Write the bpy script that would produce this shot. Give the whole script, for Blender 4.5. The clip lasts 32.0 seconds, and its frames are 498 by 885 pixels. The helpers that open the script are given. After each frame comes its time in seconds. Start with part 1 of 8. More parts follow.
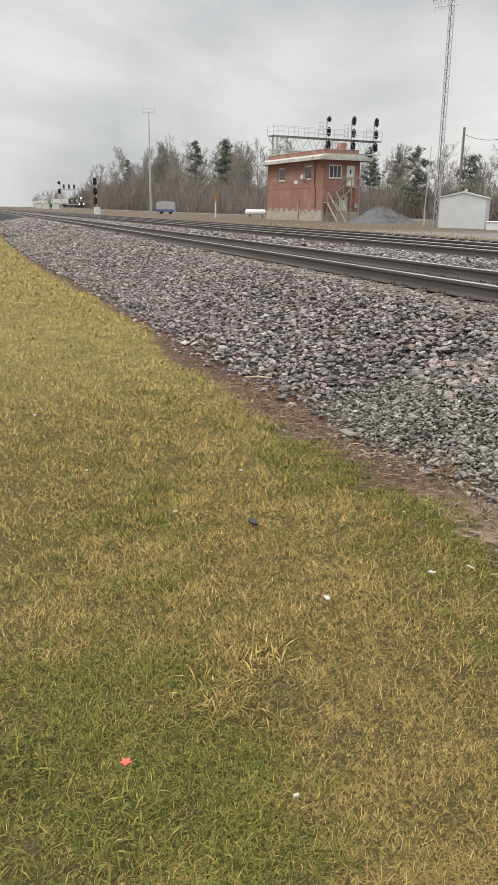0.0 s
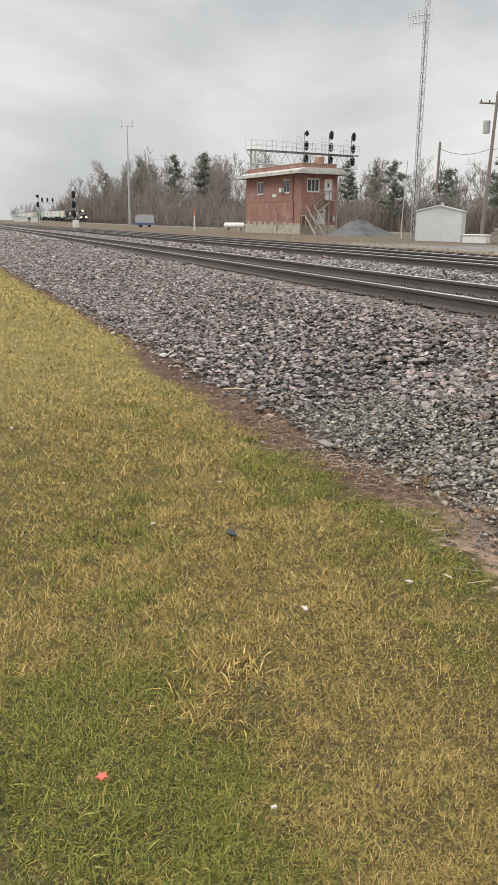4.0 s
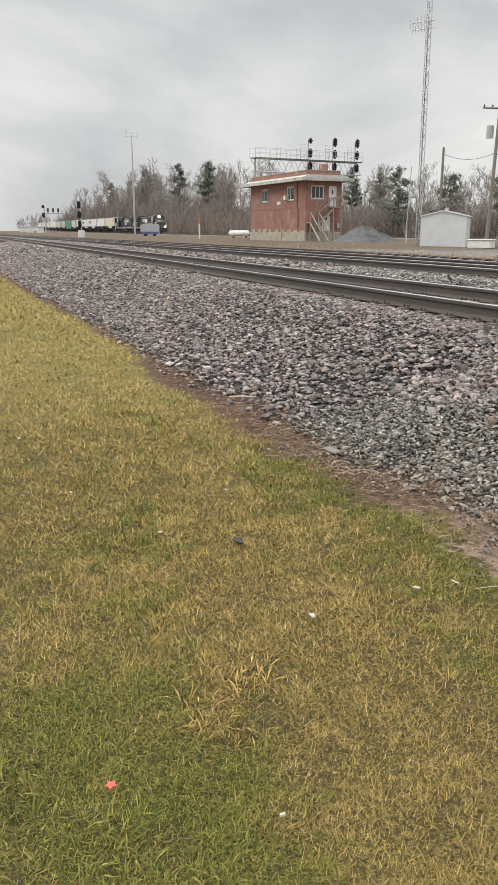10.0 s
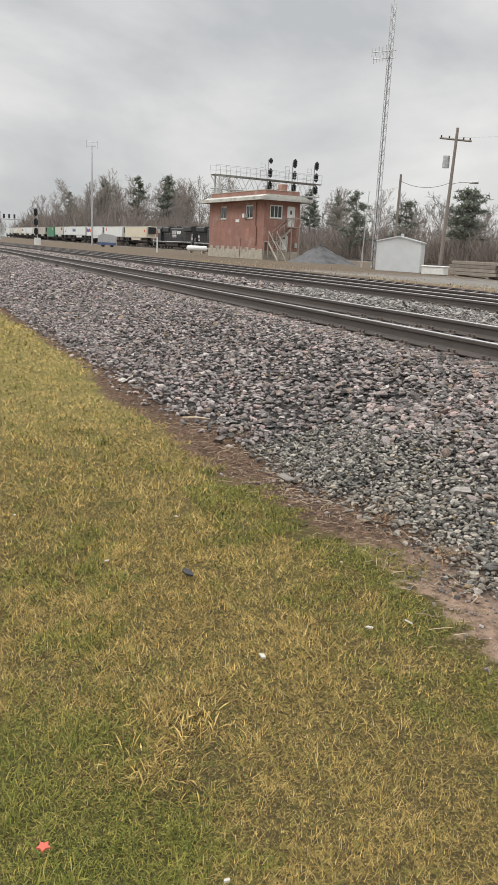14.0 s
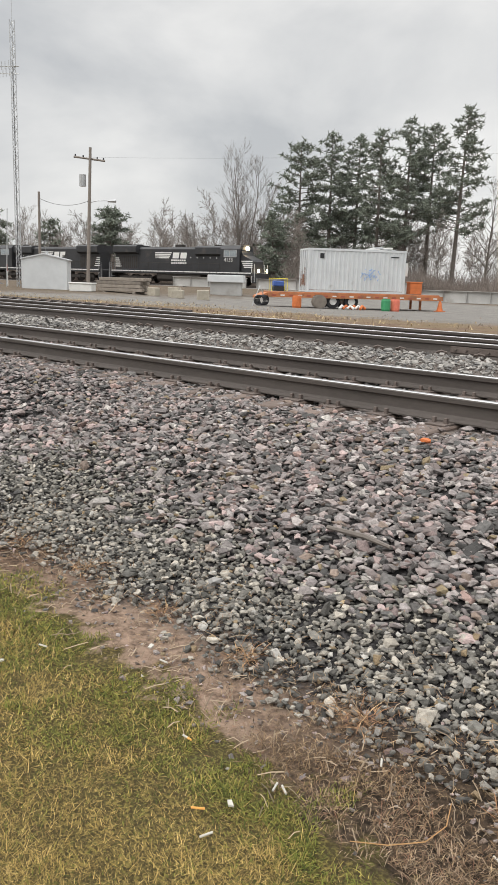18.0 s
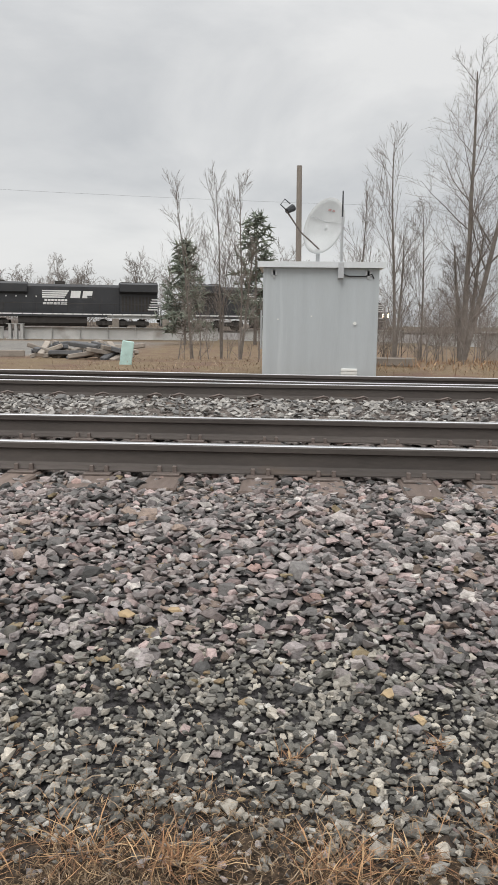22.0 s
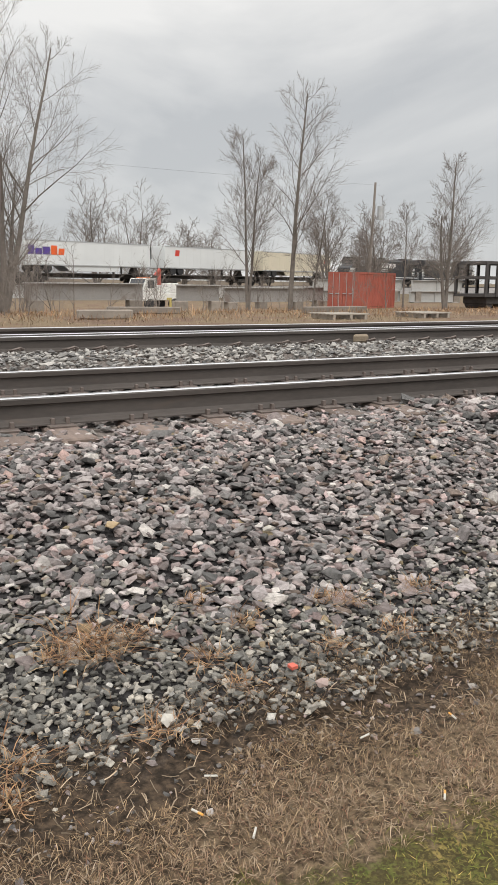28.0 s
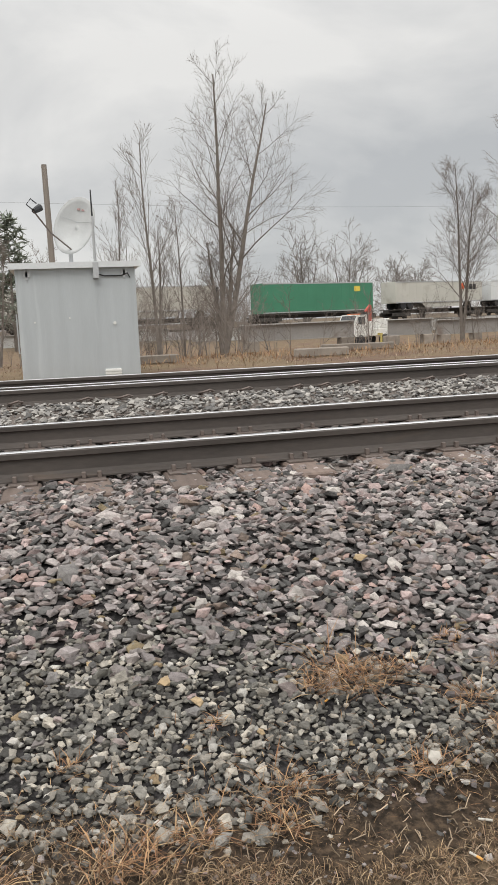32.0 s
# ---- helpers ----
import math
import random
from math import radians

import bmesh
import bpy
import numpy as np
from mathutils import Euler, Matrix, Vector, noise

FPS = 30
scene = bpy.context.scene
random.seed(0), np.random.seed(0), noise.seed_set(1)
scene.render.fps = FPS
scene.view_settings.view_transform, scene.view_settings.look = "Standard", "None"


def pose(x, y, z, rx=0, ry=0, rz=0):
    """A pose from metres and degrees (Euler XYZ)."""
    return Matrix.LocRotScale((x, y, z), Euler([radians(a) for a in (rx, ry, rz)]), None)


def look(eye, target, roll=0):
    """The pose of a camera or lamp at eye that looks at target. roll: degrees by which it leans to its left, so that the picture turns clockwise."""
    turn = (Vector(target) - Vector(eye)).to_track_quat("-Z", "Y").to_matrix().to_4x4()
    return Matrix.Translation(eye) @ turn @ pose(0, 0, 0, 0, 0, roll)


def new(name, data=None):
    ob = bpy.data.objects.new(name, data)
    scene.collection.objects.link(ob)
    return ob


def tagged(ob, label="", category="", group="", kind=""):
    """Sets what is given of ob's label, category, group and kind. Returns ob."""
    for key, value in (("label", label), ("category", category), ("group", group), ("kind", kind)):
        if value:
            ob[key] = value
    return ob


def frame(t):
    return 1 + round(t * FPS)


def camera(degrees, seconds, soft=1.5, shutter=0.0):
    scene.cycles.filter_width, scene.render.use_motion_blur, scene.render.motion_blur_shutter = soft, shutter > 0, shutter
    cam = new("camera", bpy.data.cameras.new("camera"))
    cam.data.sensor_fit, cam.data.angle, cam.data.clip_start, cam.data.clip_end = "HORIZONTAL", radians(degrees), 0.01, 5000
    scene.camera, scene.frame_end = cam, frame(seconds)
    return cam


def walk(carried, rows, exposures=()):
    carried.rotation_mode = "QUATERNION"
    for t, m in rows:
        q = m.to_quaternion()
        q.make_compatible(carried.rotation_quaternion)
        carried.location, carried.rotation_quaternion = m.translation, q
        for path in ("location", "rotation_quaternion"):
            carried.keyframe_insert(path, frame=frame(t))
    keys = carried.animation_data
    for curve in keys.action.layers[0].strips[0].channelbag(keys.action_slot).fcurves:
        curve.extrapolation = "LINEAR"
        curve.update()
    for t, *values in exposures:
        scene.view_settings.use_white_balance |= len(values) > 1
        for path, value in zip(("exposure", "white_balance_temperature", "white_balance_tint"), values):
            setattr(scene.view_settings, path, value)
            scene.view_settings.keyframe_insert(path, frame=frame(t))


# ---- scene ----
cam = camera(34.86, 32.0, 1.5, 0.08)
PATH = [
    (0, (-0.502, -0.216, 1.562), (-9.609, 2.817, -1.243), 0.72),
    (0.5, (-0.506, -0.213, 1.560), (-9.605, 2.874, -1.211), 1.08),
    (1, (-0.499, -0.218, 1.563), (-9.600, 2.913, -1.151), 1.32),
    (1.5, (-0.496, -0.216, 1.562), (-9.603, 2.939, -1.104), 1.38),
    (2, (-0.496, -0.215, 1.564), (-9.606, 2.960, -1.068), 1.40),
    (2.5, (-0.494, -0.211, 1.564), (-9.601, 2.985, -1.054), 1.38),
    (3, (-0.494, -0.204, 1.562), (-9.597, 3.004, -1.054), 1.08),
    (3.5, (-0.492, -0.205, 1.562), (-9.580, 3.035, -1.067), 0.90),
    (4, (-0.493, -0.203, 1.558), (-9.561, 3.075, -1.096), 0.71),
    (4.5, (-0.485, -0.205, 1.563), (-9.531, 3.118, -1.104), 0.59),
    (6.5, (-0.486, -0.200, 1.564), (-9.531, 3.127, -1.104), 0.58),
    (7, (-0.482, -0.200, 1.565), (-9.541, 3.097, -1.093), 0.33),
    (7.5, (-0.480, -0.197, 1.564), (-9.550, 3.080, -1.081), 0.12),
    (8, (-0.484, -0.200, 1.563), (-9.560, 3.071, -1.068), 0.07),
    (8.5, (-0.479, -0.201, 1.565), (-9.565, 3.056, -1.052), 0.03),
    (9, (-0.480, -0.212, 1.564), (-9.578, 3.019, -1.039), 0.01),
    (9.5, (-0.481, -0.212, 1.565), (-9.591, 3.001, -1.020), 0.07),
    (10, (-0.480, -0.200, 1.565), (-9.600, 2.999, -1.003), -0.06),
    (10.5, (-0.481, -0.188, 1.564), (-9.597, 3.024, -1.000), -0.12),
    (11, (-0.476, -0.195, 1.568), (-9.586, 3.040, -0.990), -0.05),
    (11.5, (-0.505, -0.196, 1.577), (-9.611, 3.071, -0.956), -0.03),
    (12, (-0.556, -0.201, 1.603), (-9.667, 3.087, -0.886), 0.21),
    (12.5, (-0.572, -0.184, 1.591), (-9.690, 3.185, -0.759), 0.93),
    (13, (-0.574, -0.173, 1.592), (-9.654, 3.372, -0.641), 2.18),
    (13.5, (-0.592, -0.175, 1.606), (-9.607, 3.496, -0.687), 2.65),
    (15.5, (-0.610, -0.130, 1.590), (-9.221, 4.342, -0.827), 2.22),
    (16, (-0.614, -0.111, 1.593), (-8.995, 4.816, -0.747), 2.34),
    (16.5, (-0.601, -0.097, 1.592), (-8.673, 5.365, -0.646), 2.40),
    (17, (-0.579, -0.045, 1.596), (-8.259, 5.979, -0.576), 1.95),
    (17.5, (-0.575, 0.010, 1.569), (-7.783, 6.618, -0.521), 1.85),
    (18, (-0.538, 0.071, 1.579), (-7.225, 7.230, -0.429), 1.63),
    (18.5, (-0.513, 0.056, 1.588), (-6.606, 7.762, -0.284), 1.50),
    (19, (-0.466, 0.094, 1.595), (-5.883, 8.313, -0.166), 1.21),
    (19.5, (-0.429, 0.115, 1.596), (-5.072, 8.807, -0.104), 1.89),
    (20, (-0.414, 0.119, 1.589), (-4.278, 9.190, -0.083), 2.20),
    (20.5, (-0.393, 0.172, 1.568), (-3.480, 9.535, -0.108), 1.67),
    (21, (-0.346, 0.207, 1.564), (-2.608, 9.812, -0.055), 1.83),
    (21.5, (-0.277, 0.289, 1.532), (-1.700, 10.070, 0.013), 1.34),
    (22, (-0.210, 0.294, 1.545), (-0.756, 10.169, 0.069), 0.68),
    (22.5, (-0.190, 0.299, 1.543), (0.187, 10.184, 0.078), -0.11),
    (23, (-0.176, 0.300, 1.535), (1.141, 10.100, 0.046), -0.75),
    (23.5, (-0.133, 0.268, 1.542), (2.058, 9.897, -0.035), -1.18),
    (24, (-0.075, 0.257, 1.536), (2.799, 9.683, -0.163), -1.13),
    (24.5, (-0.054, 0.260, 1.521), (3.287, 9.503, -0.326), -0.43),
    (26.5, (-0.011, 0.270, 1.524), (3.759, 9.332, -0.392), -0.04),
    (27, (0.020, 0.260, 1.525), (4.085, 9.188, -0.414), 0.45),
    (27.5, (0.043, 0.257, 1.516), (4.427, 9.024, -0.461), 0.62),
    (28, (0.062, 0.258, 1.518), (4.695, 8.892, -0.481), 0.71),
    (28.5, (0.072, 0.291, 1.518), (4.797, 8.878, -0.466), 0.78),
    (29, (0.102, 0.344, 1.513), (4.805, 8.948, -0.452), 1.02),
    (29.5, (0.097, 0.377, 1.505), (4.659, 9.171, 0.144), 2.81),
    (30, (-0.084, 0.379, 1.479), (2.474, 9.969, 0.261), 2.15),
    (30.5, (-0.161, 0.365, 1.479), (1.232, 10.131, -0.158), -0.04),
    (31, (-0.161, 0.310, 1.499), (0.997, 10.097, -0.193), -1.23),
    (31.5, (-0.151, 0.272, 1.529), (1.431, 10.026, -0.001), -1.21),
    (32, (-0.124, 0.281, 1.518), (2.104, 9.911, 0.001), -2.43),
]
walk(cam, [(t, look(eye, target, roll)) for t, eye, target, roll in PATH],
     [(0, 0.06, 6750, 10), (12, 0.06, 6750, 10), (13, -0.02, 6750, 10), (15.5, 0.04, 6750, 10), (18, 0.04, 6700, 10), (20, -0.1, 6600, 10), (24, -0.1, 6600, 10), (26.5, 0.06, 6750, 10), (28.5, 0.04, 6700, 10), (29.7, -0.18, 6100, 10), (30.4, -0.18, 6100, 10), (31.5, -0.08, 6700, 10), (32, -0.08, 6750, 10)])

# ---- light: thick overcast, a weak wide sun ----
SUN_UP, SUN_TURN = radians(52), radians(200)
world = bpy.data.worlds.new("overcast_sky")
scene.world = world
world.use_nodes = True
wt = world.node_tree
wt.nodes.clear()


def wnode(kind, **values):
    n = wt.nodes.new(kind)
    for key, value in values.items():
        n.inputs[key].default_value = value
    return n


def wlink(a, b):
    wt.links.new(a, b)


w_sky = wt.nodes.new("ShaderNodeTexSky")
w_sky.sky_type = 'NISHITA'
w_sky.sun_disc = False
w_sky.sun_elevation, w_sky.sun_rotation = SUN_UP, SUN_TURN
w_co = wt.nodes.new("ShaderNodeTexCoord")
w_map = wt.nodes.new("ShaderNodeMapping")
w_map.inputs["Scale"].default_value = (1.0, 1.0, 2.3)
w_map.inputs["Location"].default_value = (0.35, 0.1, 0.6)
wlink(w_co.outputs["Generated"], w_map.inputs["Vector"])
w_big = wnode("ShaderNodeTexNoise", Scale=2.1, Detail=7.0, Roughness=0.52)
w_big.inputs["Distortion"].default_value = 0.35
wlink(w_map.outputs["Vector"], w_big.inputs["Vector"])
w_ramp = wt.nodes.new("ShaderNodeValToRGB")
w_ramp.color_ramp.elements[0].position, w_ramp.color_ramp.elements[0].color = 0.38, (0.53, 0.555, 0.585, 1)
w_ramp.color_ramp.elements[1].position, w_ramp.color_ramp.elements[1].color = 0.63, (0.86, 0.87, 0.875, 1)
wlink(w_big.outputs["Fac"], w_ramp.inputs["Fac"])
w_sep = wt.nodes.new("ShaderNodeSeparateXYZ")
wlink(w_co.outputs["Generated"], w_sep.inputs[0])
w_rise = wt.nodes.new("ShaderNodeMapRange")
w_rise.interpolation_type = 'SMOOTHSTEP'
w_rise.inputs["From Min"].default_value, w_rise.inputs["From Max"].default_value = 0.28, 0.9
w_rise.inputs["To Min"].default_value, w_rise.inputs["To Max"].default_value = 1.0, 2.9
wlink(w_sep.outputs["Z"], w_rise.inputs["Value"])
w_clouds = wnode("ShaderNodeBackground", Strength=1.0)
wlink(w_rise.outputs["Result"], w_clouds.inputs["Strength"])
wlink(w_ramp.outputs["Color"], w_clouds.inputs["Color"])
w_clear = wnode("ShaderNodeBackground", Strength=0.1)
wlink(w_sky.outputs["Color"], w_clear.inputs["Color"])
w_mix = wnode("ShaderNodeMixShader", Fac=0.94)
wlink(w_clear.outputs["Background"], w_mix.inputs[1])
wlink(w_clouds.outputs["Background"], w_mix.inputs[2])
w_out = wt.nodes.new("ShaderNodeOutputWorld")
wlink(w_mix.outputs["Shader"], w_out.inputs["Surface"])

sun = new("sun", bpy.data.lights.new("sun", "SUN"))
sun.data.energy, sun.data.angle, sun.data.color = 1.3, radians(40), (1.0, 0.97, 0.93)
sun.matrix_world = look((0, 0, 60), (60 * math.sin(SUN_TURN) * -1, 60 * math.cos(SUN_TURN) * -1, 60 - 60 * math.tan(SUN_UP)))
scene.view_settings.exposure = 0.0

# ---- materials ----
MATS = {}


def mat(name, base, rough=0.7, metal=0.0, vary=0.25, scale=6.0, fine=60.0, bump=0.2, island=0.0, dirt=None, objrand=0.0, spec=0.5, palette=None, stretch=None):
    """A surface with variation at two scales, relief and optional dirt patches; palette: colours picked per loose piece."""
    if name in MATS:
        return MATS[name]
    m = bpy.data.materials.new(name)
    m.use_nodes = True
    nt = m.node_tree
    b = nt.nodes["Principled BSDF"]
    b.inputs["Roughness"].default_value = rough
    b.inputs["Metallic"].default_value = metal
    b.inputs["Specular IOR Level"].default_value = spec
    co = nt.nodes.new("ShaderNodeTexCoord")
    vec = co.outputs["Object"]
    if stretch:
        mp = nt.nodes.new("ShaderNodeMapping")
        mp.inputs["Scale"].default_value = stretch
        nt.links.new(vec, mp.inputs["Vector"])
        vec = mp.outputs["Vector"]
    big = nt.nodes.new("ShaderNodeTexNoise")
    big.inputs["Scale"].default_value, big.inputs["Detail"].default_value = scale, 4
    small = nt.nodes.new("ShaderNodeTexNoise")
    small.inputs["Scale"].default_value, small.inputs["Detail"].default_value = fine, 3
    for n in (big, small):
        nt.links.new(vec, n.inputs["Vector"])
    add = nt.nodes.new("ShaderNodeMath")
    add.operation = 'MULTIPLY_ADD'
    nt.links.new(small.outputs["Fac"], add.inputs[0])
    add.inputs[1].default_value = 0.5
    nt.links.new(big.outputs["Fac"], add.inputs[2])
    rng = nt.nodes.new("ShaderNodeMapRange")
    rng.inputs["From Min"].default_value, rng.inputs["From Max"].default_value = 0.4, 1.1
    rng.inputs["To Min"].default_value, rng.inputs["To Max"].default_value = 1 - vary, 1 + vary
    nt.links.new(add.outputs[0], rng.inputs["Value"])
    value = rng.outputs["Result"]
    rnd = None
    if island or palette:
        geo = nt.nodes.new("ShaderNodeNewGeometry")
        rnd = geo.outputs["Random Per Island"]
    elif objrand:
        rnd = nt.nodes.new("ShaderNodeObjectInfo").outputs["Random"]
    if (island or objrand) and rnd:
        k = nt.nodes.new("ShaderNodeMapRange")
        amount = island or objrand
        k.inputs["To Min"].default_value, k.inputs["To Max"].default_value = 1 - amount, 1 + amount
        if palette:
            spin = nt.nodes.new("ShaderNodeMath")
            spin.operation = 'MULTIPLY'
            spin.inputs[1].default_value = 17.3
            fr = nt.nodes.new("ShaderNodeMath")
            fr.operation = 'FRACT'
            nt.links.new(rnd, spin.inputs[0])
            nt.links.new(spin.outputs[0], fr.inputs[0])
            nt.links.new(fr.outputs[0], k.inputs["Value"])
        else:
            nt.links.new(rnd, k.inputs["Value"])
        mul = nt.nodes.new("ShaderNodeMath")
        mul.operation = 'MULTIPLY'
        nt.links.new(value, mul.inputs[0])
        nt.links.new(k.outputs["Result"], mul.inputs[1])
        value = mul.outputs[0]
    colour = nt.nodes.new("ShaderNodeMix")
    colour.data_type, colour.blend_type = 'RGBA', 'MULTIPLY'
    colour.inputs["Factor"].default_value = 1.0
    if palette:
        ramp = nt.nodes.new("ShaderNodeValToRGB")
        ramp.color_ramp.interpolation = 'CONSTANT'
        el = ramp.color_ramp.elements
        while len(el) < len(palette):
            el.new(0.5)
        for n, (where, c) in enumerate(palette):
            el[n].position, el[n].color = where, (*c, 1)
        nt.links.new(rnd, ramp.inputs["Fac"])
        nt.links.new(ramp.outputs["Color"], colour.inputs[6])
    else:
        colour.inputs[6].default_value = (*base, 1)
    nt.links.new(value, colour.inputs[7])
    last = colour.outputs[2]
    if dirt:
        dc, dscale, cut = dirt
        dn = nt.nodes.new("ShaderNodeTexNoise")
        dn.inputs["Scale"].default_value, dn.inputs["Detail"].default_value = dscale, 6
        nt.links.new(vec, dn.inputs["Vector"])
        dr = nt.nodes.new("ShaderNodeMapRange")
        dr.inputs["From Min"].default_value, dr.inputs["From Max"].default_value = cut, cut + 0.16
        nt.links.new(dn.outputs["Fac"], dr.inputs["Value"])
        dm = nt.nodes.new("ShaderNodeMix")
        dm.data_type = 'RGBA'
        nt.links.new(dr.outputs["Result"], dm.inputs["Factor"])
        nt.links.new(last, dm.inputs[6])
        dm.inputs[7].default_value = (*dc, 1)
        last = dm.outputs[2]
    nt.links.new(last, b.inputs["Base Color"])
    if bump:
        bp = nt.nodes.new("ShaderNodeBump")
        bp.inputs["Strength"].default_value, bp.inputs["Distance"].default_value = bump, 0.01
        nt.links.new(small.outputs["Fac"], bp.inputs["Height"])
        nt.links.new(bp.outputs["Normal"], b.inputs["Normal"])
    MATS[name] = m
    return m


def glow(name, colour, strength):
    if name not in MATS:
        m = bpy.data.materials.new(name)
        m.use_nodes = True
        b = m.node_tree.nodes["Principled BSDF"]
        b.inputs["Base Color"].default_value = (*colour, 1)
        b.inputs["Emission Color"].default_value = (*colour, 1)
        b.inputs["Emission Strength"].default_value = strength
        MATS[name] = m
    return MATS[name]


# ---- mesh building ----
class Shape:
    """Collects vertices and faces, then becomes one mesh."""

    def __init__(self):
        self.v, self.f = [], []

    def add(self, verts, faces, m=None):
        n = len(self.v)
        self.v += [tuple(m @ Vector(p)) for p in verts] if m is not None else [tuple(p) for p in verts]
        self.f += [tuple(i + n for i in f) for f in faces]
        return self

    def box(self, x0, x1, y0, y1, z0, z1, m=None, bevel=0.0):
        if bevel:
            c = bevel
            loops = []
            for z, k in ((z0, c), (z0 + c, 0), (z1 - c, 0), (z1, c)):
                loops.append([(x0 + k + c * (k == 0), y0 + k, z), (x1 - k - c * (k == 0), y0 + k, z), (x1 - k, y0 + k + c * (k == 0), z), (x1 - k, y1 - k - c * (k == 0), z),
                              (x1 - k - c * (k == 0), y1 - k, z), (x0 + k + c * (k == 0), y1 - k, z), (x0 + k, y1 - k - c * (k == 0), z), (x0 + k, y0 + k + c * (k == 0), z)])
            verts = [p for loop in loops for p in loop]
            faces = [tuple(range(7, -1, -1)), tuple(range(24, 32))]
            for r in range(3):
                faces += [(r * 8 + i, r * 8 + (i + 1) % 8, r * 8 + 8 + (i + 1) % 8, r * 8 + 8 + i) for i in range(8)]
            return self.add(verts, faces, m)
        v = [(x0, y0, z0), (x1, y0, z0), (x1, y1, z0), (x0, y1, z0), (x0, y0, z1), (x1, y0, z1), (x1, y1, z1), (x0, y1, z1)]
        return self.add(v, [(3, 2, 1, 0), (4, 5, 6, 7), (0, 1, 5, 4), (1, 2, 6, 5), (2, 3, 7, 6), (3, 0, 4, 7)], m)

    def prism(self, outline, a, b, axis="x", m=None):
        """An outline of (u, v) pairs pushed from a to b along the axis: x: (y, z); y: (x, z); z: (x, y)."""
        put = {"x": lambda u, v, w: (w, u, v), "y": lambda u, v, w: (u, w, v), "z": lambda u, v, w: (u, v, w)}[axis]
        n = len(outline)
        verts = [put(u, v, a) for u, v in outline] + [put(u, v, b) for u, v in outline]
        faces = [tuple(range(n)), tuple(range(2 * n - 1, n - 1, -1))] + [(i, i + n, (i + 1) % n + n, (i + 1) % n) for i in range(n)]
        return self.add(verts, faces, m)

    def tube(self, points, radii, sides=6, cap=True):
        """A round tube along points, with a radius for each."""
        pts = [Vector(p) for p in points]
        if not hasattr(radii, "__len__"):
            radii = [radii] * len(pts)
        base = len(self.v)
        for i, p in enumerate(pts):
            d = (pts[min(i + 1, len(pts) - 1)] - pts[max(i - 1, 0)]).normalized()
            side = d.cross(Vector((0, 0, 1)) if abs(d.z) < 0.95 else Vector((1, 0, 0))).normalized()
            up = side.cross(d)
            for k in range(sides):
                a = 2 * math.pi * k / sides
                self.v.append(tuple(p + radii[i] * (math.cos(a) * side + math.sin(a) * up)))
        for i in range(len(pts) - 1):
            for k in range(sides):
                a, b = base + i * sides + k, base + i * sides + (k + 1) % sides
                self.f.append((a, b, b + sides, a + sides))
        if cap:
            self.f.append(tuple(base + k for k in range(sides - 1, -1, -1)))
            self.f.append(tuple(base + (len(pts) - 1) * sides + k for k in range(sides)))
        return self

    def cyl(self, x, y, z0, z1, r, r2=None, sides=16):
        return self.tube([(x, y, z0), (x, y, z1)], [r, r if r2 is None else r2], sides)

    def mesh(self, name, material, smooth=False):
        me = bpy.data.meshes.new(name)
        me.from_pydata(self.v, [], self.f)
        if smooth:
            me.polygons.foreach_set("use_smooth", [True] * len(me.polygons))
        me.materials.append(material)
        return me


def part(name, shape, material, parent=None, label="", at=None, smooth=False):
    """Links a shape as one mesh object under a thing or a part."""
    ob = new(name, shape if isinstance(shape, bpy.types.Mesh) else shape.mesh(name, material, smooth))
    if parent is not None:
        ob.parent = parent
    if at is not None:
        ob.matrix_basis = at
    if label:
        ob["label"] = label
    return ob


def thing(name, label, category, at=None, group="", kind=""):
    ob = new(name)
    ob.empty_display_size = 0.2
    if at is not None:
        ob.matrix_basis = at
    return tagged(ob, label, category, group, kind)


def bulk(name, verts, faces, material, label, category, kind="stuff", parent=None):
    """One mesh from numpy arrays of corners and of faces with equal corner counts."""
    me = bpy.data.meshes.new(name)
    n, k = faces.shape
    me.vertices.add(len(verts))
    me.vertices.foreach_set("co", np.ascontiguousarray(verts, dtype=np.float32).ravel())
    me.loops.add(n * k)
    me.loops.foreach_set("vertex_index", np.ascontiguousarray(faces, dtype=np.int32).ravel())
    me.polygons.add(n)
    me.polygons.foreach_set("loop_start", np.arange(0, n * k, k, dtype=np.int32))
    me.update(calc_edges=True)
    me.shade_flat()
    me.materials.append(material)
    ob = new(name, me)
    if parent is not None:
        ob.parent = parent
        return ob
    return tagged(ob, label, category, "", kind)


def smooth01(a):
    a = np.clip(a, 0, 1)
    return a * a * (3 - 2 * a)


rs = np.random.RandomState(7)

# ---- ground ----
RAIL_Y = (5.5, 7.005, 9.75, 11.255)
HEAD_Z, TIE_Z = 0.75, 0.562
FAR_HEAD = 0.845


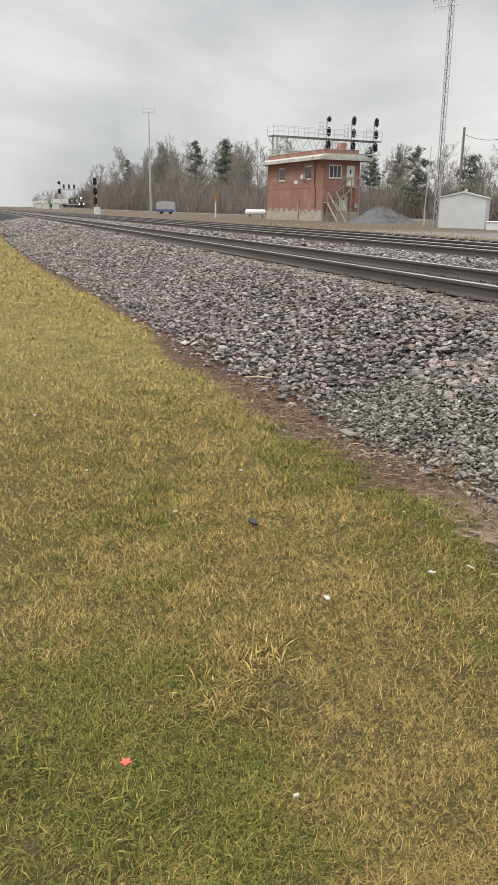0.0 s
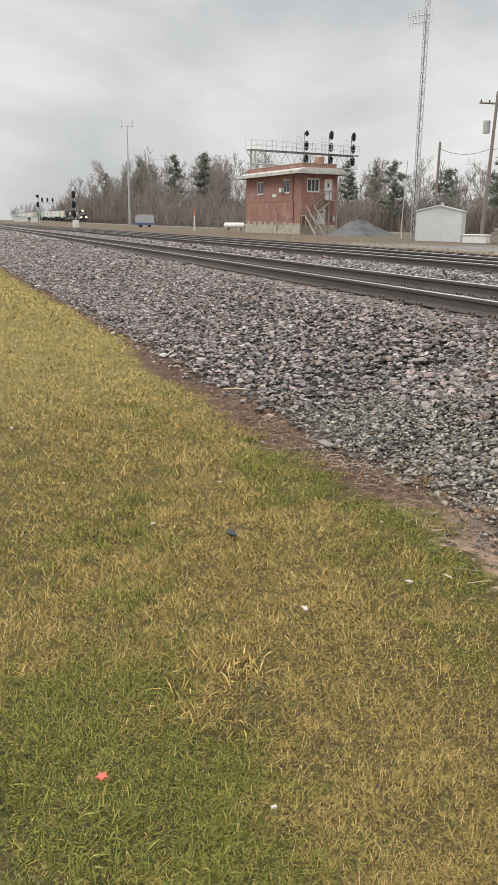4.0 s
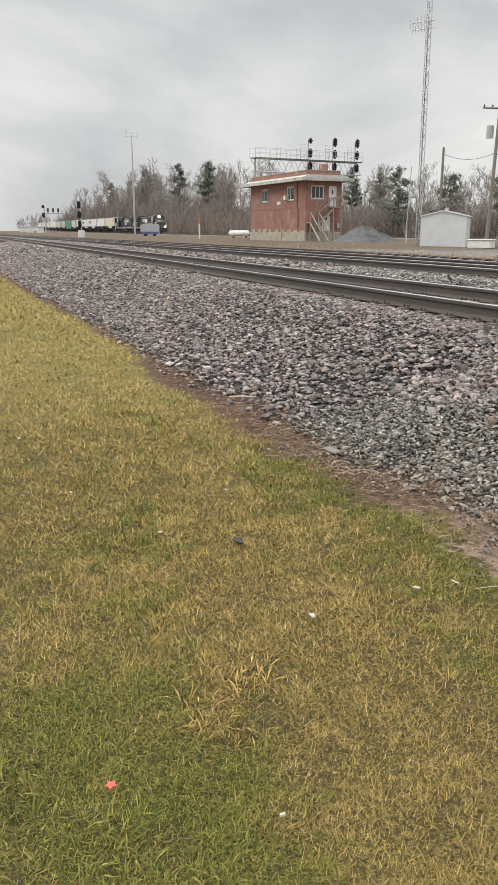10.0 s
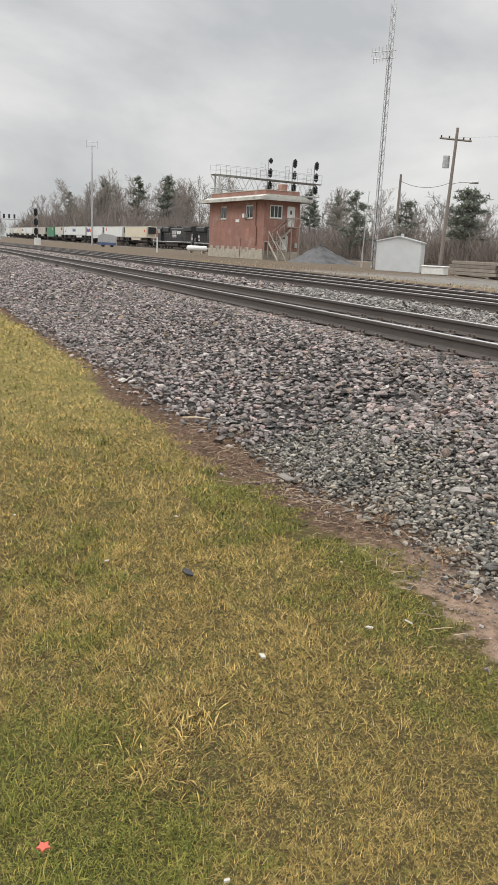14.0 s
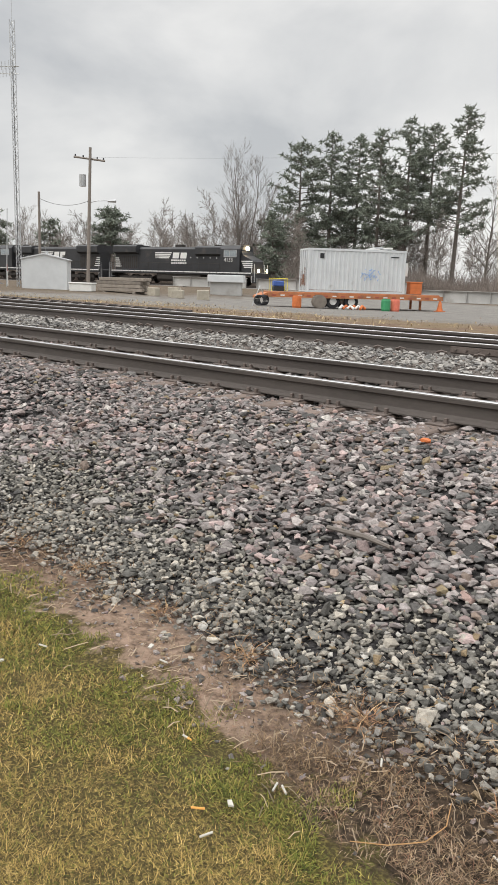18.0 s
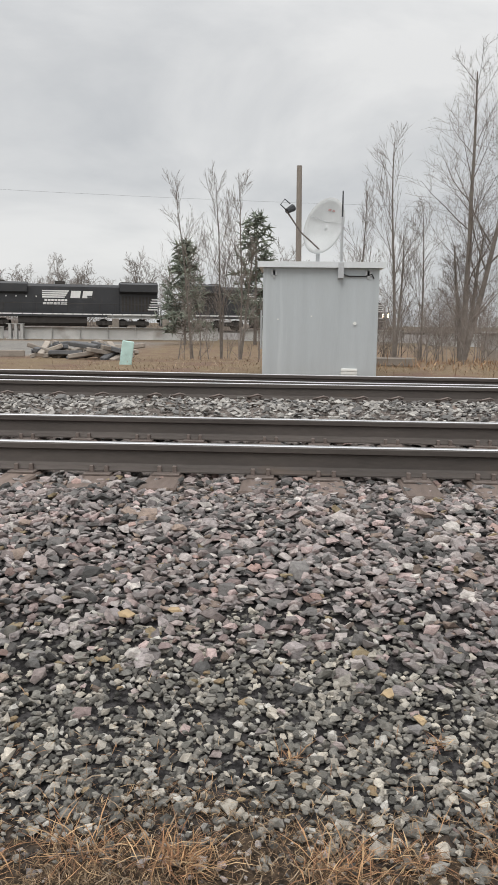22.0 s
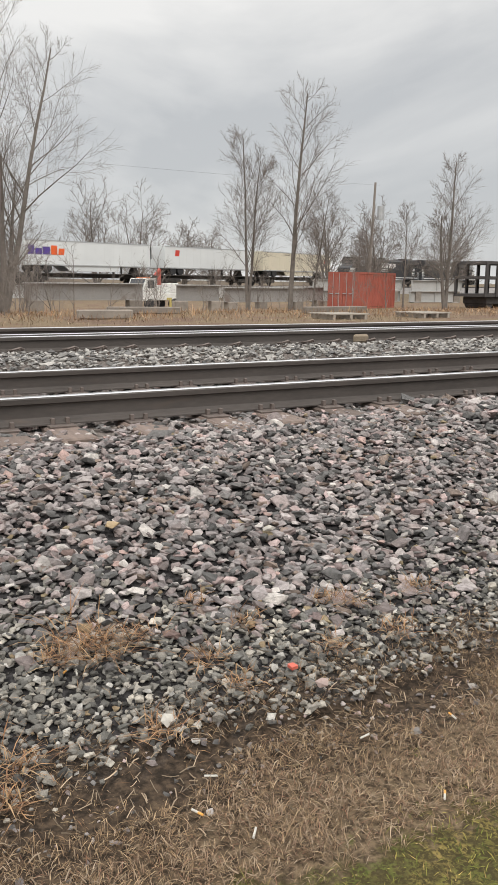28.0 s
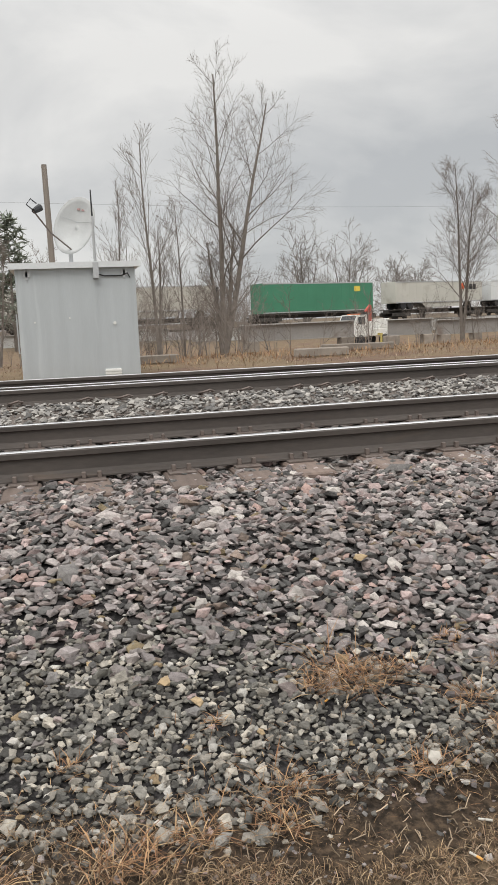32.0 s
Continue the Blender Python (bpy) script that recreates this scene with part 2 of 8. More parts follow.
EDGE = [(-60, 0.9), (-31, 1.22), (-18, 1.72), (-11.2, 2.0), (-8.5, 2.0), (-6.8, 2.25), (-5.5, 2.12), (-4.9, 2.27), (-4.2, 2.36), (-3.6, 2.18), (-3.2, 2.28), (-2.6, 2.1), (-2.0, 2.13), (-1.3, 2.2), (-0.6, 2.38), (0.3, 2.3), (0.9, 2.4),
        (1.6, 2.42), (2.4, 2.48), (12, 2.7), (60, 3.0)]
LAWN = [(-60, 0.8), (-26, 1.14), (-15.4, 1.63), (-11, 1.82), (-9, 1.66), (-7.5, 1.80), (-6, 1.78), (-5.2, 1.92), (-4.4, 1.95), (-3.8, 2.04), (-3.1, 1.96), (-2.4, 1.91), (-1.9, 1.8), (-1, 1.64), (0, 1.65), (0.9, 1.8), (1.8, 1.8), (10, 1.9), (60, 2.0)]


def edge_y(x):
    """Where the stones end and the bare strip begins."""
    return np.interp(x, [p[0] for p in EDGE], [p[1] for p in EDGE])


def lawn_y(x):
    """Where the lawn ends."""
    return np.interp(x, [p[0] for p in LAWN], [p[1] for p in LAWN])


def ground_z(x, y):
    """Height of the ground, without stones."""
    x, y = np.asarray(x, float), np.asarray(y, float)
    e = edge_y(x)
    f = np.clip((y - e) / (4.75 - e), 0, 1)
    bank = (0.6 * smooth01(f) + 0.4 * f) * 0.52
    far = 0.60 - 0.62 * smooth01((y - 16) / 26) * smooth01((x + 52) / 18) - 0.35 * smooth01((y - 34) / 15) * smooth01((x - 2) / 20)
    far = far + 0.004 * np.clip(-140 - x, 0, 400) * 1.0
    bank = bank + (FAR_HEAD - HEAD_Z) * smooth01((y - 7.7) / 1.0)
    z = np.where(y < 13.6, bank, bank + (far - 0.52 - FAR_HEAD + HEAD_Z) * smooth01((y - 13.6) / 1.4))
    z = z + 0.012 * np.sin(x * 1.7 + y) * (y < e) + 0.02 * np.sin(x * 0.6 - y * 1.3) * (y < e)
    return z


def sheet(name, xs, ys, material, label, lift=0.0, keep=None):
    X, Y = np.meshgrid(xs, ys)
    Z = ground_z(X, Y) + lift
    v = np.stack([X, Y, Z], -1).reshape(-1, 3)
    nx, ny = len(xs), len(ys)
    i = np.arange(ny - 1)[:, None] * nx + np.arange(nx - 1)[None]
    f = np.stack([i, i + 1, i + nx + 1, i + nx], -1).reshape(-1, 4)
    if keep is not None:
        c = v[f].mean(1)
        f = f[keep(c[:, 0], c[:, 1])]
    ob = bulk(name, v, f, material, label, "ground", "structure")
    for key, course in (("past_lawn", lawn_y), ("past_edge", edge_y)):
        ob.data.attributes.new(key, 'FLOAT', 'POINT').data.foreach_set("value", (v[:, 1] - course(v[:, 0])).astype(np.float32))
    return ob


def ground_material():
    """Lawn, bare strip, stony bank, dry verge and gravel yard, by place, each with its own grain."""
    m = bpy.data.materials.new("ground_mix")
    m.use_nodes = True
    nt = m.node_tree
    b = nt.nodes["Principled BSDF"]
    b.inputs["Roughness"].default_value = 0.95
    b.inputs["Specular IOR Level"].default_value = 0.2
    L = nt.links.new
    co = nt.nodes.new("ShaderNodeTexCoord").outputs["Object"]
    sep = nt.nodes.new("ShaderNodeSeparateXYZ")
    L(co, sep.inputs[0])

    def noise_at(scale, detail=5.0, rough=0.6):
        n = nt.nodes.new("ShaderNodeTexNoise")
        n.inputs["Scale"].default_value, n.inputs["Detail"].default_value, n.inputs["Roughness"].default_value = scale, detail, rough
        L(co, n.inputs["Vector"])
        return n.outputs["Fac"]

    def maths(op, a, c):
        n = nt.nodes.new("ShaderNodeMath")
        n.operation = op
        for k, s in enumerate((a, c)):
            if isinstance(s, (int, float)):
                n.inputs[k].default_value = s
            else:
                L(s, n.inputs[k])
        return n.outputs[0]

    def ramp(value, lo, hi):
        n = nt.nodes.new("ShaderNodeMapRange")
        n.interpolation_type = 'SMOOTHSTEP'
        n.inputs["From Min"].default_value, n.inputs["From Max"].default_value = lo, hi
        L(value, n.inputs["Value"])
        return n.outputs["Result"]

    def blend(fac, a, c):
        n = nt.nodes.new("ShaderNodeMix")
        n.data_type = 'RGBA'
        L(fac, n.inputs["Factor"])
        for k, s in ((6, a), (7, c)):
            if isinstance(s, tuple):
                n.inputs[k].default_value = (*s, 1)
            else:
                L(s, n.inputs[k])
        return n.outputs[2]

    fine, mid, big, grit = noise_at(90, 4), noise_at(9), noise_at(0.9), noise_at(35, 3)
    tuft = noise_at(24, 3, 0.55)
    lawn = blend(ramp(mid, 0.4, 0.6), (0.125, 0.118, 0.032), (0.25, 0.185, 0.062))
    lawn = blend(ramp(big, 0.42, 0.6), lawn, (0.21, 0.16, 0.052))
    lawn = blend(ramp(noise_at(2.6, 4, 0.7), 0.48, 0.62), lawn, (0.105, 0.118, 0.03))
    # Dark noise flecks paint the shade between the blades into the lawn colour.
    lawn = blend(ramp(tuft, 0.38, 0.6), (0.085, 0.069, 0.027), lawn)
    lawn = blend(ramp(fine, 0.42, 0.6), (0.058, 0.046, 0.019), lawn)
    dirt = blend(ramp(grit, 0.3, 0.7), (0.11, 0.075, 0.055), (0.30, 0.21, 0.155))
    dirt = blend(ramp(mid, 0.42, 0.66), dirt, (0.33, 0.235, 0.175))
    at = nt.nodes.new("ShaderNodeAttribute")
    at.attribute_name = "past_edge"
    past_edge = maths('ADD', maths('MULTIPLY', at.outputs["Fac"], -1.0), maths('MULTIPLY', maths('SUBTRACT', mid, 0.5), 0.6))
    soil = blend(ramp(grit, 0.35, 0.7), (0.022, 0.016, 0.011), (0.095, 0.066, 0.044))
    mulch = blend(ramp(mid, 0.4, 0.6), blend(ramp(grit, 0.35, 0.65), (0.03, 0.02, 0.014), (0.115, 0.07, 0.046)), blend(ramp(grit, 0.35, 0.65), (0.06, 0.037, 0.024), (0.20, 0.125, 0.085)))
    soil = blend(maths('SUBTRACT', 1.0, ramp(sep.outputs["X"], -3.4, -2.4)), soil, mulch)
    soil = blend(maths('MULTIPLY', ramp(sep.outputs["X"], 0.3, 1.2), ramp(past_edge, 0.12, 0.4)), soil, blend(ramp(grit, 0.35, 0.65), (0.06, 0.042, 0.026), (0.20, 0.145, 0.09)))
    x = sep.outputs["X"]
    bare = maths('MULTIPLY', ramp(x, -4.6, -3.4), maths('SUBTRACT', 1.0, ramp(x, -2.5, -1.7)))
    dirt = blend(bare, soil, dirt)
    lawn = blend(maths('SUBTRACT', 1.0, ramp(maths('ADD', x, maths('MULTIPLY', mid, 2.0)), -9.5, -3.0)), lawn, blend(ramp(tuft, 0.4, 0.6), (0.12, 0.102, 0.036), blend(ramp(noise_at(3.2, 5, 0.7), 0.36, 0.64), (0.18, 0.162, 0.05), (0.27, 0.208, 0.073))))
    # Near-black bed: shade in the gaps between loose stones, put into the colour.
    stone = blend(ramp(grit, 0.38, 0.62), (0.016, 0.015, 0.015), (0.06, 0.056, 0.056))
    verge = blend(ramp(mid, 0.3, 0.7), (0.19, 0.138, 0.094), (0.28, 0.21, 0.145))
    verge = blend(ramp(grit, 0.35, 0.7), (0.15, 0.11, 0.06), verge)
    x = sep.outputs["X"]
    verge = blend(ramp(big, 0.45, 0.6), verge, blend(ramp(grit, 0.3, 0.7), (0.10, 0.062, 0.045), (0.21, 0.14, 0.10)))
    verge = blend(maths('SUBTRACT', 1.0, ramp(x, -40, -22)), verge, blend(ramp(mid, 0.3, 0.7), (0.085, 0.066, 0.048), (0.17, 0.132, 0.095)))
    yard = blend(ramp(big, 0.35, 0.65), (0.20, 0.19, 0.175), (0.29, 0.275, 0.25))
    yard = blend(ramp(fine, 0.3, 0.7), (0.15, 0.14, 0.13), yard)
    field = blend(ramp(mid, 0.3, 0.7), (0.10, 0.078, 0.054), (0.175, 0.132, 0.085))
    x, y = sep.outputs["X"], sep.outputs["Y"]
    wob = maths('MULTIPLY', maths('SUBTRACT', mid, 0.5), 0.9)
    wob2 = maths('MULTIPLY', maths('SUBTRACT', big, 0.5), 9.0)
    yy = maths('ADD', y, wob)
    past = []
    for key in ("past_lawn", "past_edge"):
        at = nt.nodes.new("ShaderNodeAttribute")
        at.attribute_name = key
        past.append(maths('ADD', at.outputs["Fac"], maths('MULTIPLY', wob, 0.8)))
    c = blend(ramp(past[0], -0.06, 0.06), lawn, dirt)
    dust = blend(ramp(grit, 0.35, 0.65), (0.10, 0.085, 0.075), (0.23, 0.195, 0.175))
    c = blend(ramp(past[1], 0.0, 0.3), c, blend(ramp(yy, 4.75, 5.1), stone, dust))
    c = blend(ramp(yy, 13.7, 14.4), c, verge)
    y2 = maths('ADD', y, wob2)
    lot = maths('MULTIPLY', ramp(maths('ADD', x, wob2), -47, -39), maths('SUBTRACT', 1.0, ramp(maths('ADD', x, wob2), -13, -8)))
    c = blend(maths('MULTIPLY', maths('MULTIPLY', ramp(y2, 18.5, 21), lot), maths('SUBTRACT', 1.0, ramp(y2, 62, 70))), c, yard)
    c = blend(ramp(y2, 60, 75), c, field)
    L(c, b.inputs["Base Color"])
    bp = nt.nodes.new("ShaderNodeBump")
    bp.inputs["Strength"].default_value, bp.inputs["Distance"].default_value = 0.6, 0.03
    L(fine, bp.inputs["Height"])
    L(bp.outputs["Normal"], b.inputs["Normal"])
    return m


def spread(steps):
    out = [steps[0][0]]
    for a, b, d in steps:
        out += list(np.linspace(a, b, max(2, int(round((b - a) / d)) + 1))[1:])
    return np.array(out)


gx = spread([(-2500, -400, 150), (-400, -60, 10), (-60, -16, 1.0), (-16, 12, 0.3), (12, 40, 1.0), (40, 400, 20), (400, 2500, 200)])
gy = spread([(-600, -20, 60), (-20, -3, 1.0), (-3, 5, 0.2), (5, 16, 0.5), (16, 60, 1.5), (60, 200, 10), (200, 2600, 200)])
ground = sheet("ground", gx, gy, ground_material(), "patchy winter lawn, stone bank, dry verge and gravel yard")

# ---- loose stones of the bank ----
STONE_COLOURS = [(0.0, (0.25, 0.222, 0.215)), (0.2, (0.33, 0.295, 0.28)), (0.36, (0.10, 0.096, 0.092)), (0.52, (0.27, 0.225, 0.212)), (0.68, (0.165, 0.155, 0.148)),
                 (0.8, (0.35, 0.27, 0.255)), (0.88, (0.22, 0.17, 0.14)), (0.93, (0.44, 0.405, 0.375)), (0.97, (0.30, 0.21, 0.185)), (0.985, (0.33, 0.26, 0.16))]
STONE_GREY = [(0.0, (0.186, 0.175, 0.154)), (0.25, (0.082, 0.078, 0.070)), (0.42, (0.300, 0.276, 0.238)), (0.63, (0.150, 0.144, 0.128)), (0.82, (0.396, 0.360, 0.306)),
              (0.92, (0.372, 0.354, 0.324)), (0.98, (0.324, 0.240, 0.144))]
M_STONE = mat("crushed_stone", (0.3, 0.28, 0.28), 0.85, vary=0.45, scale=45, fine=220, bump=0.8, island=0.45, palette=STONE_COLOURS, spec=0.3)
M_STONE_DARK = mat("crushed_stone_dark", (0.2, 0.2, 0.2), 0.8, vary=0.45, scale=45, fine=220, bump=0.7, island=0.35, palette=STONE_GREY, spec=0.35)
M_STONE_PALE = mat("crushed_stone_pale", (0.3, 0.3, 0.3), 0.85, vary=0.25, scale=30, fine=160, bump=0.2, island=0.28,
                   palette=[(0.0, (0.27, 0.255, 0.235)), (0.3, (0.19, 0.18, 0.17)), (0.55, (0.36, 0.34, 0.315)), (0.8, (0.13, 0.125, 0.12))])


def stone_forms(count, corners, seed, thick=(0.32, 0.54)):
    """Blocky crushed stones as convex hulls of a few points on a rounded box."""
    rnd = random.Random(seed)
    forms = []
    for _ in range(count):
        bm = bmesh.new()
        wide, tall = rnd.uniform(0.55, 0.9), rnd.uniform(*thick)
        for k in range(corners):
            up = 1 - 2 * (k + 0.5) / corners
            a = k * 2.39996 + rnd.uniform(-0.5, 0.5)
            p = Vector((math.sqrt(1 - up * up) * math.cos(a), math.sqrt(1 - up * up) * math.sin(a), up))
            p = p / (abs(p.x) ** 4 + abs(p.y) ** 4 + abs(p.z) ** 4) ** 0.25 * rnd.uniform(0.76, 1.1)
            bm.verts.new((p.x, p.y * wide, p.z * tall))
        r = bmesh.ops.convex_hull(bm, input=bm.verts)
        bmesh.ops.delete(bm, geom=[g for g in r["geom_interior"] if isinstance(g, bmesh.types.BMVert)], context='VERTS')
        bmesh.ops.triangulate(bm, faces=bm.faces)
        bm.verts.index_update()
        forms.append((np.array([v.co[:] for v in bm.verts]), np.array([[v.index for v in f.verts] for f in bm.faces])))
        bm.free()
    return forms


STONES = stone_forms(18, 10, 3)
STONES_FAR = stone_forms(10, 8, 5, (0.28, 0.46))
STONES_TINY = stone_forms(8, 7, 9, (0.3, 0.5))
STONES_SMALL = stone_forms(14, 9, 12, (0.34, 0.6))


def turns(n, tilt):
    """n turn matrices: any heading, with a random tilt in radians."""
    a = rs.uniform(0, 2 * np.pi, n)
    tx, ty = rs.normal(0, tilt, n), rs.normal(0, tilt, n)
    ca, sa, cx, sx, cy, sy = np.cos(a), np.sin(a), np.cos(tx), np.sin(tx), np.cos(ty), np.sin(ty)
    one, nil = np.ones(n), np.zeros(n)
    rz = np.stack([ca, -sa, nil, sa, ca, nil, nil, nil, one], -1).reshape(n, 3, 3)
    rx = np.stack([one, nil, nil, nil, cx, -sx, nil, sx, cx], -1).reshape(n, 3, 3)
    ry = np.stack([cy, nil, sy, nil, one, nil, -sy, nil, cy], -1).reshape(n, 3, 3)
    return ry @ rx @ rz


def strew(name, places, sizes, forms, material, label, category="stones", tilt=0.35, kind="stuff", parent=None):
    """Forms laid at places in one mesh."""
    n = len(places)
    which = rs.randint(0, len(forms), n)
    mats = turns(n, tilt) * np.asarray(sizes).reshape(-1, 1, 1)
    V, F, base = [], [], 0
    for k, (fv, ff) in enumerate(forms):
        sel = np.where(which == k)[0]
        if not len(sel):
            continue
        v = np.einsum('nij,pj->npi', mats[sel], fv) + places[sel][:, None]
        V.append(v.reshape(-1, 3))
        F.append((ff[None] + base + (np.arange(len(sel)) * len(fv))[:, None, None]).reshape(-1, 3))
        base += len(sel) * len(fv)
    return bulk(name, np.concatenate(V), np.concatenate(F), material, label, category, kind, parent)


def bank_places(x0, x1, y0, y1, per, jitter=1.0):
    n = int((x1 - x0) * (y1 - y0) * per)
    p = np.stack([rs.uniform(x0, x1, n), rs.uniform(y0, y1, n)], -1)
    return p


def lay(name, p, size, material, label, bury=0.25, spread_=0.3, tilt=0.26, lift=0.0, heap=0.95, forms=STONES_FAR):
    s = size * np.exp(rs.normal(0, spread_, len(p)))
    z = ground_z(p[:, 0], p[:, 1]) + s * (0.4 - bury) + lift + rs.uniform(0, 1, len(p)) * size * heap
    return strew(name, np.c_[p, z], s, forms, material, label, tilt=tilt)


def bank_keep(p, lo=0.0, soft=0.35):
    d = p[:, 1] - edge_y(p[:, 0]) - lo
    return p[rs.uniform(0, 1, len(p)) < np.clip(d / soft, 0.0, 1)]


# upper bank, pinkish grey; lower bank, darker and smaller
p = bank_places(-6.5, 4.2, 2.8, 5.35, 1250)
lay("ballast_bank", p[rs.uniform(0, 1, len(p)) < (smooth01((p[:, 1] - 2.8 - 0.25 * np.sin(p[:, 0] * 1.3 + 2)) / 0.9) * 0.97 + 0.03) * (1 - 0.72 * smooth01((p[:, 1] - 4.7 + 0.12 * np.sin(p[:, 0] * 5)) / 0.35))], 0.0265, M_STONE, "pinkish grey crushed railway stone", forms=STONES, tilt=0.3)
p = bank_keep(bank_places(-6.5, 4.2, 1.9, 3.9, 2500), -0.04, 0.40)
lay("ballast_foot", p[rs.uniform(0, 1, len(p)) < 1 - smooth01((p[:, 1] - 2.8 - 0.25 * np.sin(p[:, 0] * 1.3 + 2)) / 0.9)], 0.0160, M_STONE_DARK, "dark grey small crushed stone", forms=STONES_SMALL, tilt=0.35, heap=1.3)
p = bank_keep(bank_places(-20, -6.5, 1.7, 5.35, 480), -0.2, 0.6)
lay("ballast_bank", p, 0.029, M_STONE, "grey crushed railway stone along the track")
p = bank_keep(bank_places(-45, -20, 1.0, 5.35, 190), -0.15)
lay("ballast_bank", p, 0.042, M_STONE, "grey crushed railway stone along the track", forms=STONES_TINY)
p = bank_keep(bank_places(-90, -45, 0.9, 5.35, 45))
lay("ballast_bank", p, 0.075, M_STONE, "grey crushed railway stone further along", forms=STONES_TINY)
p = bank_keep(bank_places(4.2, 9, 2.1, 5.35, 320))
lay("ballast_bank", p, 0.046, M_STONE, "grey crushed railway stone beside the lawn end")
p = bank_places(-16, 11, 5.25, 7.3, 140)
p = p[np.abs((p[:, 0] / 0.5 + 0.5) % 1.0 - 0.5) > 0.2]
lay("ballast_crib", p, 0.038, M_STONE, "grey stone between the sleepers", lift=-0.02)
p = bank_places(-20, 12, 7.15, 9.68, 210)
lay("ballast_shoulder", p, 0.037, M_STONE_PALE, "pale grey stone between the two tracks", lift=0.02, forms=STONES_TINY)
p = bank_places(-20, 12, 9.8, 11.2, 60)
lay("ballast_crib", p, 0.04, M_STONE, "grey stone inside the second track", lift=-0.03)
p = bank_places(-90, -20, 7.15, 9.7, 40)
lay("ballast_shoulder", p, 0.06, M_STONE, "pale grey stone between the far tracks")

# ---- tracks ----
M_RAIL = mat("rusty_rail", (0.078, 0.066, 0.059), 0.75, 0.0, 0.35, 3, 50, 0.15, dirt=((0.125, 0.09, 0.068), 4, 0.64), stretch=(0.25, 1, 1))
M_SHINE = mat("polished_rail_head", (0.62, 0.62, 0.62), 0.28, 1.0, 0.12, 2, 40, 0.02)
M_TIE = mat("sleeper_wood", (0.16, 0.12, 0.10), 0.9, 0, 0.35, 5, 50, 0.4, objrand=0.25, stretch=(6, 1, 6))
M_STEEL = mat("weathered_steel", (0.16, 0.13, 0.115), 0.6, 0.4, 0.3, 20, 90, 0.2)


def rail_outline(y, top):
    """Half-rounded head, thin web and wide foot."""
    s = [(-0.076, -0.186), (-0.076, -0.176), (-0.02, -0.158), (-0.009, -0.14), (-0.009, -0.055), (-0.034, -0.044), (-0.037, -0.012), (-0.030, -0.003)]
    return [(y + a, top + b) for a, b in s] + [(y - a, top + b) for a, b in reversed(s)]


def rail_run(course, parent, top, polished=True, name="rail", label="dark rusty steel rail"):
    """A rail swept along a course of (x, y) pairs, with its running band."""
    outline = rail_outline(0.0, top)
    band = [(-0.030, top - 0.003), (-0.024, top + 0.002), (0.024, top + 0.002), (0.030, top - 0.003)]

    def swept(section):
        n = len(section)
        v = [(x_, y_ + a, b) for x_, y_ in course for a, b in section]
        f = [tuple(range(n - 1, -1, -1)), tuple(range(len(v) - n, len(v)))]
        for k in range(len(course) - 1):
            f += [(k * n + i, k * n + (i + 1) % n, (k + 1) * n + (i + 1) % n, (k + 1) * n + i) for i in range(n)]
        return Shape().add(v, f)

    r = part(name, swept(outline), M_RAIL, parent, label)
    if polished:
        part("rail_head", swept(band), M_SHINE, r, "polished running band")
    return r


def rail_track(y0, y1, label, ties, near, clips=False, lift=0.0, reach=0.56):
    t = thing("railway_track", label, "railway track", kind="structure")
    for y in (y0, y1):
        if not (clips and y == y1):
            rail_run([(-700, y), (400, y)], t, HEAD_Z + lift)
    tz = TIE_Z + lift
    tie_me = Shape().box(-0.115, 0.115, y0 - 0.56, y1 + reach, tz - 0.18, tz - 0.012, bevel=0.012).mesh("sleeper", M_TIE)
    plate_me = Shape().box(-0.09, 0.09, -0.18, 0.18, tz - 0.012, tz + 0.003, bevel=0.003)
    for dx, dy in ((-0.05, -0.1), (0.05, -0.1), (-0.05, 0.1), (0.05, 0.1)):
        plate_me.box(dx - 0.014, dx + 0.014, dy - 0.018, dy + 0.018, tz, tz + 0.045, bevel=0.004)
    if clips:
        for side in (-1, 1):
            plate_me.tube([(-0.09, side * 0.09, tz + 0.03), (-0.05, side * 0.17, tz + 0.045), (0.03, side * 0.19, tz + 0.07), (0.08, side * 0.15, tz + 0.05), (0.04, side * 0.08, tz + 0.035)], 0.014, 5)
    plate_me = plate_me.mesh("tie_plate", M_STEEL)
    n0, n1 = ties
    for i in range(n0, n1):
        tie = part("sleeper", tie_me, M_TIE, t, at=pose(i * 0.5 + rs.uniform(-0.02, 0.02), rs.uniform(-0.04, 0.04), rs.uniform(-0.006, 0.004), 0, 0, rs.uniform(-1, 1)))
        if near[0] <= i < near[1]:
            for y in (y0, y1):
                part("tie_plate", plate_me, M_STEEL, tie, at=pose(0, y, 0))
    return t


track_near = rail_track(RAIL_Y[0], RAIL_Y[1], "rusty near railway track on wooden sleepers", (-70, 36), (-26, 20))
track_far = rail_track(RAIL_Y[2], RAIL_Y[3], "rusty second railway track with spring clips and a turnout", (-70, 40), (-30, 24), True, FAR_HEAD - HEAD_Z, 1.1)
Y2 = RAIL_Y[2]
rail_run([(x_, Y2 + o_) for x_, o_ in ((-700, 2.75), (-40, 2.72), (-24, 2.6), (-14, 2.25), (-8, 2.1), (-4, 2.02), (0.5, 1.75), (4, 1.6), (8, 1.51), (400, 1.505))], track_far, FAR_HEAD, True, "rail", "brightly polished turnout rail")
